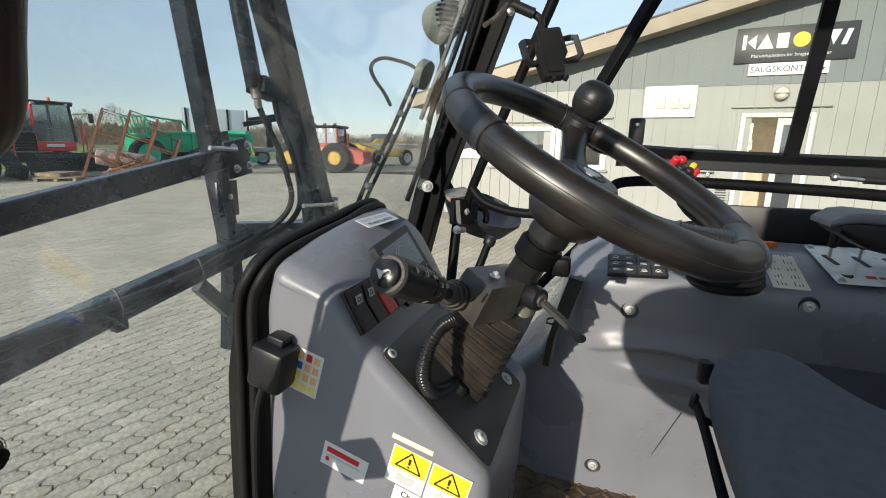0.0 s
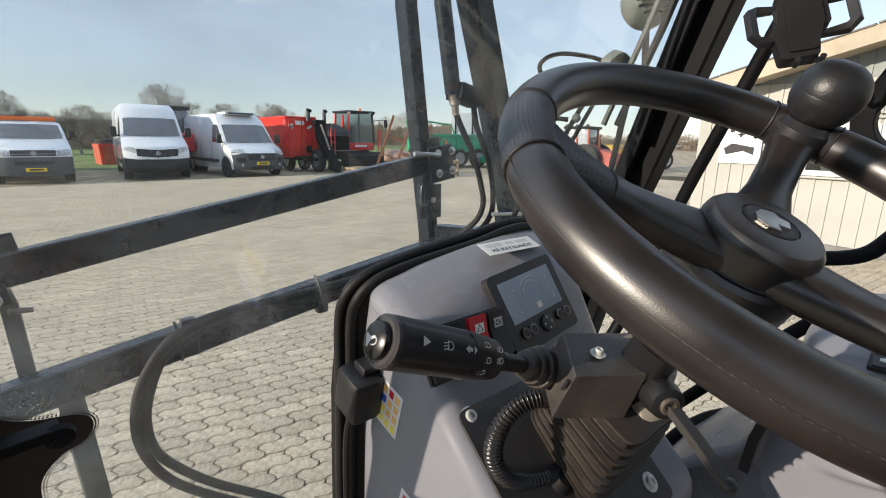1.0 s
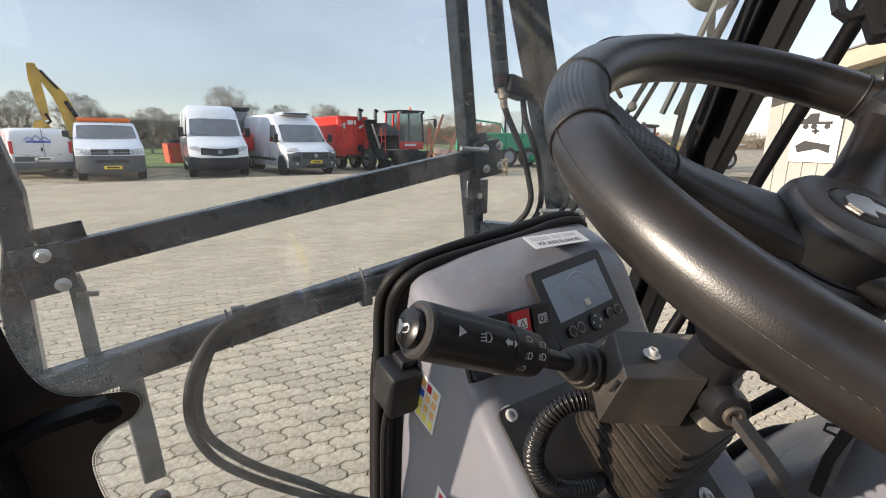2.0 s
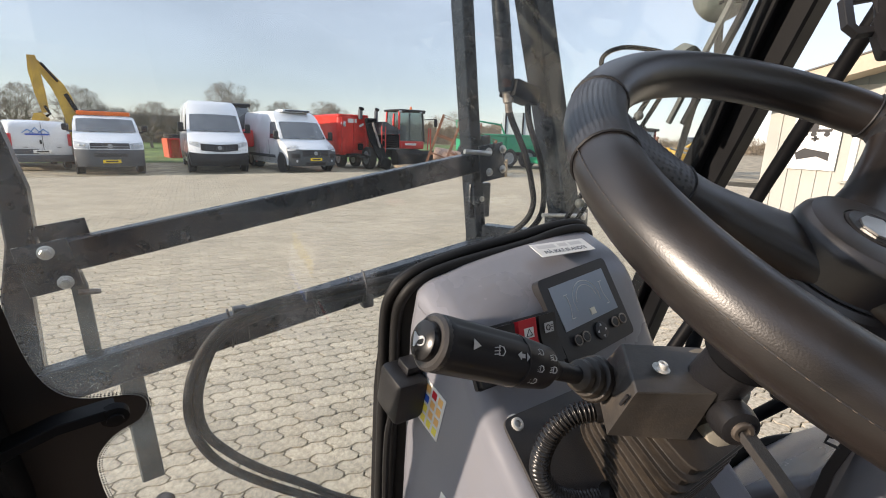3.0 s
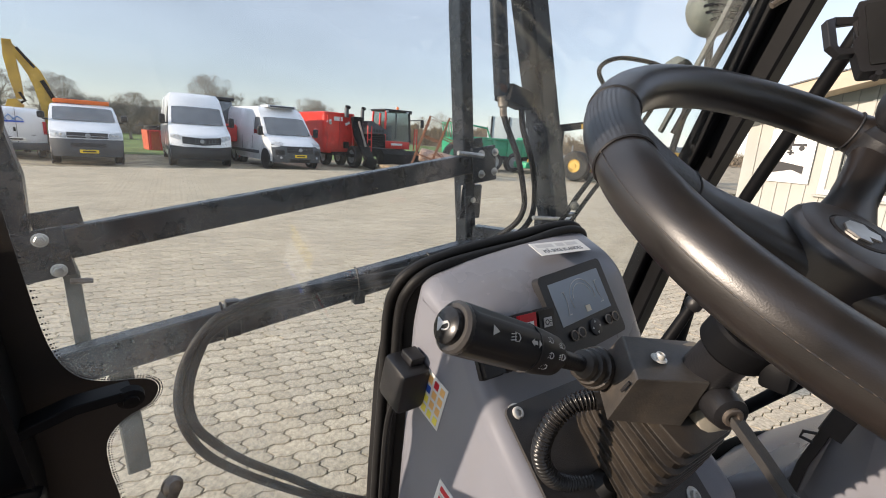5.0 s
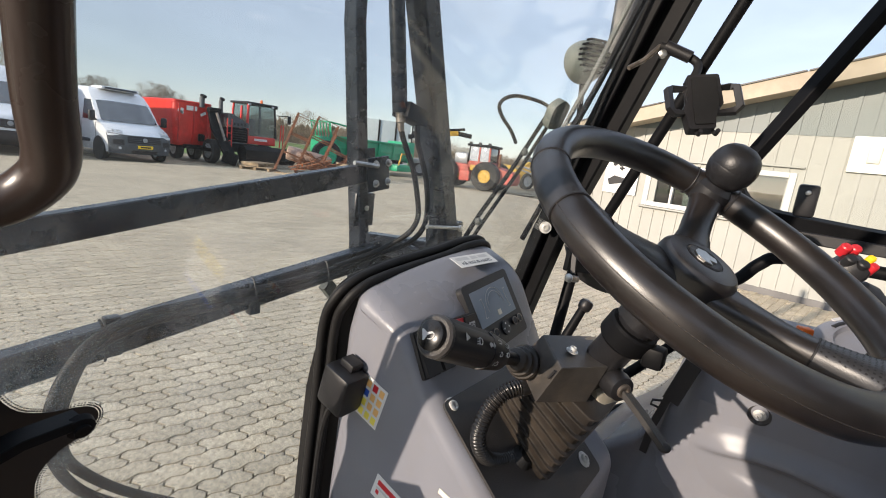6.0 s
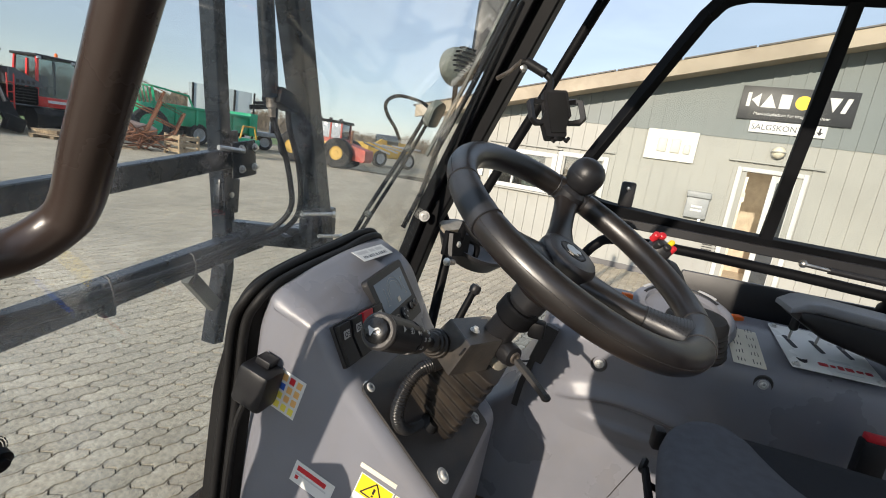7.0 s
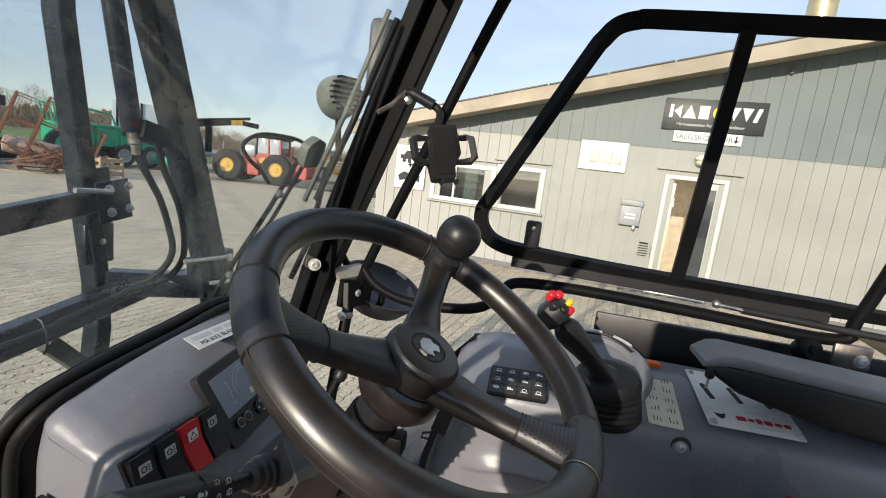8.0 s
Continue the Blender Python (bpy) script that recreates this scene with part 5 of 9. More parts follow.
ys = [-1.1, -0.9, -0.7, -0.5, -0.35, -0.2, -0.1, -0.03, 0.02, 0.05, 0.065]
g = G()
rr = []
for i, y in enumerate(ys):
    prof = con_prof(y)
    sh = max(0.0, (y - 0.0) / 0.065) ** 2 * 0.05 if y > 0 else 0.0
    rr.append([(x + sh * (1 if x < 1.1 else -0.3) * (z > 1.1), y + 0.09 * max(0, (1.2 - z)) * max(0.0, min(1, (y + 0.1) / 0.16)), z - sh * 0.8 * (z > 1.1)) for x, z in prof])
for y, top in ((0.085, 1.10), (0.11, 1.05), (0.15, 1.01), (0.19, 0.97), (0.23, 0.92), (0.27, 0.85), (0.30, 0.76), (0.32, 0.66)):   # low shoulder that runs forward to the door seal
    rr.append([(x + 0.10 * max(0.0, y - 0.16), y + 0.09 * max(0.0, 1.2 - z), 0.62 + (z - 0.62) * (top - 0.62) / 0.59) for x, z in con_prof(0.32)])
g.rings(rr)
part("body", g, "grey", con, angle=50)
part("door_seal", G().tube([(1.205, 0.075, 1.07), (1.205, 0.105, 1.035), (1.205, 0.163, 0.995), (1.205, 0.216, 0.955), (1.205, 0.27, 0.885), (1.205, 0.32, 0.78), (1.205, 0.35, 0.66)], 0.013, 12, smooth=4), "rubber", con, "black rubber door seal")
g = G()   # moulded eyelid ridge over a shallow hollow that runs back to the seat
ny, nz = 36, 40
for a in range(ny + 1):
    y = 0.02 - 0.30 * a / ny
    zr = 1.066 + 0.022 * math.sin(math.pi * min(1.0, max(0.0, -y / 0.26)))
    low_ = 1.040 - 0.10 * max(0.0, -y)
    soft_y = max(0.0, min(1.0, a / 8, (ny - a) / 5))
    win_ = soft_y * soft_y * (3 - 2 * soft_y)
    for b in range(nz + 1):
        z = 0.955 + 0.20 * b / nz
        fx = 1.012 - 0.012 * (z - 1.0) / 0.14 + 0.059 * max(0.0, y + 0.02)
        k, kl = z - zr, z - low_
        d = 0.015 * (math.exp(-(k / 0.028) ** 2) if k > 0 else math.exp(-(k / 0.0065) ** 2)) + 0.011 * (math.exp(-(kl / 0.0065) ** 2) if kl > 0 else math.exp(-(kl / 0.030) ** 2)) * min(1.0, max(0.0, -y - 0.04) / 0.08)
        e_ = max(0.0, min(1.0, b / 14, (nz - b) / 14))
        edge = e_ * e_ * (3 - 2 * e_) * win_
        g.v.append((fx + 0.0012 - (d + 0.0030) * edge, y, z))
g.f += [(a * (nz + 1) + b, a * (nz + 1) + b + 1, (a + 1) * (nz + 1) + b + 1, (a + 1) * (nz + 1) + b) for a in range(ny) for b in range(nz)]
part("moulded_ridge", g, "grey", con, angle=80)
for c in ((0.9975, -0.071, 1.165), (0.9965, -0.376, 1.213), (1.022, -0.029, 0.765), (0.9965, -0.76, 1.213)):
    # cup coloured dark to stand in for the shade inside its recess
    cup = part("screw_cup", G().lathe([(0.019, 0.0), (0.017, 0.0022), (0.012, 0.001), (0.0112, 0.0006)], Vector(c) + Vector((0.002, 0, 0)), (-1, 0, 0), 24), "plate", con)
    screw(Vector(c), (-1, 0, 0), 0.0058, cup)
g = G()
g.tube([(1.024, -0.140, 0.790), (1.022, -0.147, 0.818), (1.018, -0.168, 0.873), (1.014, -0.196, 0.944)], 0.0014, 6, smooth=4)
part("panel_joint", g, "plate", con)


def ctop(x, y):
    return Vector((x, y, 1.262 + 0.018 * (x - 1.02) / 0.11 + 0.001))


kp = thing("keypad", "black twelve-key membrane keypad with white pictograms on the console", "keypad", at=tuple(ctop(1.02, -0.08)))
KM = face_pose((1.030, -0.077, 1.2500), (0.02, -1, 0.0), (-0.31, 0.05, 0.95))
part("frame", G().prism(round_poly([(-0.057, -0.040), (0.057, -0.040), (0.057, 0.040), (-0.057, 0.040)], 0.005), 0.006, KM), "dark", kp)
for i in range(4):
    for j in range(3):
        k = part("key", G().prism(round_poly([(-0.0125, -0.0115), (0.0125, -0.0115), (0.0125, 0.0115), (-0.0125, 0.0115)], 0.002, 2), 0.0015, KM @ Matrix.Translation((-0.0405 + 0.027 * i, -0.025 + 0.025 * j, 0.006))), "plate", kp)
        km = KM @ Matrix.Translation((-0.0405 + 0.027 * i, -0.022 + 0.025 * j, 0.0076))
        g = G()
        q = (i * 5 + j * 3) % 4
        if q < 2:   # a small machine outline
            g.prism([(-0.006, -0.003), (0.006, -0.003), (0.006, 0.0), (0.001, 0.001), (-0.001 + 0.002 * q, 0.004), (-0.006, 0.003)], 0.0003, km)
        if q != 1:
            g.tube([km @ Vector((0.0045 * math.cos(a * math.tau / 10), 0.0035 * math.sin(a * math.tau / 10), 0.0002)) for a in range(10)], 0.0007, 4, closed=True)
        if q > 1:
            g.prism([(-0.007, -0.0055), (0.007, -0.0055), (0.007, -0.0043), (-0.007, -0.0043)], 0.0003, km)
        part("pictogram", g, "white", k)
dec = thing("lever_chart", "worn beige decal with small black lever diagrams on the console", "sticker", at=tuple(ctop(1.05, -0.345)))
BM_ = face_pose((1.064, -0.348, 1.2610), (0.0, -1, 0.0), (-0.316, 0.0, 0.95))
part("sheet", card(BM_, 0.060, 0.125, 0.0008, 0.003), "beige", dec)
g = G()
for i in range(5):
    for j in range(2):
        for k in range(3):
            g.prism([(x + (j - 0.5) * 0.028 + (k - 1) * 0.006, y + 0.056 - i * 0.027) for x, y in ((0, 0), (0.0016, 0), (0.0016, 0.006 + 0.004 * ((i + j + k) % 3)), (0, 0.006 + 0.004 * ((i * 2 + k) % 3)))], 0.0002, BM_ @ Matrix.Translation((0, 0, 0.0008)))
part("diagrams", g, "ink", dec)
lp = thing("lever_plate", "pale grey metal lever plate with slots and red marks", "control panel", at=tuple(ctop(1.1, -0.5)))
LPM = face_pose((1.085, -0.512, 1.2735), (0.04, -1, 0.0), (-0.22, 0.0, 0.975)) @ Matrix.Translation((-0.095, 0.10, 0)) @ Matrix.Scale(0.84, 4) @ Matrix.Translation((0.095, -0.10, 0))
part("plate", card(LPM, 0.190, 0.200, 0.0016, 0.006), "paleplate", lp)
for x in (-0.066, -0.006, 0.055):
    sl = part("slot", G().prism(round_poly([(-0.006, -0.028), (0.006, -0.028), (0.006, 0.028), (-0.006, 0.028)], 0.004, 2), 0.0006, LPM @ Matrix.Translation((x, 0.02, 0.0016)) @ Matrix.Rotation(radians(12), 4, "Z")), "ink", lp)
    q = LPM @ Matrix.Translation((x, 0.03, 0.0))
    part("lever_stem", G().tube([q @ Vector((0, 0, -0.01)), q @ Vector((0.002, 0.006, 0.03))], 0.0028, 8), "steel", sl)
    part("lever_knob", G().lathe([(0.006, 0), (0.009, 0.004), (0.0085, 0.03), (0.006, 0.036), (0.0002, 0.037)], q @ Vector((0.002, 0.006, 0.028)), (q.to_3x3() @ Vector((0.05, 0.1, 1))), 14), "dark", sl)
for k, (x, w, h) in enumerate(((-0.020, 0.020, 0.014), (0.000, 0.012, 0.010), (0.016, 0.012, 0.016), (0.034, 0.016, 0.014), (0.054, 0.014, 0.010), (0.072, 0.014, 0.012))):
    part("red_mark", card(LPM @ Matrix.Translation((x, -0.062, 0.0017)), w, h, 0.0004, 0.003), "red", lp)
part("badge", G().prism([(-0.012, 0.008), (-0.004, 0.004), (0.004, 0.004), (0.012, 0.008), (0.008, -0.006), (0.0, -0.012), (-0.008, -0.006)], 0.0005, LPM @ Matrix.Translation((-0.062, -0.062, 0.0016))), "ink", lp)
part("white_label", card(LPM @ Matrix.Translation((0.022, -0.036, 0.0016)), 0.044, 0.010, 0.0004), "white", lp)
part("print_line", card(LPM @ Matrix.Translation((0.028, -0.082, 0.0016)), 0.055, 0.003, 0.0003), "mark", lp)
for x, y in ((-0.084, -0.088), (0.085, -0.088), (-0.084, 0.088)):
    screw(LPM @ Vector((x, y, 0.0012)), LPM.to_3x3() @ Vector((0, 0, 1)), 0.0045, lp, "rivet")

# joystick
joy = thing("joystick", "black joystick with coloured thumb buttons on a ribbed boot", "joystick", at=(1.07, -0.235, 1.27))
g = G()
prof = [(0.066, 0.0)]
for i in range(5):
    prof += [(0.068 - 0.002 * i, 0.004 + 0.011 * i), (0.0695 - 0.002 * i, 0.008 + 0.011 * i), (0.063 - 0.002 * i, 0.0125 + 0.011 * i)]
prof += [(0.060, 0.060), (0.059, 0.072), (0.053, 0.081), (0.036, 0.086), (0.026, 0.088)]
part("boot", g.lathe(prof, (1.020, -0.238, 1.238), (-0.12, 0.03, 1), 32), "rubber", joy)
JB, JT = Vector((0.992, -0.226, 1.318)), Vector((0.905, -0.115, 1.442))
jd = (JT - JB).normalized()
part("grip", G().lathe([(0.024, 0), (0.0175, 0.014), (0.0165, 0.05), (0.0195, 0.09), (0.0230, 0.118), (0.0230, 0.140), (0.016, 0.156), (0.0002, 0.162)], JB, jd, 24), "dark", joy)
part("head", G().box(JT + Vector((-0.014, 0.0, 0.004)), (0.054, 0.050, 0.040), Matrix.Rotation(radians(-48), 3, "X"), 0.014), "dark", joy)
jn = Vector((-0.55, -0.35, 0.76)).normalized()
JM = face_pose(JT + Vector((-0.030, -0.010, 0.028)), (0.3, -0.9, 0), jn)
for x, y, c, r in ((-0.014, 0.012, "red", 0.0068), (-0.002, 0.014, "red", 0.0068), (0.014, 0.002, "yellow", 0.005), (0.014, -0.012, "red", 0.0055), (-0.012, -0.008, "ink", 0.007), (0.002, -0.012, "ink", 0.007)):
    part("button", G().lathe([(r, -0.014), (r, 0.0), (r * 0.8, 0.0018), (0.0002, 0.0022)], JM @ Vector((x, y, 0)), jn, 16), c, joy)
g = G()
TC, TA = Vector((1.128, -0.225, 1.272)), Vector((-0.30, 0, 0.954))
g.lathe([(0.118, -0.03), (0.115, 0.012), (0.108, 0.026), (0.096, 0.032), (0.080, 0.032), (0.077, 0.022), (0.0002, 0.018)], TC, TA, 48)
tt = part("turntable", g, "grey", con, "round raised ring beside the joystick")
TX = face_pose(TC, (0, 1, 0), TA)
part("slot", G().tube([TX @ Vector((0.088 * math.cos(radians(a)), 0.088 * math.sin(radians(a)), 0.0315)) for a in range(-150, -20, 6)], 0.004, 8), "ink", tt)
for a in (-138, -100, -62):
    part("print_strip", G().prism([((0.099 if k < 5 else 0.106) * math.cos(radians(a + 6 * (k if k < 5 else 9 - k))), (0.099 if k < 5 else 0.106) * math.sin(radians(a + 6 * (k if k < 5 else 9 - k)))) for k in range(10)], 0.0035, TX @ Matrix.Translation((0, 0, 0.0285))), "mark", tt)
for c in ((1.120, -0.105, 1.300), (1.178, -0.352, 1.292)):
    solo("orange_tab", G().box(c, (0.020, 0.022, 0.014), Matrix.Rotation(radians(25), 3, "Z"), 0.003), "orange", "small orange lever tab on the console", "lever", group="orange tabs")
# armrest
arm = thing("armrest", "worn dark grey padded armrest over the console", "armrest", at=(1.1, -0.7, 1.3))
AM = face_pose((1.064, -0.705, 1.338), (0.0, 1, 0.06), (0, -0.06, 1))
def arm_loop(rows):
    return G().rings([[AM @ Vector((x, y, z)) for y, z in round_poly([(-w, h0), (w, h0), (w, h1), (-w, h1)], 0.012, 3)] for x, w, h0, h1 in rows])


part("pad", arm_loop(((-0.36, 0.050, 0.016, 0.03), (-0.35, 0.055, 0.015, 0.036), (0.27, 0.055, 0.016, 0.036), (0.292, 0.053, 0.012, 0.031), (0.314, 0.047, 0.004, 0.014))), mat("worn_armrest", (0.21, 0.215, 0.23), 0.45, var=0.1, bump=0.2, bscale=500, dirt=(0.2, 0.19, 0.18), dirt_amt=0.4, dirt_scale=20), arm, angle=50)
part("base", arm_loop(((-0.36, 0.046, -0.055, 0.019), (-0.35, 0.0535, -0.060, 0.020), (0.10, 0.0535, -0.055, 0.020), (0.25, 0.0520, -0.030, 0.020), (0.298, 0.049, -0.006, 0.016))), "dark", arm, angle=50)
part("stay", G().box((1.08, -0.92, 1.26), (0.04, 0.08, 0.08), None, 0.01), "frame", arm)

# seat
seat = thing("driver_seat", "grey fabric driver's seat with dark bolsters", "seat", at=(0.56, -0.42, 0.62))


def slab(cx, cy, z0, z1, w, d, r, n=6):
    """A cushion with rounded plan and domed top."""
    gg = G()
    poly = round_poly([(-w, -d), (w, -d), (w, d), (-w, d)], r, 8)
    rr = []
    for u, dz in ((0.0, 0.0), (0.03, 0.02), (0.03, 0.6), (0.0, 0.86), (-0.05, 0.97), (-0.14, 1.0)):
        k = 1 + u
        rr.append([(cx + x * k, cy + y * k, z0 + (z1 - z0) * dz) for x, y in poly])
    for k in (0.6, 0.3):
        rr.append([(cx + x * k, cy + y * k, z1 + 0.004) for x, y in poly])
    return gg.rings(rr)


M["bolster"] = mat("black_bolster_fabric", (0.022, 0.023, 0.027), 0.8, var=0.1, scale=50, bump=0.2, bscale=1200, spec=0.25)
part("cushion", slab(0.570, -0.42, 1.085, 1.186, 0.238, 0.215, 0.09), "bolster", seat, "black bolsters round the seat panel", angle=70)
SEAT = [(p.x, p.y) for p in spline([(0.33, -0.160, 0), (0.42, -0.150, 0), (0.60, -0.152, 0), (0.700, -0.164, 0), (0.762, -0.192, 0), (0.793, -0.228, 0), (0.798, -0.266, 0), (0.767, -0.297, 0), (0.704, -0.317, 0), (0.653, -0.342, 0), (0.615, -0.40, 0), (0.60, -0.55, 0)], 4)] + [(0.33, -0.56)]
part("seat_panel", G().rings([[(x, y, z) for x, y in offset(SEAT, d)] for d, z in ((0.016, 1.125), (0.004, 1.150), (0.0, 1.176), (0.003, 1.190), (0.010, 1.198), (0.022, 1.202), (0.034, 1.203))]), "fabric", seat, "grey fabric centre panel", angle=70)
part("cushion_base", slab(0.570, -0.44, 1.00, 1.09, 0.20, 0.18, 0.08), "dark", seat)
part("backrest", G().box((0.555, -0.70, 1.45), (0.44, 0.10, 0.62), Matrix.Rotation(radians(8), 3, "X"), 0.045), "fabric", seat)
part("pedestal", G().box((0.555, -0.45, 0.79), (0.32, 0.36, 0.38), None, 0.02), "dark", seat)
adj = part("adjuster", G().tube([(0.690, -0.150, 1.140), (0.62, -0.150, 1.141), (0.515, -0.150, 1.130), (0.40, -0.155, 1.110)], 0.0062, 10, smooth=3), "frame", seat, "black slide adjuster rod")
part("adjuster_knob", G().lathe([(0.0002, 0.006), (0.010, 0.005), (0.013, 0.0), (0.010, -0.005), (0.0002, -0.006)], (0.694, -0.148, 1.142), (0.3, 1, 0.1), 18), "dark", adj)
part("adjuster_link", G().tube([(0.655, -0.152, 1.138), (0.660, -0.205, 1.12)], 0.005, 8), "frame", adj)
part("side_latch", G().box((0.747, -0.168, 1.166), (0.020, 0.018, 0.036), Matrix.Rotation(radians(15), 3, "Z"), 0.004), "ink", seat)
buckle = thing("belt_buckle", "black belt buckle with a red press button", "buckle", at=(0.82, -0.56, 1.1))
part("body", G().box((0.95, -0.55, 1.133), (0.026, 0.044, 0.09), None, 0.006), "dark", buckle)
part("press_button", G().box((0.95, -0.55, 1.182), (0.020, 0.036, 0.014), None, 0.003), "red", buckle)
part("stalk", G().tube([(0.95, -0.55, 1.095), (0.92, -0.58, 0.95), (0.86, -0.60, 0.70)], 0.008, 8), "dark", buckle)

# ---------------------------------------------------------------- cab frame and glass
cab = thing("cab_frame", "black painted steel cab frame with leaning pillars", "cab", at=(0.66, 0.2, 0.62))


def post_at(pts, w, h, name="pillar", material="frame"):
    return part(name, G().tube(pts, 0.01, rect=(w, h), up=(1, 0, 0)), material, cab)


ztop = 2.03
post_at([(1.232, wy(0.6) - 0.01, 0.60), (1.232, wy(1.385) - 0.01, 1.385), (sx(ztop) + 0.01, wy(ztop) - 0.03, ztop)], 0.062, 0.055)
part("pillar_trim", G().tube([(1.190, wy(0.6) + 0.012, 0.60), (1.190, wy(1.385) + 0.012, 1.385), (sx(ztop) - 0.035, wy(ztop) + 0.0, ztop)], 0.01, rect=(0.03, 0.03), up=(1, 0, 0)), "frame", cab)
post_at([(0.085, wy(0.6) - 0.03, 0.60), (0.088, wy(1.15) - 0.03, 1.15), (0.070, wy(1.45) - 0.03, 1.45), (0.075, wy(ztop) - 0.03, ztop)], 0.060, 0.06)
part("header", G().tube([(0.06, wy(ztop) - 0.03, ztop), (1.14, wy(ztop) - 0.03, ztop)], 0.01, rect=(0.06, 0.06)), "frame", cab)
part("roof_panel", G().box((0.58, -0.42, 2.08), (1.20, 1.36, 0.05), None, 0.02), "dark", cab)
# unseen pale ceiling, added to bounce light down into the cab
part("bounce_ceiling", G().box((0.58, -0.44, 2.048), (1.10, 1.26, 0.012), None, 0.004), "liner", cab)
part("rear_panel", G().box((0.62, -1.06, 0.80), (1.10, 0.04, 0.40), None, 0.01), "dark", cab)
# unseen block added beyond the left side to shade seat and console
part("shade_block", G().box((-0.125, -0.29, 1.50), (0.05, 0.50, 0.52), None, 0.015), "dark", cab)
# unseen panel added here; its rounded outline casts the shadow on the console
part("side_panel", G().prism(round_poly([(-0.045, 1.262), (0.0, 1.264), (0.08, 1.274), (0.148, 1.318), (0.186, 1.375), (0.20, 1.45), (0.168, 1.515), (0.10, 1.545), (-0.045, 1.555)], 0.03), 0.04, Matrix(((0, 0, 1, -0.15), (1, 0, 0, 0), (0, 1, 0, 0), (0, 0, 0, 1)))), "dark", cab, "black unseen panel added to shade the console")
part("sill", G().box((1.255, -0.52, 0.94), (0.03, 1.14, 0.64), None, 0.01), "rubber", cab, "black lower side panel")
# windscreen
wsn = thing("windscreen", "large dusty windscreen with a dotted black border", "window", at=(0.65, wy(1.3), 1.3), kind="structure")
g = G()
t0 = 0.006
c = [(0.09, wy(0.30), 0.30), (1.235, wy(0.30), 0.30), (1.235, wy(1.385), 1.385), (1.10, wy(2.02), 2.02), (0.09, wy(2.02), 2.02), (0.09, wy(1.385), 1.385)]
g.add(c + [(x, y + t0, z) for x, y, z in c], [(0, 1, 2, 5), (5, 2, 3, 4), (11, 8, 7, 6), (10, 9, 8, 11), (0, 6, 7, 1), (1, 7, 8, 2), (2, 8, 9, 3), (3, 9, 10, 4), (4, 10, 11, 5), (5, 11, 6, 0)])
pane = part("pane", g, "glass", wsn)
pane.visible_shadow = False
WM = face_pose((0, wy(1.385), 1.385), (1, 0, 0), Vector((0, -1, -0.26)))   # x right, y up the glass, z into the cab
WU = (WM.to_3x3() @ Vector((0, 1, 0)))


def wv(z):
    """How far up the glass a height lies."""
    return (z - 1.385) / WU.z


g = G()
edge = [(0.122, 1.447), (0.128, 1.38), (0.137, 1.302), (0.152, 1.264), (0.175, 1.248), (0.211, 1.240), (0.222, 1.225), (0.214, 1.205), (0.190, 1.192), (0.172, 1.165), (0.172, 1.12), (0.179, 1.064), (0.19, 0.9), (0.19, 0.32)]
sp_ = spline([(x, wv(z), 0) for x, z in edge], 4)
poly = [(p.x, p.y) for p in sp_] + [(0.092, wv(0.32)), (0.092, wv(1.447))]
g.prism(poly, 0.0008, WM @ Matrix.Translation((0, 0, 0.001)))
part("black_border", g, "ink", wsn, "black printed glass border")
g = G()
for k in range(2):
    for i in range(0, len(sp_) * 3):
        u = i / 3.0
        a = sp_[min(int(u), len(sp_) - 1)].lerp(sp_[min(int(u) + 1, len(sp_) - 1)], u - int(u))
        d = 0.0018 + 0.0024 * k
        tdir = (sp_[min(int(u) + 1, len(sp_) - 1)] - sp_[max(int(u) - 1, 0)])
        if tdir.length < 1e-6:
            continue
        nd = Vector((-tdir.y, tdir.x, 0)).normalized()
        if nd.x < 0 and abs(nd.x) > 0.5 or (abs(nd.x) <= 0.5 and tdir.x > 0 and nd.y < 0):
            nd = -nd
        p = a + nd * d
        r = 0.0010 - 0.0003 * k
        g.prism([(p.x + r * math.cos(q * math.tau / 6), p.y + r * math.sin(q * math.tau / 6)) for q in range(6)], 0.0004, WM @ Matrix.Translation((0, 0, 0.001)))
part("dot_fringe", g, "ink", wsn)
# hinge lug and grab handle at the left pillar
hin = thing("pane_hinge", "black steel lug with a bolt that holds the windscreen", "hinge", at=(0.14, 0.45, 1.24))
part("lug", G().tube([(0.105, wy(1.24) - 0.045, 1.235), (0.150, wy(1.245) - 0.035, 1.245), (0.196, wy(1.245) - 0.03, 1.246)], 0.01, rect=(0.010, 0.026), up=(0, 1, 0)), "frame", hin)
part("bolt", G().lathe([(0.012, 0.0), (0.012, 0.008), (0.007, 0.010), (0.007, 0.013), (0.0002, 0.014)], (0.195, wy(1.245) - 0.034, 1.243), (0, -1, -0.3), 14), "frame", hin)
part("bracket", G().box((0.10, 0.40, 1.17), (0.05, 0.08, 0.05), Matrix.Rotation(radians(-20), 3, "X"), 0.005), "frame", hin)
stay = thing("stay_bolt", "rusty stay with a bolt head low on the glass", "bracket", at=(0.22, 0.5, 1.05))
part("arm", G().tube([(0.14, 0.42, 1.00), (0.225, 0.475, 1.105)], 0.01, rect=(0.012, 0.024), up=(0, 1, 0)), "worn", stay)
part("bolt", G().lathe([(0.011, 0), (0.011, 0.006), (0.007, 0.010), (0.0002, 0.011)], (0.225, 0.475, 1.11), (0.3, -0.9, 0.3), 14), "worn", stay)
gh = thing("grab_handle", "thick glossy bronze-black grab handle beside the cab door", "handle", at=(0.14, 0.28, 1.5))
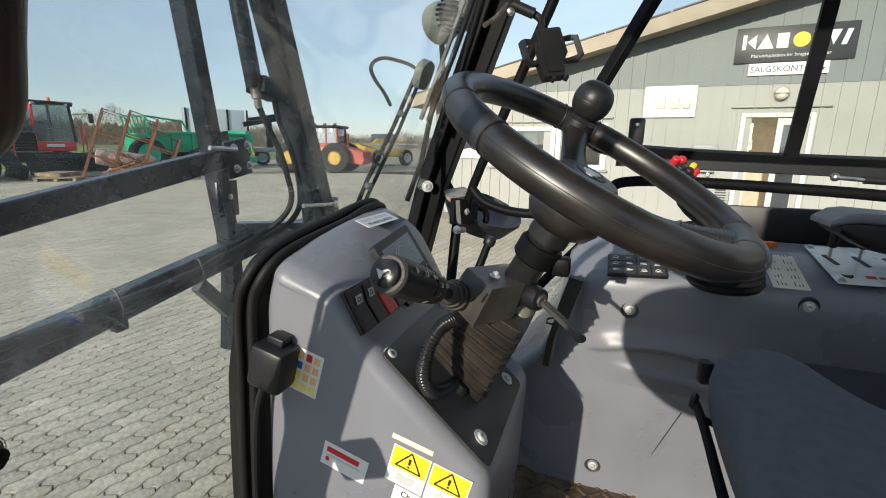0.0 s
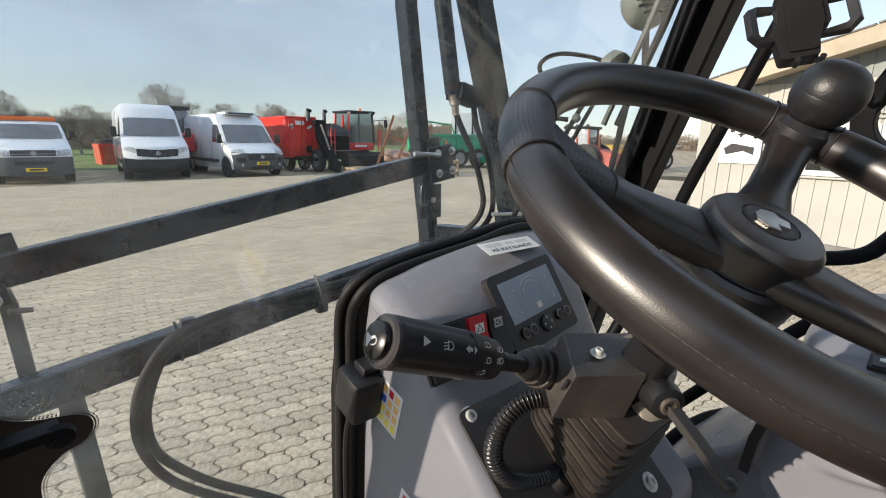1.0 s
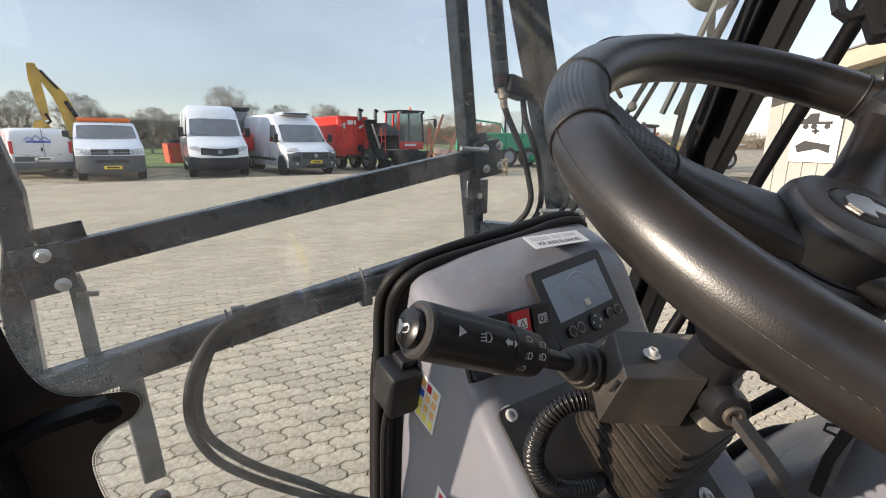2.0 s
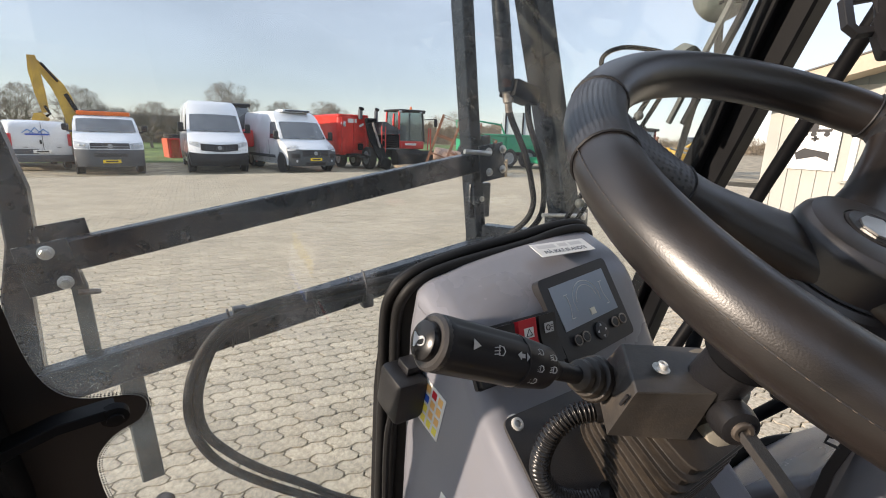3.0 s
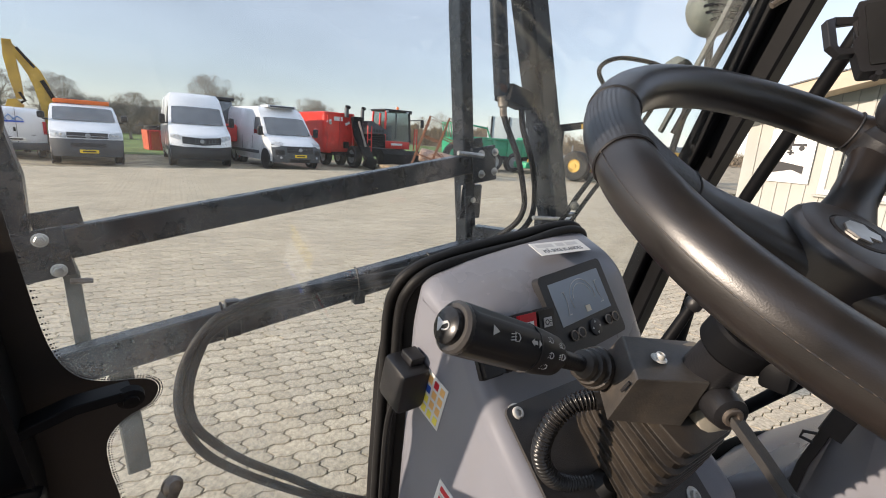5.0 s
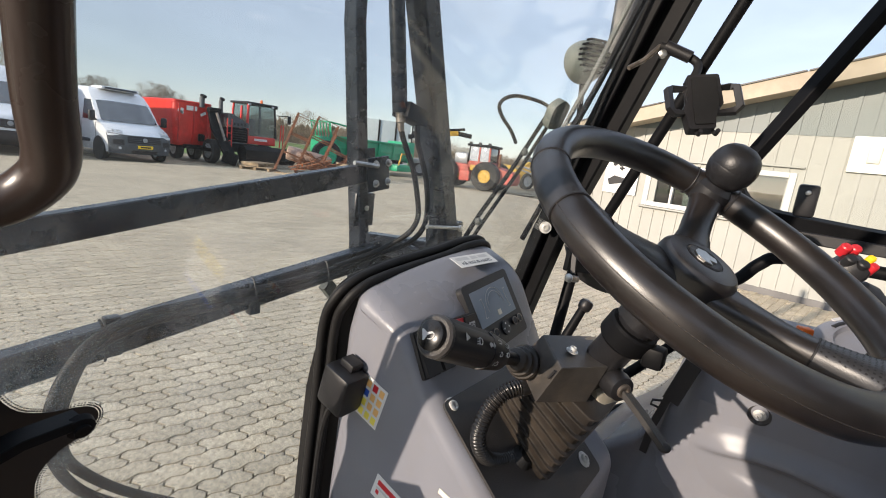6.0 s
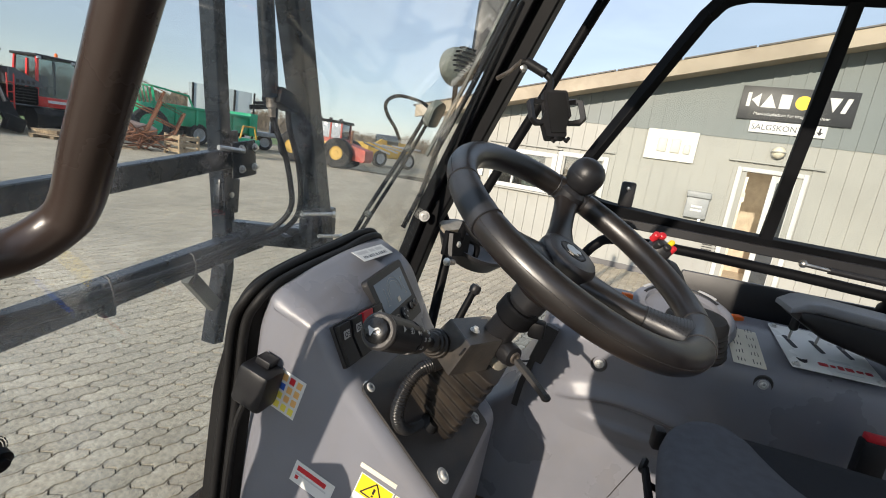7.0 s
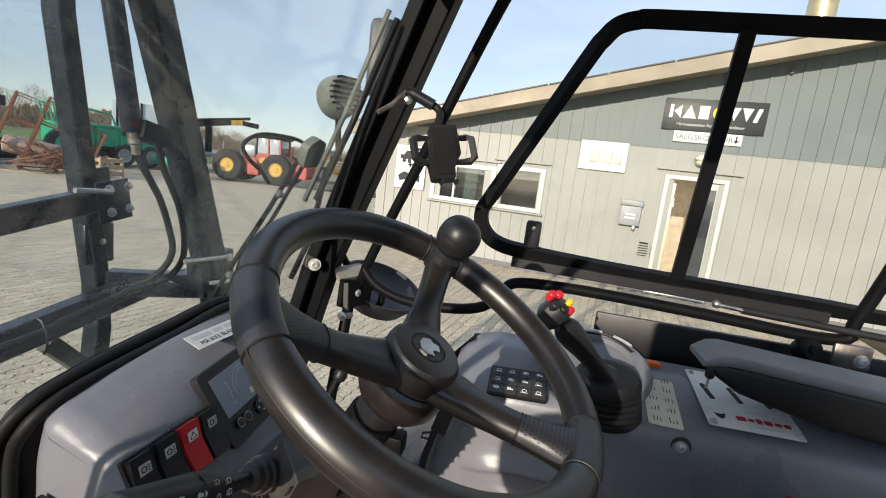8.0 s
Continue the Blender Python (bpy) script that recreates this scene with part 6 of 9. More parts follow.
part("tube", G().tube([(-0.02, 0.280, 1.485), (0.050, 0.280, 1.484), (0.096, 0.279, 1.483), (0.120, 0.275, 1.487), (0.134, 0.266, 1.500), (0.1365, 0.255, 1.515), (0.129, 0.232, 1.55), (0.115, 0.175, 1.65), (0.100, 0.118, 1.75), (0.085, 0.061, 1.85), (0.072, 0.012, 1.94), (0.070, 0.0, 2.02)], 0.0122, 20, smooth=6), "handle", gh, angle=80)
part("mount", G().box((0.07, 0.0, 2.035), (0.06, 0.06, 0.02), None, 0.005), "frame", gh)

# right side window, hung in a black frame
win = thing("window_1", "hinged cab window with a black rounded frame and a sliding pane", "window", at=(1.21, -0.3, 1.5), kind="structure")


def sp(y, z, o=0.0):
    return Vector((sx(z) + o, y, z))


outline = [(0.061, 1.575), (0.062, 1.548), (0.050, 1.520), (0.018, 1.497), (-0.05, 1.486), (-0.26, 1.474), (-0.66, 1.464), (-0.98, 1.455), (-0.98, 1.965), (-0.58, 1.966), (-0.24, 1.966), (-0.192, 1.963), (-0.158, 1.952), (-0.136, 1.928), (-0.112, 1.890), (0.042, 1.608)]
g = G()
fr = spline([sp(y, z) for y, z in outline[:7]], 5) + [sp(*outline[7]), sp(*outline[8])] + spline([sp(y, z) for y, z in outline[9:]], 5)
g.tube(fr, 0.01, closed=True, rect=(0.030, 0.022), up=(1, 0, 0))
part("window_frame", g, "frame", win)
pane = part("pane", G().add([sp(y, z, 0.004) for y, z in ((0.06, 1.58), (0.0, 1.48), (-0.97, 1.46), (-0.97, 1.955), (-0.16, 1.955))], [(0, 1, 2, 3, 4)]), "sideglass", win)
pane.visible_shadow = False
part("mullion", G().tube([sp(-0.372, 1.480, -0.006), sp(-0.378, 1.955, -0.006)], 0.01, rect=(0.026, 0.014), up=(1, 0, 0)), "frame", win)
lat = part("latch", G().box(sp(-0.058, 1.530, -0.012), (0.016, 0.034, 0.062), None, 0.006), "dark", win, "black plastic finger latch")
part("latch_screw", G().lathe([(0.005, 0), (0.004, 0.002), (0.0002, 0.0025)], sp(-0.058, 1.545, -0.020), (-1, 0, 0), 12), "steel", lat)
part("latch_screw", G().lathe([(0.005, 0), (0.004, 0.002), (0.0002, 0.0025)], sp(-0.058, 1.512, -0.020), (-1, 0, 0), 12), "steel", lat)
part("bottom_rail", G().tube([sp(-0.02, 1.462, -0.012), sp(-0.66, 1.448, -0.012)], 0.01, rect=(0.022, 0.030), up=(1, 0, 0)), "dark", win)
# door tube with its gas strut
dt = thing("door_1", "closed cab door with a bent black tube frame", "door", at=(1.23, -0.3, 1.3), kind="structure")
part("front_tube", G().tube([sp(0.36, 1.30, 0.0), sp(0.339, 1.388), sp(0.20, 1.69), sp(0.064, 1.982), sp(0.03, 2.03)], 0.0125, 14, smooth=4), "frame", dt)
part("lower_tube", G().tube([sp(0.34, 1.380, -0.015), sp(0.30, 1.345, -0.03), sp(0.22, 1.325, -0.045), sp(0.11, 1.327, -0.05), sp(0.03, 1.345, -0.04), sp(-0.01, 1.392, -0.03), sp(-0.05, 1.414, -0.02), sp(-0.20, 1.418, -0.015), sp(-0.45, 1.410, -0.015), sp(-0.69, 1.402, -0.015), sp(-0.715, 1.45, -0.01), sp(-0.735, 1.56, -0.01), sp(-0.79, 1.95, -0.01)], 0.0125, 14, smooth=5), "frame", dt)
part("side_panel", G().box((1.268, -0.62, 1.31), (0.012, 0.78, 0.11), None, 0.004), "dark", dt)
st = thing("gas_strut", "black gas strut with a bright ball end beside the window", "strut", at=(1.22, -0.6, 1.44))
part("cylinder", G().tube([sp(-0.50, 1.437, -0.035), sp(-0.95, 1.418, -0.035)], 0.0075, 12), "dark", st)
part("ball_end", G().tube([sp(-0.455, 1.440, -0.035), sp(-0.50, 1.437, -0.035)], 0.0045, 10), "steel", st)
part("ball", G().ball(sp(-0.452, 1.441, -0.03), 0.009, u=12, v=8), "steel", st)
hg = part("hinge_plate", G().box(sp(-0.72, 1.375, -0.03), (0.012, 0.07, 0.05), None, 0.006), "worn", dt, "worn hinge plate with a bright bolt")
part("knuckle", G().lathe([(0.0002, 0.010), (0.008, 0.010), (0.010, 0.006), (0.020, 0.007), (0.024, 0.003), (0.026, -0.006), (0.020, -0.03)], sp(-0.640, 1.378, -0.045), (-0.9, -0.25, 0.3), 24), "frame", hg)
screw(sp(-0.735, 1.37, -0.038), (-1, 0, 0), 0.008, hg)
# catch at the pillar's foot
cat = thing("door_catch", "black door catch box with lever and bright pin at the pillar", "latch", at=(1.2, 0.40, 1.30))
CTM = face_pose((1.232, 0.368, 1.316), (0.106, -0.044, -0.012), (-0.38, -0.92, 0.05))
part("box", G().prism(round_poly([(-0.052, -0.036), (0.052, -0.036), (0.055, 0.026), (-0.050, 0.034)], 0.006), 0.014, CTM), "frame", cat)
part("box_top", G().prism(round_poly([(-0.046, 0.0), (0.05, 0.0), (0.06, 0.05), (-0.03, 0.05)], 0.008), 0.010, face_pose((1.236, 0.372, 1.345), (0.106, -0.044, -0.012), (-0.2, -0.3, 0.93))), "clamp", cat, "dusty rust-stained top of the catch")
screw(CTM @ Vector((0.004, -0.002, 0.0135)), CTM.to_3x3() @ Vector((0, 0, 1)), 0.0055, cat)
part("pin", G().tube([(1.140, 0.353, 1.279), (1.172, 0.345, 1.274)], 0.0085, 14), "worn", cat, "brassy striker pin")
part("pin_head", G().lathe([(0.011, 0), (0.011, 0.003), (0.006, 0.005)], (1.141, 0.353, 1.279), (-1, 0.2, 0.1), 14), "steel", cat)
part("lever", G().tube([(1.172, 0.362, 1.352), (1.166, 0.358, 1.32), (1.160, 0.352, 1.284)], 0.004, 8, rect=(0.012, 0.005)), "ink", cat)
part("pull", G().tube([CTM @ Vector((x, y, z)) for x, y, z in ((0.056, 0.012, 0.004), (0.086, 0.006, 0.012), (0.100, -0.014, 0.012), (0.098, -0.040, 0.008), (0.086, -0.052, 0.0))], 0.0095, 12, smooth=4), "frame", cat)
screw((1.166, 0.446, 1.385), (-0.8, -0.5, 0), 0.009, cat)
mirror = thing("round_mirror", "black round-backed outside mirror beside the cab pillar", "mirror", at=(1.33, 0.36, 1.33))
part("shell", G().lathe([(0.02, -0.065), (0.09, -0.05), (0.122, 0.0), (0.121, 0.010), (0.116, 0.010), (0.108, -0.004), (0.07, -0.030), (0.0002, -0.042)], (1.375, 0.345, 1.300), (-0.15, -0.35, 0.92), 36), "ink", mirror)
part("stem", G().tube([(1.33, 0.42, 1.34), (1.27, 0.46, 1.45)], 0.010, 10), "frame", mirror)
solo("stay_rod", G().tube([(1.300, 0.40, 1.30), (1.274, 0.40, 1.215), (1.234, 0.40, 1.073), (1.16, 0.40, 0.80), (1.12, 0.40, 0.62)], 0.015, 12), "frame", "black round stay rod running down beside the pillar", "rod")
ped = thing("edge_clip", "black plastic edge clip on the console front", "clip", at=(1.0, 0.06, 1.17))
part("block", G().tube([(0.998, 0.040, 1.222), (0.998, 0.064, 1.135)], 0.01, rect=(0.030, 0.020), up=(1, 0, 0)), "ink", ped)
part("tongue", G().tube([(1.000, 0.070, 1.135), (1.002, 0.086, 1.07), (1.002, 0.092, 1.01)], 0.01, rect=(0.014, 0.010), up=(1, 0, 0)), "ink", ped)
part("hook", G().tube([(0.996, 0.078, 1.128), (0.994, 0.094, 1.124), (0.994, 0.096, 1.114), (0.996, 0.080, 1.112)], 0.0025, 8), "ink", ped)
solo("stay_rod", G().tube([(1.19, 0.03, 1.27), (1.19, 0.105, 1.182), (1.19, 0.19, 1.075), (1.19, 0.30, 0.93), (1.19, 0.36, 0.82)], 0.012, 12), "frame", "black round stay rod running down beside the door seal", "rod")
leverk = thing("hand_lever", "black hand lever with a round knob behind the column", "lever", at=(0.70, 0.24, 1.15))
part("stem", G().tube([(0.690, 0.225, 1.17), (0.700, 0.196, 1.255), (0.7315, 0.172, 1.340)], [0.0085, 0.0078, 0.0062], 12), "frame", leverk)
part("knob", G().lathe([(0.006, -0.004), (0.0095, 0.0), (0.0105, 0.007), (0.0085, 0.013), (0.0002, 0.015)], (0.7315, 0.172, 1.338), (0.3, -0.27, 0.9), 16), "dark", leverk)

# phone holder
ph = thing("phone_holder", "black phone holder with two sprung jaws on a gooseneck", "phone holder", at=(1.08, 0.13, 1.68))
HMx = face_pose((1.045, 0.133, 1.674), (0.48, -0.87, 0.14), (-0.771, -0.349, 0.474))
part("back", G().prism(round_poly([(-0.030, -0.058), (0.014, -0.058), (0.020, -0.012), (0.033, -0.010), (0.033, 0.056), (-0.022, 0.056), (-0.026, 0.0), (-0.034, -0.010)], 0.005), 0.020, HMx), "dark", ph)
part("front_pad", G().prism(round_poly([(-0.020, -0.050), (0.012, -0.050), (0.026, -0.004), (0.026, 0.048), (-0.016, 0.048)], 0.004), 0.003, HMx @ Matrix.Translation((0, 0, 0.020))), "rubber", ph)
for sgn in (-1, 1):
    part("jaw", G().tube([HMx @ Vector((sgn * x, y, z)) for x, y, z in ((0.022, 0.030, 0.012), (0.050, 0.030, 0.016), (0.058, 0.024, 0.022), (0.058, -0.016, 0.022), (0.050, -0.022, 0.016), (0.022, -0.022, 0.012))], 0.005, closed=True, rect=(0.011, 0.012), up=(0, 0, 1)), "dark", ph)
for x in (-0.014, 0.014):
    part("foot", G().tube([HMx @ Vector((x, -0.056, 0.006)), HMx @ Vector((x, -0.066, 0.014)), HMx @ Vector((x, -0.066, 0.026))], 0.004, 8), "dark", ph)
part("gooseneck", G().tube([HMx @ Vector((0.004, 0.045, -0.006)), HMx @ Vector((0.006, 0.075, -0.012)), (1.112, 0.165, 1.765), (1.105, 0.20, 1.785), (1.095, 0.235, 1.795)], 0.008, 12, smooth=6), "rubber", ph)
part("collar", G().tube([(1.108, 0.178, 1.775), (1.098, 0.225, 1.795)], 0.0115, 14), "dark", ph)
part("clip", G().tube([(1.052, 0.275, 1.745), (1.075, 0.255, 1.765), (1.095, 0.235, 1.795)], 0.005, 8), "worn", ph)
part("clip_screw", G().lathe([(0.008, 0), (0.008, 0.010), (0.004, 0.012)], (1.092, 0.228, 1.778), (-0.9, -0.4, 0), 12), "steel", ph)

# ---------------------------------------------------------------- implement frame ahead of the windscreen
ff = thing("front_frame", "dusty black square-tube frame bolted ahead of the windscreen", "frame", at=(0.7, 1.25, 0.0))
part("upper_bar", G().tube([(0.10, 1.205, 1.240), (1.31, 1.24, 1.440)], 0.01, rect=(0.04, 0.068)), "bar", ff)
part("lower_bar", G().tube([(-0.02, 1.21, 0.938), (1.45, 1.23, 1.135)], 0.01, rect=(0.05, 0.082)), "bar", ff)
part("right_post", G().tube([(1.228, 1.30, 2.30), (1.238, 1.30, 1.95), (1.34, 1.30, 1.165), (1.345, 1.30, 1.00), (1.31, 1.30, 0.72)], 0.01, rect=(0.05, 0.066), up=(0, 1, 0)), "bar", ff)
part("left_post", G().tube([(-0.02, 1.26, 1.72), (0.050, 1.25, 1.38), (0.050, 1.25, 1.27), (0.028, 1.25, 1.16), (0.026, 1.25, 0.95)], 0.01, rect=(0.05, 0.066), up=(0, 1, 0)), "bar", ff)
part("left_strip", G().tube([(0.126, 1.25, 1.19), (0.134, 1.25, 1.157), (0.141, 1.25, 0.985)], 0.01, rect=(0.030, 0.034), up=(0, 1, 0)), "bar_dust", ff)
part("left_leg", G().tube([(0.205, 1.24, 0.93), (0.224, 1.24, 0.632)], 0.01, rect=(0.05, 0.06), up=(0, 1, 0)), "bar_dust", ff)
for c, sz, dots in (((0.094, 1.19, 1.232), (0.090, 0.105), ((0.0, 0.032), (0.024, -0.034))), ((1.325, 1.245, 1.435), (0.11, 0.125), ((-0.02, 0.035), (0.045, 0.045), (-0.012, -0.035), (0.05, -0.025)))):
    br = part("bracket", G().box(Vector(c) + Vector((0, -0.034, 0)), (sz[0], 0.008, sz[1]), Matrix.Rotation(radians(-9), 3, "Y"), 0.002), "bar", ff)
    part("back_plate", G().box(Vector(c) + Vector((0.03, 0.072, 0.024)), (sz[0], 0.008, sz[1]), Matrix.Rotation(radians(-9), 3, "Y"), 0.002), "bar", br)
    for dx, dz in dots:
        bo = part("bolt", G().lathe([(0.0100, 0.0026), (0.0100, 0.0098), (0.0088, 0.0110), (0.0060, 0.0110), (0.0056, 0.0150), (0.0002, 0.0155)], Vector(c) + Vector((dx, -0.038, dz)), (0, -1, 0), 6), "steel", br, angle=20)
        part("washer", G().lathe([(0.0145, 0), (0.0145, 0.0020), (0.0135, 0.0028), (0.0075, 0.0028)], Vector(c) + Vector((dx, -0.038, dz)), (0, -1, 0), 22), "zinc", bo)
part("strip_bolt", G().tube([(0.130, 1.235, 1.150), (0.172, 1.235, 1.146)], [0.008, 0.006], 6), "worn", ff)
part("stay_plate", G().box((1.335, 1.29, 1.290), (0.10, 0.03, 0.13), None, 0.006), "bar", ff)
part("stay_bolt", G().lathe([(0.011, 0), (0.011, 0.008), (0.0002, 0.010)], (1.335, 1.272, 1.297), (0, -1, 0), 10), "steel", ff)
part("clamp_pin", G().tube([(1.19, 1.195, 1.471), (1.30, 1.19, 1.465)], 0.008, 8), "steel", ff)
for x in (0.46, 0.83):
    part("lug", G().box((x, 1.20, 0.985 + 0.08 * (x - 0.1)), (0.035, 0.03, 0.10), None, 0.004), "bar", ff)
part("foot_strut", G().tube([(1.16, 1.27, 1.02), (1.29, 1.28, 0.88)], 0.01, rect=(0.03, 0.05)), "bar_dust", ff)
part("arm_link", G().tube([(1.36, 1.27, 1.16), (1.50, 1.02, 1.16)], 0.01, rect=(0.06, 0.08)), "bar", ff)
LBM = face_pose((1.53, 1.10, 1.180), (1, -0.05, 0.10), (0, -0.35, 0.93))
lbl = part("label_plate", card(LBM, 0.27, 0.075, 0.0015, 0.004), "van_grey", ff, "worn grey plate with two pale printed lines")
for y in (0.017, -0.014):
    for x, w in ((-0.09, 0.05), (-0.02, 0.07), (0.06, 0.06)):
        part("print_bar", card(LBM @ Matrix.Translation((x, y, 0.0016)), w, 0.014, 0.0003), "mark", lbl)
# hoses tied to the lower bar
hs = thing("hydraulic_hose", "two black hydraulic hoses tied along the lower bar", "hose", at=(0.6, 1.15, 1.0))
for o in (0.0, 0.022):
    g = G()
    g.tube([(1.12, 1.15, 1.115 - o), (1.0, 1.15, 1.10 - o), (0.80, 1.15, 1.085 - o), (0.60, 1.14, 1.082 - o), (0.49, 1.13, 1.076 - o), (0.40, 1.125, 1.042 - o), (0.338 + o, 1.12, 0.965), (0.312 + o, 1.12, 0.875), (0.318 + o, 1.12, 0.785), (0.36 + o, 1.12, 0.69 + o), (0.44 + o, 1.12, 0.60 + o), (0.56 + o, 1.11, 0.50 + o), (0.70, 1.10, 0.40 + o), (0.90, 1.08, 0.30)], 0.0115, 12, smooth=6)
    part("hose", g, "rubber", hs)
for x, z in ((0.42, 1.01), (0.79, 1.06), (1.05, 1.08)):
    part("tie", G().tube([(x, 1.150, z + 0.068), (x, 1.136, z + 0.064), (x + 0.004, 1.126, z + 0.03), (x + 0.006, 1.128, z - 0.01), (x + 0.006, 1.14, z - 0.03)], 0.0032, 6), "ink", hs)
# slanted lift arm with its ram
la = thing("lift_arm", "dusty dark steel lift arm with a hydraulic ram", "lift arm", at=(1.4, 1.05, 1.0))
part("arm", G().tube([(1.12, 1.0, 2.35), (1.235, 1.0, 2.0), (1.48, 1.0, 1.28), (1.56, 1.0, 1.02), (1.56, 0.95, 0.40)], 0.01, rect=(0.075, 0.085), up=(0, 1, 0)), "bar", la)
part("ram", G().tube([(1.085, 1.0, 2.30), (1.115, 1.0, 2.02), (1.185, 1.0, 1.65)], 0.024, 16), "bar", la)
part("ram_fitting", G().lathe([(0.014, 0), (0.018, 0.004), (0.018, 0.022), (0.012, 0.026), (0.013, 0.03), (0.016, 0.034), (0.016, 0.07), (0.011, 0.075), (0.011, 0.10)], (1.180, 1.0, 1.690), (0.18, 0, -1), 12), M["worn"], la, "bright hose fitting")
part("ram_band", G().box((1.238, 1.0, 1.650), (0.10, 0.07, 0.050), Matrix.Rotation(radians(12), 3, "Y"), 0.004), "frame", la)
for pts in (((1.196, 1.0, 1.60), (1.215, 1.0, 1.565), (1.242, 1.0, 1.525), (1.280, 1.0, 1.465), (1.313, 1.0, 1.381), (1.327, 1.0, 1.306), (1.31, 1.03, 1.24), (1.26, 1.12, 1.165), (1.10, 1.15, 1.12)), ((1.272, 1.0, 1.62), (1.285, 1.0, 1.565), (1.318, 1.0, 1.505), (1.352, 1.0, 1.436), (1.375, 1.0, 1.34), (1.362, 1.0, 1.265), (1.34, 1.05, 1.20), (1.28, 1.13, 1.15), (1.10, 1.15, 1.10))):
    part("feed_hose", G().tube(pts, 0.0095, 12, smooth=6), "rubber", la)
for (x0, z0), (x1, z1) in (((1.328, 1.283), (1.518, 1.268)), ((1.444, 1.191), (1.586, 1.173))):
    part("flange_pin", G().tube([(x0, 0.955, z0), (x1, 0.955, z1)], 0.007, 10), "steel", la)
    part("pin_nut", G().lathe([(0.014, 0), (0.014, 0.010), (0.008, 0.012)], (x1, 0.95, z1), (0.3, -1, 0), 6), "steel", la)
part("flange", G().box((1.50, 1.0, 1.225), (0.16, 0.06, 0.11), Matrix.Rotation(radians(-6), 3, "Y"), 0.006), "bar", la)

# work light, wiper and mirror at the right pillar
ch = thing("chassis", "dark steel chassis beam under the cab", "chassis", at=(0.7, 0.3, 0.3))
part("beam", G().box((0.72, 0.10, 0.42), (0.9, 1.5, 0.30), None, 0.03), "frame", ch)
part("front_beam", G().box((1.25, 0.90, 0.35), (0.8, 0.20, 0.16), None, 0.02), "frame", ch)
for x in (0.25, 1.2):
    wheel_parts(ch, Matrix.Translation((x, -0.75, 0.36)), 0.36, 0.26)
wl = thing("work_light", "weathered grey-green round finned work light beside the cab pillar", "lamp", at=(1.14, 0.40, 1.78))
g = G()
g.lathe([(0.004, 0.038), (0.036, 0.036), (0.043, 0.016), (0.047, -0.002), (0.047, -0.016), (0.042, -0.020), (0.0002, -0.020)], (1.130, 0.398, 1.776), (-0.55, -0.8, 0.1), 28)
part("body", g, "lamp_shell", wl)
g = G()
for i in range(-3, 4):
    k = (0.040 ** 2 - (0.011 * i) ** 2) ** 0.5
    mm_ = face_pose((1.130, 0.398, 1.778), (0.8, -0.55, 0), (-0.55, -0.8, 0.1))
    g.tube([mm_ @ Vector((-k, 0.011 * i, 0.030)), mm_ @ Vector((-k * 0.8, 0.011 * i, 0.041)), mm_ @ Vector((k * 0.8, 0.011 * i, 0.041)), mm_ @ Vector((k, 0.011 * i, 0.030))], 0.0026, 6)
part("fins", g, "frame", wl)
part("arm", G().tube([(1.135, 0.40, 1.735), (1.15, 0.40, 1.66), (1.17, 0.44, 1.60)], 0.007, 8), "frame", wl)
wp = thing("wiper", "twin-arm windscreen wiper with a pivot plate and washer hose", "wiper", at=(1.06, 0.44, 1.66))
part("pivot_plate", G().prism(round_poly([(-0.03, -0.03), (0.03, -0.035), (0.035, 0.02), (0.0, 0.035), (-0.035, 0.02)], 0.012), 0.018, face_pose((1.06, 0.425, 1.655), (1, 0, 0.2), (0, -1, -0.4))), "lamp_shell", wp)
part("arm", G().tube([(1.055, 0.43, 1.658), (0.98, 0.455, 1.535), (0.907, 0.485, 1.419), (0.855, 0.50, 1.335), (0.82, 0.505, 1.28)], 0.0048, 8), "frame", wp)
part("arm", G().tube([(1.075, 0.43, 1.645), (1.005, 0.455, 1.525), (0.930, 0.485, 1.406), (0.885, 0.50, 1.335)], 0.0042, 8), "frame", wp)
for t_, u_ in ((0.30, 0.0085), (0.78, 0.0085)):
    part("arm_joint", G().ball(Vector((1.055, 0.425, 1.658)).lerp(Vector((0.855, 0.495, 1.335)), t_), u_, u=10, v=8), "bar_dust", wp)
for o in (0.0, 0.05):
    part("blade", G().tube([(1.03 + o, 0.262, 1.93), (1.045 + o, 0.345, 1.725), (1.04 + o, 0.415, 1.55)], 0.0075, 8, rect=(0.012, 0.009) if o else (0.008, 0.008)), "frame" if o else "bar_dust", wp)
part("blade", G().tube([(1.10, 0.40, 1.62), (1.168, 0.466, 1.444), (1.150, 0.498, 1.345)], 0.008, 8, rect=(0.010, 0.012)), "frame", wp)
part("washer_hose", G().tube([(1.082, 0.440, 1.664), (1.060, 0.450, 1.673), (1.020, 0.460, 1.676), (0.968, 0.470, 1.674), (0.929, 0.474, 1.662), (0.915, 0.476, 1.645), (0.934, 0.476, 1.625), (0.972, 0.474, 1.603), (0.998, 0.472, 1.579)], 0.0040, 10, smooth=6), "rubber", wp)
mr = thing("side_mirror", "tall black outside mirror on a short arm", "mirror", at=(1.3, 0.42, 1.87))
part("shell", G().box((1.45, 0.41, 1.93), (0.06, 0.12, 0.21), Matrix.Rotation(radians(20), 3, "Z"), 0.02), "dark", mr)
part("arm", G().tube([(1.44, 0.41, 1.84), (1.25, 0.36, 1.74)], 0.009, 8), "frame", mr)

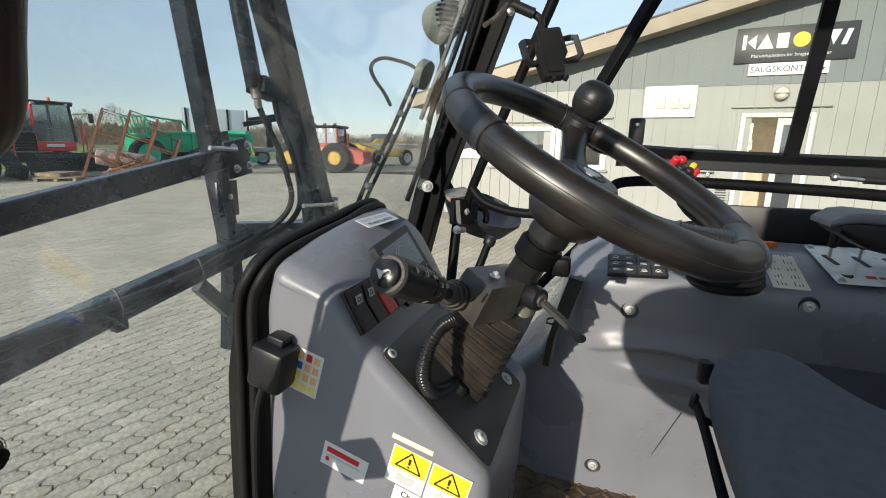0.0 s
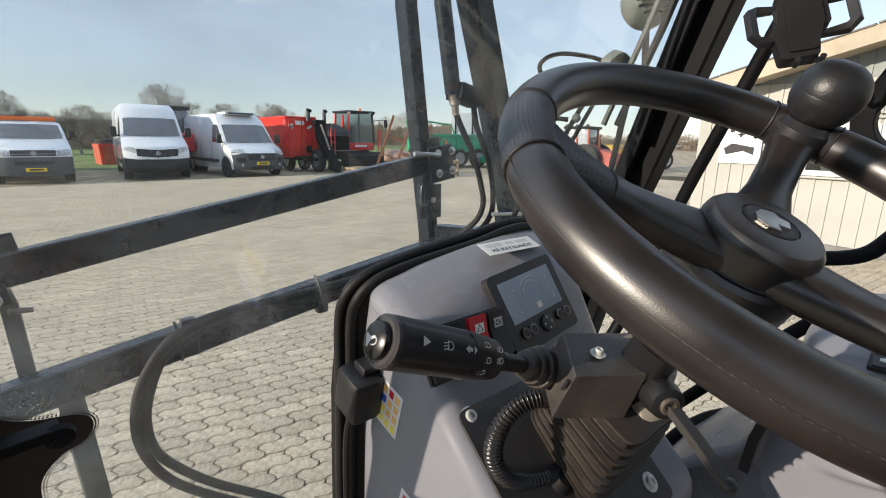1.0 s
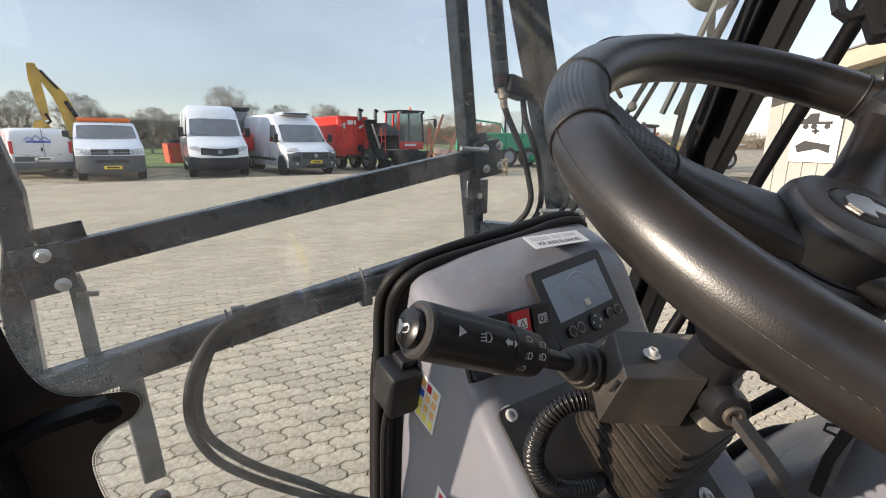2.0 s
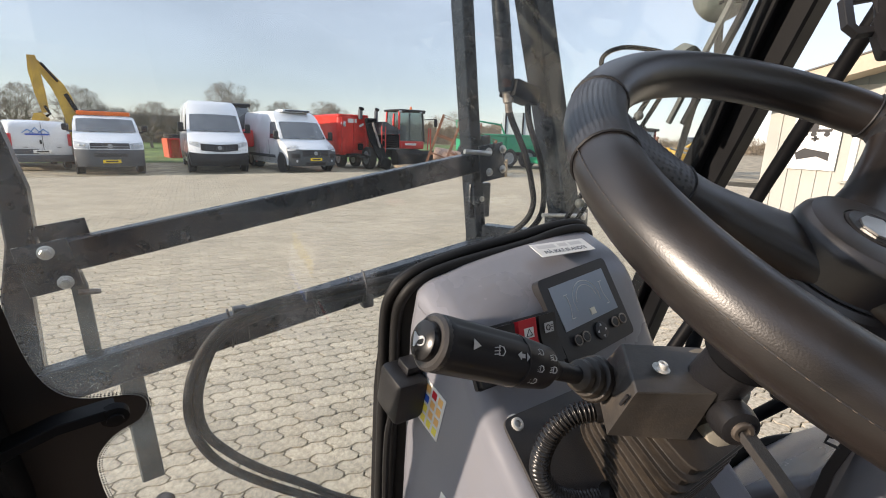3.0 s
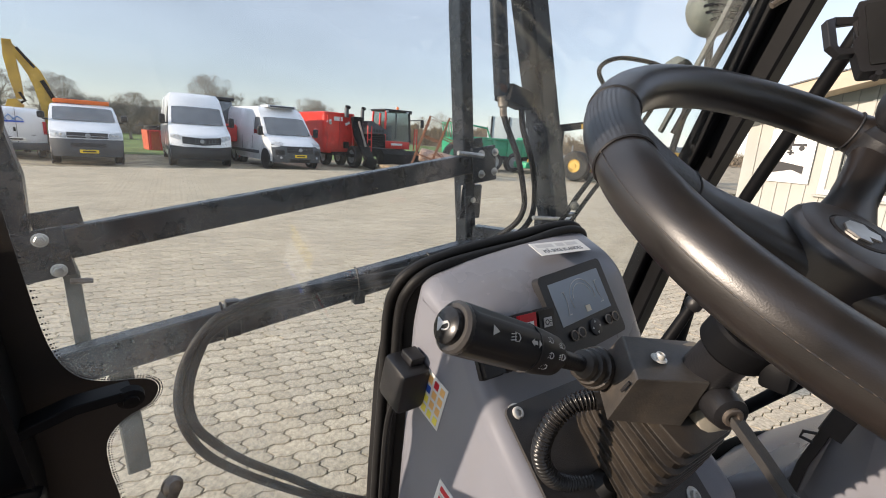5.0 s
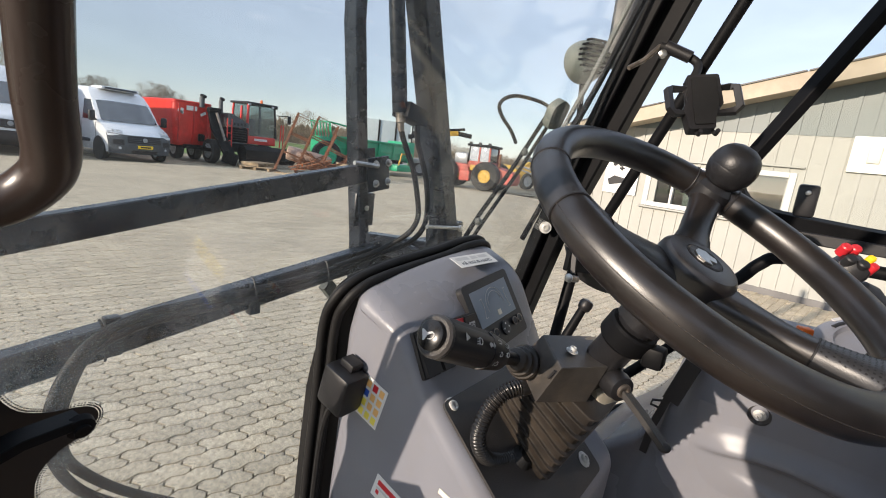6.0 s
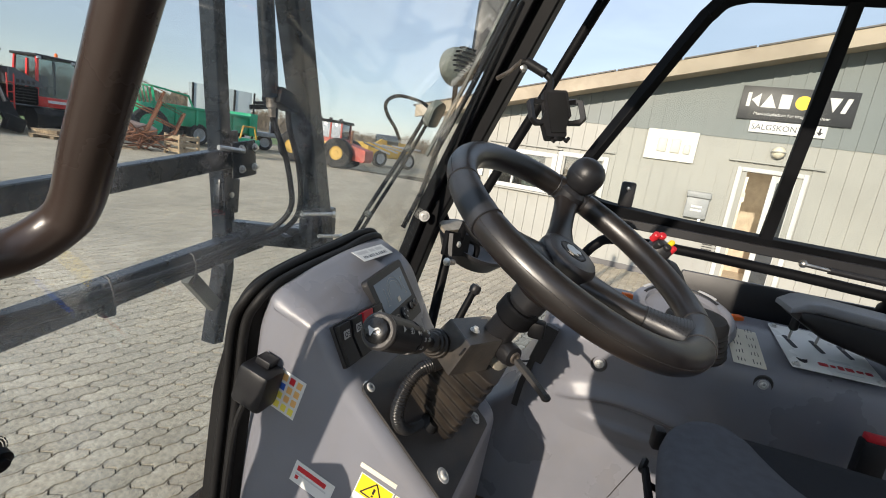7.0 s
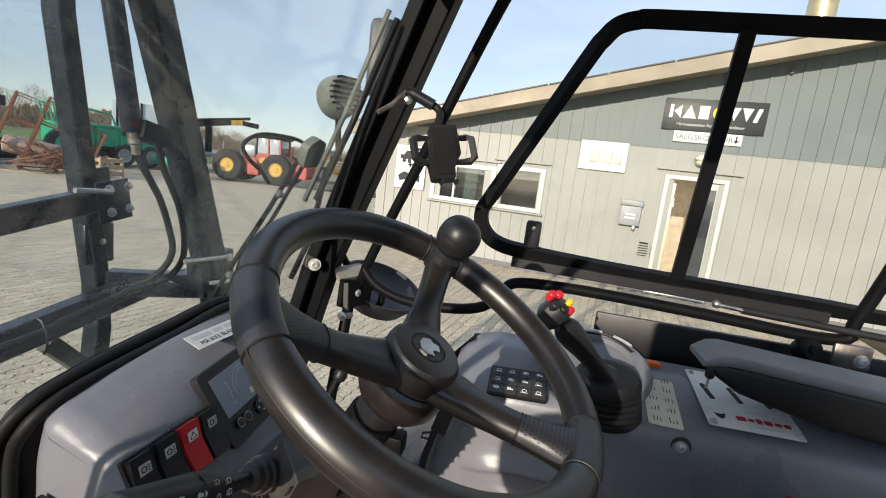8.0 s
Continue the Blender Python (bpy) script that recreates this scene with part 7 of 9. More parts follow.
# ---------------------------------------------------------------- parked vehicles
def van(name, label, at, yaw, L, W, Ht, bt, hz, wz0, wz1, ws_y, roof_y, style):
    """A van that looks along its own -y. bt, hz, wz0, wz1: heights of the bumper's top, the bonnet's front edge, and the windscreen's foot and head."""
    v = thing(name, label, "van", group="parked vans", at=(0, 0, 0))
    h = W / 2
    prof = [(0.28, 0.02), (0.36, -0.02), (bt * 0.7, -0.03), (bt, 0.0), (hz - 0.05, 0.05), (hz + 0.03, 0.13), (hz + 0.35 * (wz0 - hz), ws_y * 0.45), (wz0, ws_y), (wz0 + 0.5 * (wz1 - wz0), ws_y + 0.46 * (roof_y - ws_y)), (wz1, roof_y), (wz1 + 0.6 * (Ht - wz1), roof_y + 0.12 + 0.4 * (Ht - wz1)), (Ht - 0.02, roof_y + 0.3 + 0.5 * (Ht - wz1)), (Ht, roof_y + 0.7 + 0.5 * (Ht - wz1))]

    def half(z):
        """Half the width at a height: straight sides that lean in above the belt."""
        return h * (0.955 + 0.045 * min(1.0, max(0.0, (z - 0.28) / 0.4)) - (0.085 * max(0.0, z - 1.15) / 0.8 + 0.10 * max(0.0, (z - Ht + 0.16) / 0.16) ** 2))

    def yc(z):
        for (za, ya), (zb, yb) in zip(prof, prof[1:]):
            if z <= zb:
                return ya + (yb - ya) * max(0.0, z - za) / (zb - za)
        return prof[-1][1]

    def fp_(u, z, o=0.0):
        """A place on the front's skin: u across from -1 to 1."""
        bow = 0.30 if z < hz + 0.1 else 0.20 if z < wz1 else 0.14
        return Vector((u * half(z), yc(z) + bow * abs(u) ** 3.2 - o, z))

    def band(u0, u1, z0, z1, o, n=10, k=4, lo=None, hi=None, back=0.05):
        """A plate that follows the front's skin; lo and hi bend its lower and upper edge with u."""
        rows, n1 = [], n + 1
        for q in range(k + 1):
            row = []
            for c in range(n1):
                u = u0 + (u1 - u0) * c / n
                a, b = z0 + (lo(u) if lo else 0), z1 + (hi(u) if hi else 0)
                row.append(fp_(u, a + (b - a) * q / k, o))
            rows.append(row)
        flat_ = [p for r in rows for p in r]
        m_ = len(flat_)
        fs = [(q * n1 + c, q * n1 + c + 1, (q + 1) * n1 + c + 1, (q + 1) * n1 + c) for q in range(k) for c in range(n)]
        rim_ = [c for c in range(n1)] + [(q + 1) * n1 - 1 for q in range(1, k + 1)] + [k * n1 + c for c in range(n - 1, -1, -1)] + [q * n1 for q in range(k - 1, 0, -1)]
        fs += [(rim_[c], rim_[(c + 1) % len(rim_)], m_ + rim_[(c + 1) % len(rim_)], m_ + rim_[c]) for c in range(len(rim_))]
        return G().add(flat_ + [p + Vector((0, back, 0)) for p in flat_], fs)

    us = [-1, -0.96, -0.88, -0.75, -0.55, -0.3, 0, 0.3, 0.55, 0.75, 0.88, 0.96, 1]
    rows = []
    for z, y in prof:
        f = [fp_(u, z) for u in us]
        rows.append([Vector((-half(z), L, z)), Vector((-half(z), L * 0.5, z))] + f + [Vector((half(z), L * 0.5, z)), Vector((half(z), L, z))])
    rows.append([Vector((p.x, L, Ht - 0.01)) for p in rows[-1]])
    n1 = len(rows[0])
    part("body", G().add([p for r in rows for p in r], [(q * n1 + c, q * n1 + c + 1, (q + 1) * n1 + c + 1, (q + 1) * n1 + c) for q in range(len(rows) - 1) for c in range(n1 - 1)] + [tuple(r * n1 for r in range(len(rows))), tuple(r * n1 + n1 - 1 for r in range(len(rows)))]), "van_white", v, angle=38)
    low = "dark" if style == "black" else "van_grey"
    part("bumper", band(-1.0, 1.0, 0.26, bt, 0.022, 16, 4, hi=(lambda u: 0.10 * max(0, abs(u) - 0.55)) if style != "low" else None), low, v)
    if style == "low":
        gr = part("grille", band(-0.56, 0.56, bt + 0.03, hz - 0.01, 0.012), "ink", v)
        part("grille_bar", band(-0.55, 0.55, bt + 0.085, bt + 0.105, 0.02, 10, 1), "rim_grey", gr)
        part("lower_intake", band(-0.48, 0.48, bt - 0.24, bt - 0.12, 0.03), "ink", v)
        lamp0, lamp1, lu0, lu1 = bt + 0.02, hz + 0.02, 0.58, 0.97
    elif style == "black":
        gr = part("grille", band(-0.62, 0.62, bt + 0.06, hz - 0.10, 0.014, lo=lambda u: 0.09 * abs(u), hi=lambda u: 0.07 * abs(u)), "ink", v)
        for k in range(2):
            part("grille_bar", band(-0.5, 0.5, bt + 0.115 + 0.07 * k, bt + 0.13 + 0.07 * k, 0.02, 10, 1, lo=lambda u: 0.08 * abs(u), hi=lambda u: 0.08 * abs(u)), "van_grey", gr)
        for k in range(9):   # honeycomb struts
            u_ = -0.44 + 0.11 * k
            part("grille_bar", band(u_ - 0.008, u_ + 0.008, bt + 0.10 + 0.08 * abs(u_), hz - 0.12 + 0.06 * abs(u_), 0.019, 1, 1), "van_grey", gr)
        part("lower_intake", band(-0.5, 0.5, bt - 0.30, bt - 0.14, 0.03), "ink", v)
        for sg in (-1, 1):
            part("corner_intake", band(sg * 0.60, sg * 0.92, bt - 0.26, bt - 0.06, 0.03, 4, 2), "ink", v)
        lamp0, lamp1, lu0, lu1 = bt + 0.26, hz + 0.10, 0.62, 0.97
    else:
        gr = part("grille", band(-0.52, 0.52, bt - 0.26, bt - 0.03, 0.035), "ink", v)
        for k in range(3):
            part("grille_bar", band(-0.5, 0.5, bt - 0.22 + 0.06 * k, bt - 0.205 + 0.06 * k, 0.042, 10, 1), "van_grey", gr)
        part("lower_intake", band(-0.42, 0.42, bt - 0.62, bt - 0.50, 0.03), "ink", v)
        for sg in (-1, 1):
            part("corner_intake", band(sg * 0.62, sg * 0.90, bt - 0.34, bt - 0.16, 0.03, 4, 2), "ink", v)
        lamp0, lamp1, lu0, lu1 = bt + 0.03, hz + 0.12, 0.60, 0.97
    part("badge", G().lathe([(0.075, 0), (0.075, 0.02), (0.055, 0.026), (0.0005, 0.027)], fp_(0, (bt + hz) / 2 if style != "grey" else bt - 0.14, 0.03), (0, -1, 0.1), 20), "rim_grey", v)
    for sg in (-1, 1):
        hl = part("headlight", band(sg * lu0, sg * lu1, lamp0, lamp1, 0.016, 6, 3, lo=lambda u: (0.34 if style == "black" else 0.06) * (abs(u) - lu0) - (0.06 if style == "black" else 0), hi=lambda u: (0.34 if style == "black" else 0.16) * (abs(u) - lu0) - (0.15 if style == "black" else 0.05)), "lamp_glass", v)
        for k in (0.30, 0.62):
            part("lamp_lens", G().ball(fp_(sg * (lu0 + (lu1 - lu0) * k), (lamp0 + lamp1) / 2, 0.012), 0.042, (1, 0.5, 1), 12, 8), M["steel"], hl)
        if style == "grey":
            part("fog_lamp", G().lathe([(0.05, 0), (0.045, 0.012), (0.0005, 0.013)], fp_(sg * 0.74, 0.45, 0.026), (0, -1, 0), 14), "lamp_glass", v)
        mz = wz0 + 0.10
        mir = part("wing_mirror", G().box((sg * (h + 0.15), ws_y + 0.20, mz + 0.06), (0.20, 0.14, 0.36 if style != "low" else 0.22), None, 0.05), "dark", v)
        part("mirror_arm", G().tube([(sg * (h - 0.04), ws_y + 0.28, mz - 0.08), (sg * (h + 0.12), ws_y + 0.22, mz - 0.06)], 0.03, 8), "dark", mir)
        zb, zt = wz0 + 0.02, wz1 - 0.05
        q = [(sg * (half(zb) + 0.006), ws_y + 0.30, zb), (sg * (half(zb) + 0.006), ws_y + 1.30, zb), (sg * (half(zt) + 0.006), ws_y + 1.30, zt), (sg * (half(zt) + 0.006), roof_y + 0.18, zt)]
        part("side_window", G().add(q + [(x - sg * 0.04, y, z) for x, y, z in q], [(0, 1, 2, 3), (7, 6, 5, 4), (0, 4, 5, 1), (1, 5, 6, 2), (2, 6, 7, 3), (3, 7, 4, 0)]), "pane", v)
        for y in (ws_y + 0.30, ws_y + 1.38, ws_y + 2.55):
            part("door_gap", G().box((sg * (h * 1.0 + 0.001), y, 0.85), (0.010, 0.016, 0.75)), "ink", v)
        part("side_trim", G().box((sg * (h + 0.004), L * 0.55, 0.58), (0.02, L * 0.55, 0.12), None, 0.005), low, v)
        part("wheel_arch", G().lathe([(0.40, -0.03), (0.43, 0.0), (0.40, 0.035), (0.30, 0.036)], (sg * (h - 0.02), 0.92, 0.36), (sg, 0, 0), 24), "ink", v)
        for y in (0.92, L - 1.05):
            wheel_parts(v, Matrix.Translation((sg * (h - 0.13), y, 0.34)), 0.34, 0.22)
    scr = part("windscreen", band(-0.90, 0.90, wz0 + 0.03, wz1 - 0.03, 0.035, 14, 6, hi=lambda u: -0.05 * abs(u) ** 6, lo=lambda u: 0.03 * abs(u) ** 6), "pane", v)
    for u in (-0.4, 0.25):
        part("wiper_arm", G().tube([fp_(u, wz0 + 0.03, 0.03), fp_(u + 0.3, wz0 + 0.14, 0.03)], 0.010, 6), "ink", scr)
    if style != "black":
        zp = 0.44 if style == "low" else 0.52
        npl = part("bumper_plate", G().box(fp_(0, zp, 0.05), (0.50, 0.012, 0.11), None, 0.004), "yellow", v, "small yellow plate with a dark bar")
        part("plate_bar", G().box(fp_(0, zp, 0.058), (0.34, 0.006, 0.05)), "ink", npl)
    v.matrix_basis = pose(at[0], at[1], at[2], 0, 0, yaw)
    return v


v1 = van("transit_van", "white low-roof van with an orange roof light bar, grey bumper", (0.36, 19.2, 0), 2, 4.9, 1.94, 1.93, 0.82, 1.04, 1.36, 1.86, 0.85, 1.45, "low")
lb = part("light_bar", G().box((0, 1.85, 2.01), (1.55, 0.30, 0.14), None, 0.03), "orange", v1, "orange warning light bar")
lb.matrix_parent_inverse = Matrix()
v2 = van("panel_van", "tall white panel van with a black bumper and wide grille", (3.70, 19.2, 0), -4, 6.0, 2.05, 2.68, 0.70, 1.12, 1.48, 2.18, 0.85, 1.40, "black")
v3 = van("panel_van", "white refrigerated panel van with a dark grey bumper", (7.12, 18.6, 0), 5.5, 5.6, 2.08, 2.42, 0.90, 0.98, 1.28, 2.02, 0.80, 1.45, "grey")
rf = part("roof_cooler", G().box((0, 2.0, 2.43), (1.25, 0.80, 0.11), None, 0.04), "van_white", v3, "slim roof refrigeration unit")
rf.matrix_parent_inverse = Matrix()
rg = part("cooler_grille", G().box((0, 1.59, 2.43), (1.05, 0.02, 0.07), None, 0.004), "van_grey", rf)
rg.matrix_parent_inverse = Matrix()
# small delivery van, seen from behind
dv = thing("delivery_van", "small white delivery van seen from behind, with a blue mountain mark", "van", group="parked vans", at=(0, 0, 0))
rr = []
for y, z0, z1, w in ((0.0, 0.42, 1.46, 0.82), (0.05, 0.30, 1.57, 0.86), (0.16, 0.28, 1.645, 0.88), (0.40, 0.28, 1.69, 0.885), (2.2, 0.28, 1.71, 0.885), (2.7, 0.28, 1.62, 0.87), (3.5, 0.28, 1.12, 0.86), (4.2, 0.30, 0.95, 0.80), (4.3, 0.36, 0.75, 0.74)):
    rr.append([(-w, y, z0), (w, y, z0), (w, y, z0 + 0.35), (w * 0.985, y, z1 - 0.42), (w * 0.95, y, z1 - 0.14), (w * 0.89, y, z1 - 0.04), (w * 0.78, y, z1), (0, y, z1 + 0.02), (-w * 0.78, y, z1), (-w * 0.89, y, z1 - 0.04), (-w * 0.95, y, z1 - 0.14), (-w * 0.985, y, z1 - 0.42), (-w, y, z0 + 0.35)])
part("body", G().rings(rr), "van_white", dv, angle=45)
part("bumper", G().box((0, -0.04, 0.42), (1.72, 0.16, 0.24), None, 0.04), "van_grey", dv)
for s in (-1, 1):
    part("tail_light", G().box((s * 0.80, 0.02, 1.05), (0.10, 0.12, 0.42), None, 0.02), "red", dv)
    part("wing_mirror", G().box((s * 1.0, 3.1, 1.2), (0.18, 0.10, 0.18), None, 0.03), "dark", dv)
    for y in (0.75, 3.55):
        wheel_parts(dv, Matrix.Translation((s * 0.76, y, 0.31)), 0.31, 0.2)
part("door_gap", G().box((0.06, 0.004, 1.1), (0.012, 0.03, 1.1)), "ink", dv)
part("door_handle", G().box((0.0, -0.02, 0.98), (0.06, 0.05, 0.14), None, 0.02), "ink", dv)
part("high_stop_lamp", G().box((0.0, 0.06, 1.53), (0.14, 0.03, 0.025), None, 0.008), "red", dv)
for x in (-0.42, 0.48):
    part("rear_badge", G().box((x, 0.0, 0.80), (0.13, 0.03, 0.035), None, 0.008), "rim_grey", dv)
part("plate_panel", G().box((-0.42, -0.005, 0.66), (0.66, 0.03, 0.17), None, 0.01), "van_grey", dv)
part("bumper_plate", G().box((0, -0.13, 0.66), (0.5, 0.012, 0.11), None, 0.004), "paleplate", dv, "small pale plate with a dark bar")
part("plate_bar", G().box((0, -0.138, 0.66), (0.34, 0.006, 0.05)), "ink", dv)
g = G()
FM = face_pose((-0.06, 0.0, 1.29), (1, 0, 0.0), (0, -1, 0.10)) @ Matrix.Scale(0.78, 4)
for a, hh in ((-0.32, 0.16), (-0.06, 0.24), (0.22, 0.17)):
    g.prism([(a - 0.22, -0.02), (a - 0.17, -0.02), (a, hh - 0.05), (a + 0.17, -0.02), (a + 0.22, -0.02), (a, hh)], 0.05, FM)
part("mountain_mark", g, mat("sky_blue_print", (0.10, 0.24, 0.52), 0.45, var=0.1, bump=0), dv)
part("name_bar", G().box((-0.06, 0.0, 1.235), (0.66, 0.045, 0.055)), "blue", dv)
dv.matrix_basis = pose(-1.58, 21.5, 0, 0, 0, 12)
# red car roof behind it
rc = thing("red_van", "red delivery van almost hidden behind the white one", "van", at=(0, 0, 0))
rr = [[(x * w, y, z) for x, z in ((-1, 0.3), (1, 0.3), (1, 0.8), (0.82, zt), (-0.82, zt), (-1, 0.8))] for y, w, zt in ((0, 0.75, 0.85), (0.3, 0.85, 1.0), (0.9, 0.88, 1.92), (3.6, 0.88, 1.96), (4.1, 0.85, 1.5), (4.4, 0.8, 0.9))]
part("body", G().rings(rr), "mach_red", rc)
for s in (-1, 1):
    for y in (0.8, 3.3):
        wheel_parts(rc, Matrix.Translation((s * 0.75, y, 0.31)), 0.31, 0.2)
rc.matrix_basis = pose(-4.6, 24.5, 0, 0, 0, 0)

# excavator
ex = thing("excavator", "yellow tracked excavator with its boom folded high", "excavator", at=(-0.6, 25.5, 0))


def arm_box(pts, w, h0, h1, name, material, parent):
    pts = [Vector(p) for p in pts]
    gg = G()
    rr = []
    for i, p in enumerate(pts):
        t = (pts[min(i + 1, len(pts) - 1)] - pts[max(i - 1, 0)]).normalized()
        n = t.cross(Vector((0, 1, 0))).normalized()
        u = i / (len(pts) - 1)
        hh = (h0 + (h1 - h0) * u) * (1 + 0.5 * math.sin(math.pi * u)) / 2
        rr.append([p + n * hh + Vector((0, -w / 2, 0)), p + n * hh + Vector((0, w / 2, 0)), p - n * hh + Vector((0, w / 2, 0)), p - n * hh + Vector((0, -w / 2, 0))])
    return part(name, gg.rings(rr), material, parent)


arm_box([(-0.68, 25.0, 1.4), (-0.76, 25.0, 1.95), (-0.88, 25.0, 2.6), (-1.06, 25.0, 3.08), (-1.34, 25.0, 3.52), (-1.68, 25.0, 3.98)], 0.36, 0.40, 0.22, "boom", "dig_yellow", ex)
arm_box([(-1.74, 25.0, 4.18), (-1.72, 25.0, 3.6), (-1.64, 25.0, 2.8), (-1.56, 25.0, 2.05)], 0.28, 0.26, 0.22, "stick", "dig_yellow", ex)
part("ram", G().tube([(-1.02, 24.78, 3.25), (-1.48, 24.78, 3.92)], 0.05, 10), "frame", ex)
part("linkage", G().tube([(-1.55, 24.8, 2.3), (-1.42, 24.8, 2.0), (-1.62, 24.8, 1.85)], 0.05, 8), "frame", ex)
part("ram", G().tube([(-0.35, 24.8, 1.7), (-0.85, 24.8, 2.8)], 0.08, 10), "frame", ex)
part("house", G().box((0.2, 26.2, 1.45), (2.4, 2.6, 1.0), None, 0.12), "dig_yellow", ex)
cabx = part("cab", G().box((-0.05, 25.6, 1.72), (0.95, 1.4, 1.0), None, 0.1), "frame", ex)
part("window", G().box((-0.05, 24.88, 1.80), (0.75, 0.03, 0.7), None, 0.02), "pane", cabx)
for s in (-1, 1):
    part("track", G().box((0.2 + s * 1.0, 26.2, 0.42), (0.55, 3.4, 0.84), None, 0.3), "tyre", ex)
part("bucket", G().rings([[(-1.75 + 0.26 * math.cos(a), y, 1.72 + 0.34 * math.sin(a)) for a in (0.3, 1.2, 2.2, 3.2, 4.2, 5.0)] for y in (24.5, 25.5)]), "dig_yellow", ex)

# skip container and tractor between the vans
sk = thing("skip", "orange-red steel skip container on the grass edge", "container", at=(0, 0, 0))
part("box", G().rings([[(x * k, y * k, 0) for x, y in ((-1.3, -0.8), (1.3, -0.8), (1.3, 0.8), (-1.3, 0.8))] for k in (1,)] + [[(x, y, 1.25) for x, y in ((-1.36, -0.85), (1.36, -0.85), (1.36, 0.85), (-1.36, 0.85))]]), mat("orange_skip_paint", (0.5, 0.09, 0.04), 0.6, var=0.15, dirt=(0.2, 0.1, 0.06), dirt_amt=0.5), sk)
for k in range(5):
    part("rib", G().box((-1.2 + 0.6 * k, -0.85, 0.62), (0.09, 0.08, 1.2), Matrix.Rotation(radians(2), 3, "X")), "mach_red", sk)
part("top_rim", G().box((0, -0.87, 1.22), (2.76, 0.10, 0.10), None, 0.01), "mach_red", sk)
part("load", G().box((0, 0, 1.28), (2.5, 1.5, 0.16), None, 0.05), "tyre", sk)
for k in range(3):
    wheel_parts(sk, pose(-0.9 + 0.9 * k, 0, 1.42, 0, 90, 0), 0.46, 0.22, "rim_grey")
sk.matrix_basis = pose(4.05, 31.0, 0, 0, 0, 4) @ Matrix.Diagonal((0.80, 1, 0.84, 1))
tr = thing("tractor", "red tractor with a dark glazed cab behind the vans", "tractor", at=(5.3, 24, 0))
part("hood", G().box((5.25, 22.9, 1.25), (0.8, 1.6, 0.75), None, 0.1), "mach_red", tr)
cb = part("cab", G().box((5.25, 24.4, 2.0), (1.25, 1.3, 1.35), None, 0.1), "pane", tr)
part("roof", G().box((5.25, 24.4, 2.72), (1.4, 1.5, 0.14), None, 0.05), "dark", cb)
for s in (-1, 1):
    part("fender", G().box((5.25 + s * 0.72, 24.5, 1.55), (0.4, 1.2, 0.25), None, 0.08), "mach_red", tr)
    wheel_parts(tr, Matrix.Translation((5.25 + s * 0.8, 24.6, 0.8)), 0.8, 0.45, "mach_red")
    wheel_parts(tr, Matrix.Translation((5.25 + s * 0.7, 22.6, 0.5)), 0.5, 0.32, "mach_red")

# feed mixer and red loader
M["cab_pane"] = glass_mat("tinted_machine_glass", (0.52, 0.60, 0.60), dirt=0.6, base=0.07)


def glazed_cab(parent, m, x0, x1, y0, y1, z0, z1, paint, lean=0.06, sill=0.28):
    """A machine's cab: a painted sill, slender posts, panes between them, an overhanging roof and a seat inside."""
    cb = part("cab", G().box(m @ Vector(((x0 + x1) / 2, (y0 + y1) / 2, z0 + sill / 2)), (x1 - x0, y1 - y0, sill), m.to_3x3(), 0.03), paint, parent)
    zs = z0 + sill
    ft = [(x0, y0, x0 + lean, y0 + lean), (x1, y0, x1 - lean, y0 + lean), (x1, y1, x1 - lean, y1 - lean), (x0, y1, x0 + lean, y1 - lean)]
    for k, (xa, ya, xb, yb) in enumerate(ft):
        part("post", G().tube([m @ Vector((xa, ya, zs - 0.02)), m @ Vector((xb, yb, z1))], 0.01, rect=(0.09, 0.07)), paint if k in (0, 3) else "dark", cb)
        xc, yc, xd, yd = ft[(k + 1) % 4]
        pn = part("pane", G().add([m @ Vector(p) for p in ((xa, ya, zs), (xc, yc, zs), (xd, yd, z1), (xb, yb, z1))], [(0, 1, 2, 3)]), "cab_pane", cb)
        pn.visible_shadow = False
    part("roof", G().box(m @ Vector(((x0 + x1) / 2, (y0 + y1) / 2, z1 + 0.045)), (x1 - x0 + 0.10, y1 - y0 + 0.12, 0.10), m.to_3x3(), 0.035), "dark", cb)
    part("cab_seat", G().box(m @ Vector(((x0 + x1) / 2, y1 - 0.35, zs + 0.38)), (0.5, 0.16, 0.8), m.to_3x3(), 0.06), "dark", cb)
    part("cab_wheel", G().tube([m @ Vector(((x0 + x1) / 2 + 0.18 * math.cos(a * math.tau / 14), y0 + 0.42, zs + 0.22 + 0.18 * math.sin(a * math.tau / 14))) for a in range(14)], 0.02, 6, closed=True), "dark", cb)
    return cb


mx = thing("feed_mixer", "bright red feed mixer tub with pale patches, on rubber wheels", "farm machine", at=(9.8, 21.5, 0))
g = G()
for k, z in ((0.0, 0.62), (0.05, 0.75), (0.13, 1.25), (0.16, 1.8), (0.15, 2.30), (0.17, 2.33), (0.17, 2.38), (0.11, 2.38)):
    g.v += [(x, y, z) for x, y in round_poly([(9.08 - k, 20.70 - k), (10.34 + k, 20.70 - k), (10.34 + k, 23.6 + k), (9.08 - k, 23.6 + k)], 0.22, 3)]
n_ = len(g.v) // 8
g.f = [(q * n_ + c, q * n_ + (c + 1) % n_, (q + 1) * n_ + (c + 1) % n_, (q + 1) * n_ + c) for q in range(7) for c in range(n_)]
part("tub", g, mat("stained_red_tub", (0.72, 0.045, 0.035), 0.38, var=0.10, scale=2.0, bump=0.1, dirt=(0.30, 0.03, 0.02), dirt_amt=0.8, dirt_scale=2.6), mx)
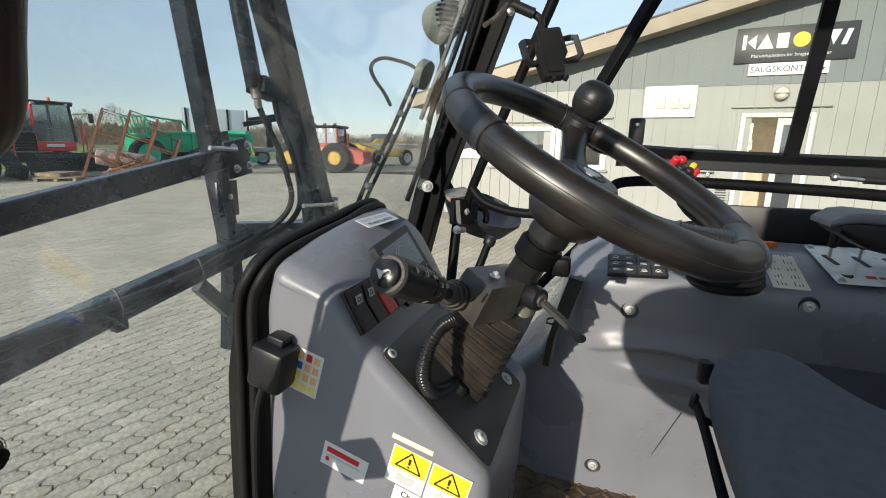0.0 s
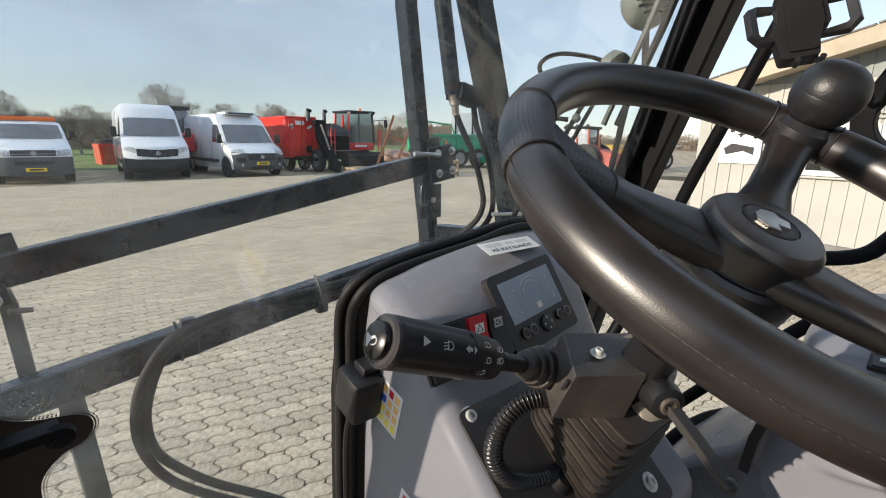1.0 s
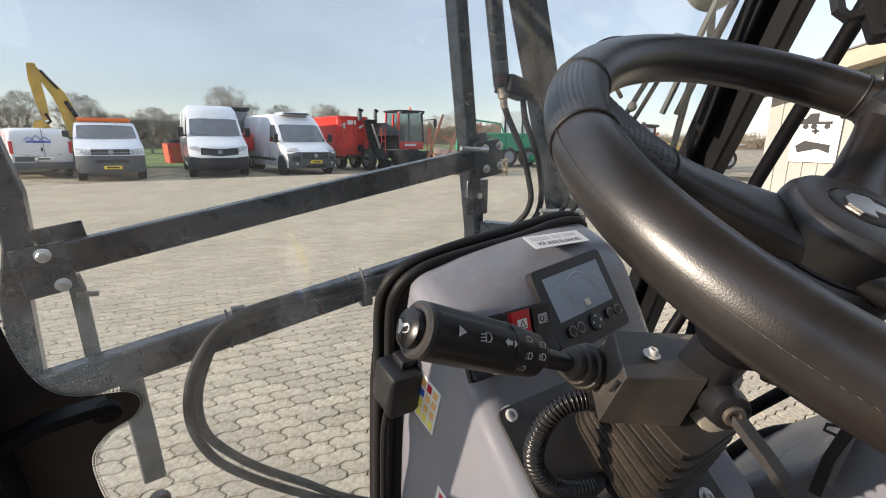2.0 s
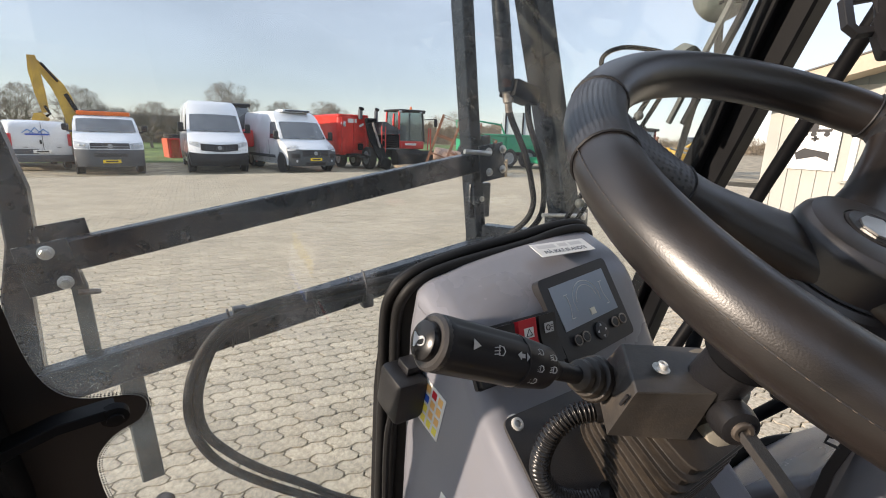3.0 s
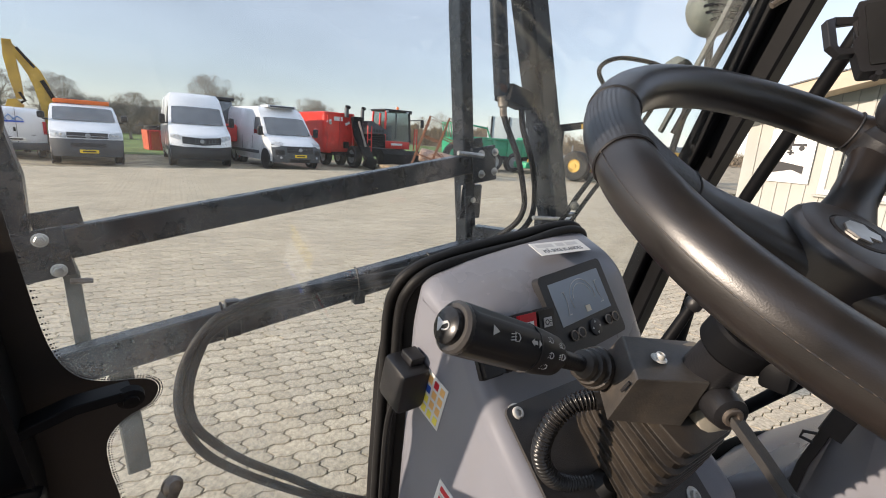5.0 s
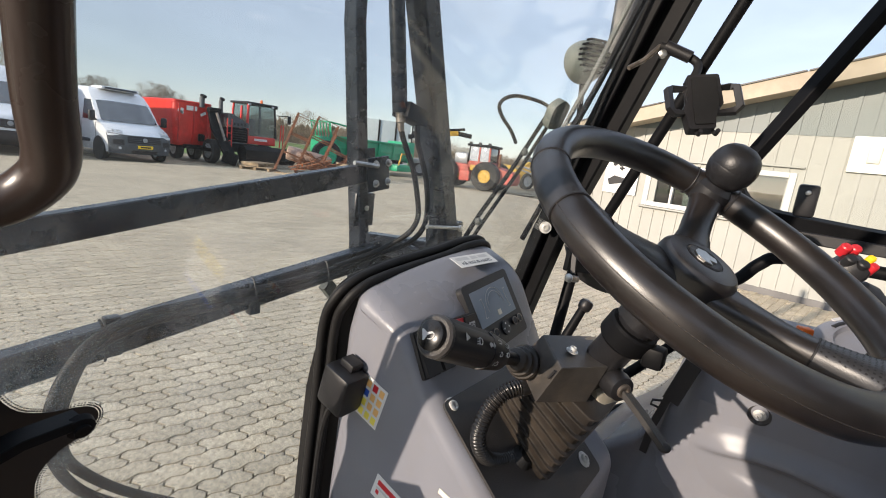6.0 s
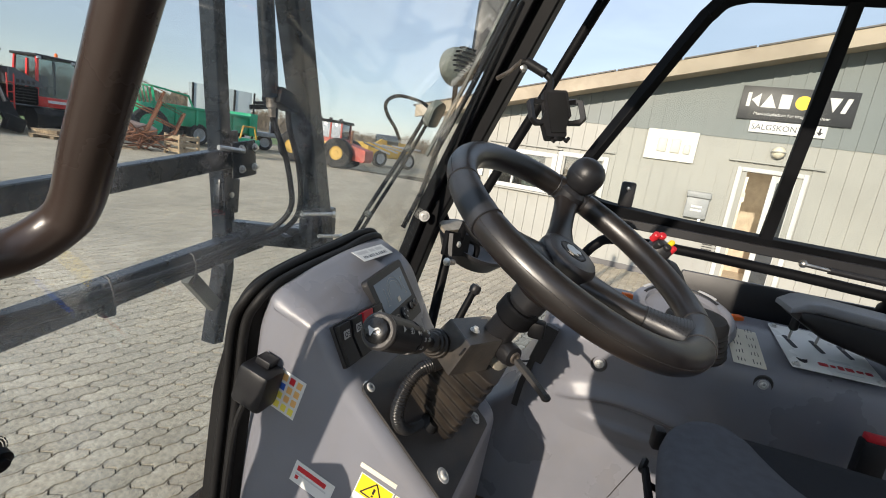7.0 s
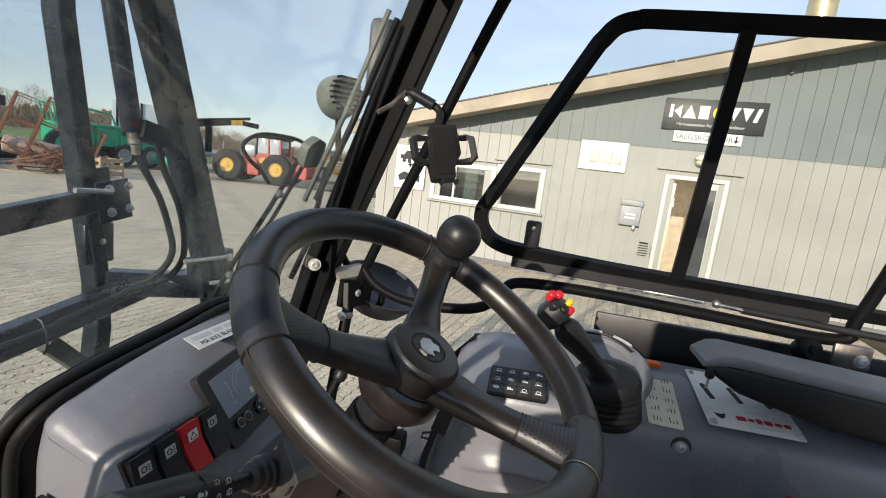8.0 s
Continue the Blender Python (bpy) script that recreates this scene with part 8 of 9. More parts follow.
for x in (9.12, 9.70, 10.30):
    part("rib", G().tube([(x, 20.64, 0.75), (x, 20.52, 1.3), (x, 20.49, 1.8), (x, 20.50, 2.3)], 0.01, rect=(0.05, 0.05)), "mach_red", mx)
part("rim_pipe", G().tube([(x, y, 2.40) for x, y in round_poly([(8.94, 20.54), (10.48, 20.54), (10.48, 23.74), (8.94, 23.74)], 0.22, 3)], 0.04, 8, closed=True), "mach_red", mx)
for x, z, w, h, a in ((9.62, 2.16, 0.42, 0.18, 0), (9.18, 1.98, 0.24, 0.10, 30), (10.08, 1.98, 0.24, 0.10, -30), (9.22, 2.02, 0.10, 0.20, 20)):
    part("patch", G().box((x, 20.50, z), (w, 0.03, h), Matrix.Rotation(radians(a), 3, "Y")), "white", mx)
part("chassis", G().box((9.8, 22.2, 0.60), (0.9, 3.6, 0.16), None, 0.02), "frame", mx)
part("drawbar", G().tube([(9.8, 20.6, 0.6), (10.1, 19.9, 0.55)], 0.01, rect=(0.14, 0.14)), "frame", mx)
ch_ = part("chute", G().tube([(10.30, 20.35, 0.85), (10.30, 20.35, 1.62), (10.72, 20.35, 1.62), (10.72, 20.35, 0.85)], 0.01, closed=True, rect=(0.09, 0.09), up=(0, 1, 0)), "mach_red", mx, "square red chute frame")
part("chute_flap", G().box((10.51, 20.40, 1.2), (0.34, 0.04, 0.66), None, 0.01), "rust", ch_)
part("grease_box", G().box((9.98, 20.42, 1.0), (0.22, 0.16, 0.30), None, 0.02), "frame", mx)
for x, y in ((9.55, 21.75), (10.32, 21.75)):
    wheel_parts(mx, Matrix.Translation((x, y, 0.46)), 0.46, 0.32, "rim_grey")
ld = thing("loader", "red loader with a glazed cab, black mast and front bucket", "loader", at=(11.9, 20.6, 0))
part("chassis", G().box((11.8, 21.3, 0.72), (2.6, 2.4, 0.36), None, 0.04), "frame", ld)
cb = glazed_cab(ld, Matrix(), 11.78, 13.22, 20.00, 21.35, 0.95, 2.70, "mach_red", 0.07, 0.36)
part("beacon", G().lathe([(0.06, 0), (0.06, 0.12), (0.03, 0.17), (0.001, 0.18)], (12.75, 20.5, 2.79), (0, 0, 1), 12), "orange", cb)
for k, x in enumerate((11.84, 12.02, 12.98, 13.16)):
    part("cab_lamp", G().box((x, 19.95, 2.68), (0.13, 0.08, 0.10), None, 0.02), "dark" if k % 2 else "lamp_glass", cb)
part("name_plate", G().box((12.45, 19.985, 1.16), (0.62, 0.03, 0.10)), "white", ld)
part("stub_guard", G().tube([(11.80, 20.6, 1.3), (11.86, 20.6, 2.6)], 0.01, rect=(0.10, 0.08)), "mach_red", cb)
hd = part("hood", G().prism([(10.80, 1.62), (11.80, 1.62), (11.78, 1.78), (11.35, 1.98), (10.95, 2.16), (10.80, 2.16)], 1.3, Matrix(((1, 0, 0, 0), (0, 0, 1, 19.75), (0, 1, 0, 0), (0, 0, 0, 1)))), "van_grey", ld, "sloping grey hood")
for k in range(4):
    part("hood_slot", G().box((11.05 + 0.16 * k, 19.745, 1.74), (0.09, 0.02, 0.12)), "ink", hd)
en = part("engine_box", G().box((11.30, 20.4, 1.28), (0.92, 1.1, 0.62), None, 0.05), "frame", ld)
for k in range(5):
    part("louvre", G().box((11.30, 19.84, 1.08 + 0.10 * k), (0.72, 0.03, 0.035), Matrix.Rotation(radians(25), 3, "X")), "dark", en)
for x in (10.72, 10.92):
    part("ladder_rail", G().tube([(x, 19.72, 0.55), (x + 0.02, 19.76, 1.95)], 0.025, 8), "mach_red", ld)
for k in range(4):
    part("ladder_rung", G().tube([(10.73, 19.73, 0.70 + 0.32 * k), (10.93, 19.73, 0.70 + 0.32 * k)], 0.02, 6), "mach_red", ld)
for x in (10.18, 10.42):
    part("mast", G().tube([(x, 20.1, 2.22), (x + 0.05, 19.9, 1.5), (x + 0.22, 19.45, 0.75), (x + 0.36, 19.2, 0.25)], 0.01, rect=(0.13, 0.24)), "frame", ld)
part("mast_ram", G().tube([(10.30, 19.8, 2.1), (10.52, 19.5, 1.0)], 0.05, 10), "worn", ld)
part("mast_head", G().box((10.34, 20.1, 2.20), (0.50, 0.30, 0.20), None, 0.04), "frame", ld)
part("intake_foot", G().box((10.62, 19.25, 0.30), (0.55, 0.35, 0.50), Matrix.Rotation(radians(18), 3, "Y"), 0.06), "frame", ld)
for x, z0, z1, r in ((10.78, 2.10, 2.72, 0.085), (9.98, 2.25, 2.72, 0.10)):
    ex_ = part("exhaust", G().tube([(x, 20.4, z0), (x, 20.4, z1 - 0.1), (x + 0.04, 20.36, z1)], r, 12), "van_grey", ld)
    part("exhaust_cap", G().lathe([(r * 1.25, -0.05), (r * 1.3, 0.03), (r * 0.7, 0.06)], (x + 0.04, 20.36, z1), (0.2, -0.3, 1), 12), "frame", ex_)
part("bucket", G().rings([[(x, 19.45 + 0.40 * math.cos(a), 0.50 + 0.42 * math.sin(a)) for a in (0.2, 1.0, 1.9, 2.6, 3.6, 4.5, 5.2)] for x in (11.25, 13.75)]), "frame", ld)
part("bucket_lip", G().box((12.5, 19.10, 0.14), (2.55, 0.22, 0.05), Matrix.Rotation(radians(-8), 3, "X"), 0.01), "worn", ld)
part("mirror_arm", G().tube([(13.2, 20.0, 2.35), (13.72, 19.8, 2.40)], 0.02, 6), "dark", ld)
part("wing_mirror", G().box((13.78, 19.8, 2.22), (0.16, 0.10, 0.38), None, 0.03), "dark", ld)
part("hand_rail", G().tube([(13.45, 20.0, 0.9), (13.50, 20.0, 1.95), (13.62, 20.0, 1.95), (13.62, 20.0, 0.9)], 0.025, 6), "mach_red", ld)
for x, y in ((10.32, 20.25), (13.05, 20.7)):
    wheel_parts(ld, Matrix.Translation((x, y, 0.50)), 0.50, 0.36, "rim_grey")
part("warning_board", G().box((13.95, 18.9, 0.52), (0.50, 0.04, 0.55), Matrix.Rotation(radians(35), 3, "Y")), "orange", ld)

# pallets with scrap, rusty racks
def pallet(at, yaw, group="pallets"):
    p = thing("pallet", "weathered grey wooden pallet lying on the paving", "pallet", group=group, at=(0, 0, 0))
    for i in range(5):
        part("deck_board", G().box((0, -0.36 + 0.18 * i, 0.13), (1.2, 0.12, 0.022), None, 0.003), "wood", p)
    for i in range(3):
        part("bearer", G().box((-0.53 + 0.53 * i, 0, 0.06), (0.10, 0.8, 0.11), None, 0.004), "wood", p)
    p.matrix_basis = pose(*at, 0, 0, yaw)
    return p


for k, (x, y, z, a) in enumerate(((11.2, 18.2, 0, 20), (11.25, 18.15, 0.145, 24), (10.95, 17.7, 0, -48))):
    pallet((x, y, z), a)


def rack(at, yaw, lean, w, h, d):
    """A tall hurdle of rusty tube: two upright frames joined by ties, fallen askew."""
    r = thing("rusty_rack", "rusty steel tube rack leaning askew", "rack", group="rusty racks", at=(0, 0, 0))
    for y in (0, d):
        part("upright_frame", G().tube([(-w / 2, y, 0), (-w / 2, y, h), (w / 2, y, h), (w / 2, y, 0)], 0.01, closed=True, rect=(0.075, 0.075), up=(0, 1, 0)), "rust", r)
        for k in (1, 2):
            part("rail", G().tube([(-w / 2, y, h * k / 3), (w / 2, y, h * k / 3)], 0.03, 6), "rust", r)
    for x in (-w / 2, w / 2):
        for z in (0.05, h * 0.45, h):
            part("tie", G().tube([(x, 0, z), (x, d, z)], 0.032, 6), "rust", r)
    r.matrix_basis = pose(*at, -8, lean, yaw)
    return r


rack((11.55, 16.75, 0), -38, 19, 0.80, 2.50, 0.55)
rack((12.10, 16.10, 0), -36, 20, 0.85, 2.45, 0.60)
rack((12.70, 15.45, 0), -34, 22, 0.80, 1.75, 0.50)
g = G()
for i in range(46):
    a = random.uniform(0, math.tau)
    g.tube([(12.5 + random.uniform(-0.9, 0.9), 15.9 + random.uniform(-1.0, 1.0), 0.06 + random.uniform(0, 0.4)), (12.5 + random.uniform(-1.0, 1.0), 15.9 + random.uniform(-1.2, 1.2), 0.1 + random.uniform(0, 0.9))], 0.025, 6)
solo("scrap_pile", g, "rust", "tangle of rusty bars and tubes between the racks", "scrap", kind="stuff")
crate = thing("wooden_crate", "open brown slatted wooden crate beside the scrap", "crate", at=(13.3, 14.75, 0))
for k in range(3):
    for o in (-0.36, 0.36):
        part("slat", G().box((13.3, 14.75 + o, 0.16 + 0.22 * k), (0.85, 0.025, 0.13), None, 0.004), "wood", crate)
        part("slat", G().box((13.3 + o * 1.15, 14.75, 0.16 + 0.22 * k), (0.025, 0.70, 0.13), None, 0.004), "wood", crate)
for x in (12.90, 13.70):
    for y in (14.42, 15.08):
        part("corner_post", G().box((x, y, 0.36), (0.09, 0.07, 0.72), None, 0.005), "wood", crate)
solo("plank", G().box((11.6, 16.15, 0.03), (1.5, 0.22, 0.05), Matrix.Rotation(radians(-55), 3, "Z"), 0.005), "wood", "pale plank lying flat on the paving", "plank")
solo("gas_cylinder", G().lathe([(0.001, 0), (0.28, 0.05), (0.30, 0.2), (0.30, 1.7), (0.24, 1.85), (0.001, 1.9)], (11.9, 17.2, 0.85), (0.75, -0.5, -0.16), 24), mat("faded_tank_paint", (0.42, 0.3, 0.24), 0.6, var=0.15), "faded reddish steel tank lying against the racks", "tank")

# green trailer
gt = thing("green_trailer", "green spreader trailer with slatted sides and big wheels", "trailer", at=(18.2, 20.4, 0))
GA = Matrix.Translation((18.9, 20.2, 0)) @ Matrix.Rotation(radians(-8), 4, "Z")


def gp(x, y, z):
    return GA @ Vector((x, y, z))


def gbox(name, c, s, material, parent, bev=0.03, rot=0):
    return part(name, G().box(gp(*c), s, (GA.to_3x3() @ Matrix.Rotation(radians(rot), 3, "Y")), bev), material, parent)


gbox("tub", (0, 0, 1.28), (5.4, 1.9, 0.85), "green", gt)
for i in range(6):
    gbox("rib", (-2.65 + 1.05 * i, -0.99, 1.28), (0.13, 0.10, 0.88), "green", gt, 0.02)
for i in range(5):
    gbox("side_crease", (-2.12 + 1.05 * i, -0.965, 1.22), (0.86, 0.05, 0.05), "green", gt, 0.015)
gbox("top_rail", (0, -0.99, 1.74), (5.5, 0.13, 0.12), "green", gt, 0.02)
g = G()
for i in range(7):
    g.tube([gp(-2.6, -0.9 + 0.3 * i, 1.7), gp(-2.75, -0.9 + 0.3 * i, 2.45)], 0.03, 6)
g.tube([gp(-2.75, -0.95, 2.45), gp(-2.75, 0.95, 2.45)], 0.04, 6)
g.tube([gp(-2.6, -0.95, 1.75), gp(-2.72, -0.95, 2.45), gp(-1.0, -0.95, 2.28), gp(-0.75, -0.95, 1.78)], 0.05, 6)
part("headboard", g, "green", gt)
gbox("rear_gate", (2.85, 0, 1.35), (0.5, 2.0, 1.2), "green", gt)
gbox("chassis", (0, 0, 0.72), (5.6, 0.8, 0.2), "frame", gt)
for x in (-0.4, 0.95):
    for y in (-0.85, 0.85):
        wheel_parts(gt, Matrix.Translation(gp(x, y, 0.52)) @ (GA.to_3x3().to_4x4() @ Matrix.Rotation(radians(90), 4, "Z")), 0.52, 0.4, "rim_grey")
ot = thing("spare_wheel", "large spare tractor wheel leaning beside the trailer", "spare wheel", at=(15.6, 19.6, 0))
wheel_parts(ot, pose(15.8, 19.4, 0.75, 0, 8, 70), 0.75, 0.45, "green")
gm = thing("mower", "green and yellow mower with white bar lying by the trailer", "farm machine", at=(20.3, 18.4, 0))
part("deck", G().box((20.2, 18.3, 0.45), (1.6, 1.0, 0.35), None, 0.08), "green", gm)
part("guard", G().tube([(19.6, 17.9, 0.6), (19.8, 17.9, 1.25), (20.6, 17.9, 1.25), (20.8, 17.9, 0.6)], 0.05, 8), "dig_yellow", gm)

# forest machine
fo = thing("forwarder", "faded red forest machine with yellow wheel rims and a knuckle crane", "forest machine", at=(20.5, 12.6, 0))
FA = Matrix.Translation((20.1, 13.0, 0)) @ Matrix.Rotation(radians(-80), 4, "Z")


def fp(x, y, z):
    return FA @ Vector((x, y, z))


def fbox(name, c, s, material, parent, bev=0.04):
    return part(name, G().box(fp(*c), s, FA.to_3x3(), bev), material, parent)


fr_red = mat("faded_red_paint", (0.42, 0.075, 0.055), 0.6, var=0.15, scale=3, dirt=(0.25, 0.14, 0.1), dirt_amt=0.5, dirt_scale=2)
part("hood", G().prism([(0.75, 0.55), (2.0, 0.40), (2.10, 0.55), (2.08, 0.98), (0.80, 1.28)], 1.2, FA @ Matrix(((1, 0, 0, 0), (0, 0, 1, -0.6), (0, 1, 0, 0), (0, 0, 0, 1)))), fr_red, fo, "sloping faded red hood")
fbox("rear_body", (-1.15, 0, 0.95), (1.9, 1.2, 0.5), fr_red, fo, 0.1)
fbox("step_box", (-0.35, -0.62, 0.62), (0.55, 0.3, 0.5), fr_red, fo, 0.04)
fbox("yellow_panel", (0.10, -0.66, 1.05), (0.40, 0.10, 0.26), "dig_yellow", fo, 0.02)
cb = fbox("cab", (0.28, 0, 1.20), (1.15, 1.25, 0.35), fr_red, fo, 0.05)
for x in (-0.27, 0.28, 0.83):
    for y in (-0.60, 0.60):
        part("post", G().tube([fp(x, y, 1.3), fp(x * 0.96 + 0.01, y * 0.95, 2.10)], 0.01, rect=(0.08, 0.07)), fr_red if x > 0 else "frame", cb)
for x in (0.0, 0.555):
    for y in (-0.59, 0.59):
        fbox("window", (x, y, 1.72), (0.46, 0.02, 0.70), "lamp_glass" if y < 0 else "pane", cb, 0.01)
for x in (-0.26, 0.82):
    fbox("window", (x, 0, 1.72), (0.02, 1.1, 0.70), "pane", cb, 0.01)
fbox("roof", (0.28, 0, 2.13), (1.35, 1.40, 0.12), "frame", cb)
for x in (-0.25, 0.25, 0.75):
    fbox("roof_lamp", (x, -0.60, 2.23), (0.14, 0.12, 0.10), "dark", cb, 0.02)
fbox("rear_bonnet", (-0.75, 0, 1.45), (0.75, 1.0, 0.55), "rim_grey", fo, 0.10)
part("exhaust", G().tube([fp(1.25, -0.3, 1.1), fp(1.25, -0.3, 1.75), fp(1.30, -0.3, 1.82)], 0.06, 10), "rust", fo)
for x in (-1.45, 0.80):
    for y in (-0.78, 0.78):
        wheel_parts(fo, Matrix.Translation(fp(x, y, 0.70)) @ (FA.to_3x3().to_4x4() @ Matrix.Rotation(radians(90), 4, "Z")), 0.70, 0.46, "rim_yellow", 0.46)
for k in range(5):
    part("crane_tube", G().tube([fp(1.2 + 0.5 * k, 1.6, 1.35 + 0.05 * (k % 2)), fp(2.6 + 0.4 * k, 1.8, 0.95 + 0.1 * k)], 0.05, 6), "rim_grey", fo)
cr = thing("crane_trailer", "grey timber crane with a yellow and black boom", "crane", at=(24, 18, 0))
part("boom", G().tube([(23.2, 20.6, 2.35), (25.6, 18.6, 2.95), (26.4, 17.9, 2.85)], 0.01, rect=(0.26, 0.28)), "frame", cr)
part("boom_patch", G().tube([(25.2, 18.93, 2.85), (25.7, 18.52, 2.95)], 0.01, rect=(0.28, 0.30)), "dig_yellow", cr)
part("boom_ram", G().tube([(23.4, 20.4, 2.65), (26.0, 18.2, 3.25)], 0.09, 8), "frame", cr)
part("column", G().tube([(24.2, 19.6, 0.8), (24.2, 19.6, 2.5)], 0.2, 10), "frame", cr)
part("deck", G().box((24.5, 19.2, 0.9), (4.6, 2.0, 0.25), Matrix.Rotation(radians(-40), 3, "Z"), 0.03), "rim_grey", cr)
for k in range(5):
    part("stake", G().tube([(23.0 + 0.8 * k, 20.2 - 0.65 * k, 0.9), (23.0 + 0.8 * k, 20.2 - 0.65 * k, 1.7)], 0.05, 6), "rim_grey", cr)
for x, y in ((23.2, 19.4), (24.6, 18.2), (25.6, 17.4)):
    wheel_parts(cr, pose(x, y, 0.45, 0, 0, 50), 0.45, 0.35, "rim_grey")
yl = thing("yellow_loader", "yellow loader with a low boom parked far off", "loader", at=(27, 13, 0))
part("body", G().box((27.0, 13.6, 0.95), (3.4, 1.7, 0.8), Matrix.Rotation(radians(-25), 3, "Z"), 0.1), "dig_yellow", yl)
part("arm", G().tube([(25.6, 13.8, 0.9), (26.4, 13.4, 1.5), (28.4, 12.6, 1.4)], 0.01, rect=(0.2, 0.3)), "dig_yellow", yl)
part("cab", G().box((27.4, 13.5, 1.6), (1.0, 1.2, 0.7), Matrix.Rotation(radians(-25), 3, "Z"), 0.08), "pane", yl)
for x, y in ((26.0, 13.2), (28.0, 12.2)):
    wheel_parts(yl, pose(x, y, 0.5, 0, 0, 65), 0.5, 0.35, "rim_grey")
sh = thing("far_shed", "pale translucent panel shed behind the machines", "shed", at=(26, 25, 0))
part("panel_wall", G().box((26.5, 26.0, 1.75), (4.0, 0.2, 3.5), Matrix.Rotation(radians(-35), 3, "Z"), 0.02), mat("pale_panel", (0.42, 0.48, 0.5), 0.5, var=0.06), sh)
for k in range(4):
    part("post", G().box((25.0 + k * 1.06, 26.9 - 0.75 * k, 1.75), (0.08, 0.1, 3.5)), "frame", sh)
s2 = thing("far_shed", "long low grey shed far beyond the yard", "shed", at=(20, 60, 0))
part("wall", G().box((16, 68, 1.6), (26, 6, 3.2), Matrix.Rotation(radians(-12), 3, "Z"), 0.02), "farshed", s2)

# ---------------------------------------------------------------- trees and hedges
def bare_tree(name, height, seed, label):
    """A trunk that forks again and again into ever finer boughs, which fill a broad dome."""
    rnd = random.Random(seed)
    trunk, limbs, twigs = G(), G(), G()
    mid, wide, tall = height * 0.56, height * 0.38, height * 0.44

    def grow(p, d, length, r, depth):
        """One bough: a bent tapering length, then its forks; the crown's outer shell ends its growth."""
        q = p + d * length
        reach = math.hypot(q.x / wide, q.y / wide, (q.z - mid) / tall)
        if depth and reach > rnd.uniform(0.92, 1.06):
            if depth < 3:
                q = p.lerp(q, 0.6)
            else:
                length *= 0.45
                q = p + d * length
                depth = 9
        if depth < 4:
            bend = Vector((rnd.gauss(0, 1), rnd.gauss(0, 1), rnd.gauss(0, 0.5))) * 0.10 * length
            (trunk if depth == 0 else limbs).tube([p, p.lerp(q, 0.5) + bend, q], [r, r * 0.86, r * 0.72], 8 if depth == 0 else 5, caps=False)
        else:
            twigs.tube([p, q], [r, r * 0.72], 3, caps=False)
        if depth >= 9:
            return
        forks = 7 if depth == 0 else 3 if rnd.random() < 0.52 else 2
        turn = rnd.uniform(0, math.tau)
        for k in range(forks):
            a = turn + k * math.tau / forks + rnd.gauss(0, 0.35)
            tilt = rnd.uniform(0.30, 1.25) if depth == 0 else rnd.uniform(0.30, 0.90)
            x = d.cross(Vector((0.3, 0.9, 0.2))).normalized()
            y = d.cross(x)
            nd = (d * math.cos(tilt) + (x * math.cos(a) + y * math.sin(a)) * math.sin(tilt) + Vector((0, 0, 0.08))).normalized()
            grow(p.lerp(q, 1.0 if k < 2 else rnd.uniform(0.55, 1.0)), nd, length * rnd.uniform(0.66, 0.86), max(0.0058, r * rnd.uniform(0.50, 0.64)), depth + 1)

    grow(Vector((0, 0, -0.1)), Vector((0.03, 0, 1)).normalized(), height * 0.24, height * 0.030, 0)
    t = thing(name, label, "tree", group="bare trees", at=(0, 0, 0))
    part("trunk", trunk, "bark", t)
    part("limbs", limbs, "bark", t)
    part("twigs", twigs, "twig", t)
    return t


tree = bare_tree("tree", 6.5, 4, "bare winter tree with a dense round crown")
tree.matrix_basis = pose(10.1, 46.9, 0, 0, 0, 0)
for x, y, s, a in ((14.0, 45.9, 0.76, 80), (17.6, 44.6, 0.80, 200), (19.6, 45.6, 0.72, 20), (-4.8, 47.8, 0.80, 120), (-1.2, 48.0, 0.82, 260), (-8.0, 48.5, 0.80, 33), (1.7, 48.0, 0.56, 300), (3.5, 47.2, 0.66, 150), (5.5, 47.8, 0.58, 50)):
    copy_thing(tree, pose(x, y, 0, 0, 0, a) @ Matrix.Diagonal((s, s, s, 1))).scale = (s, s, s)
g = G()
rnd = random.Random(9)
soft_n = []
for i in range(56000):   # hedgerows and far woods: a loose mass of fine twigs, denser below, with an uneven top
    az = radians(rnd.uniform(-25, 92))
    near = az < radians(22)
    dist = 62 + 6 * rnd.random() if near else 95 + 25 * rnd.random()
    hgt = 2.9 + 0.7 * math.sin(az * 37) + 0.5 * math.sin(az * 131) if near else 5.0 + 1.0 * math.sin(az * 23) + 0.7 * math.sin(az * 61) + 0.6 * math.sin(az * 170)
    hgt *= 1 - 0.55 * min(1.0, max(0.0, (az - 0.80) / 0.2))
    c = Vector((math.sin(az) * dist, math.cos(az) * dist, hgt * rnd.random() ** 1.15))
    k = 0.45 if near else 0.7
    for q in range(3):
        c2 = c + Vector((rnd.gauss(0, 0.6), rnd.gauss(0, 0.6), rnd.gauss(0, 0.4))) * k
        a = rnd.uniform(0, math.pi)
        side_ = Vector((math.cos(a), math.sin(a), rnd.uniform(-0.5, 0.5))) * rnd.uniform(0.02, 0.07) * k
        tip = c2 + Vector((rnd.uniform(-0.7, 0.7), rnd.uniform(-0.7, 0.7), rnd.uniform(-0.1, 1.0))) * k
        nv = (Vector((-c.x, -c.y, 0)).normalized() * 0.7 + Vector((rnd.gauss(0, 0.5), rnd.gauss(0, 0.5), 0.6))).normalized()
        g.add([c2 - side_, c2 + side_, tip], [(0, 1, 2) if (side_ * 2).cross(tip - c2 + side_).dot(nv) > 0 else (0, 2, 1)])
        soft_n += [nv, nv, nv]
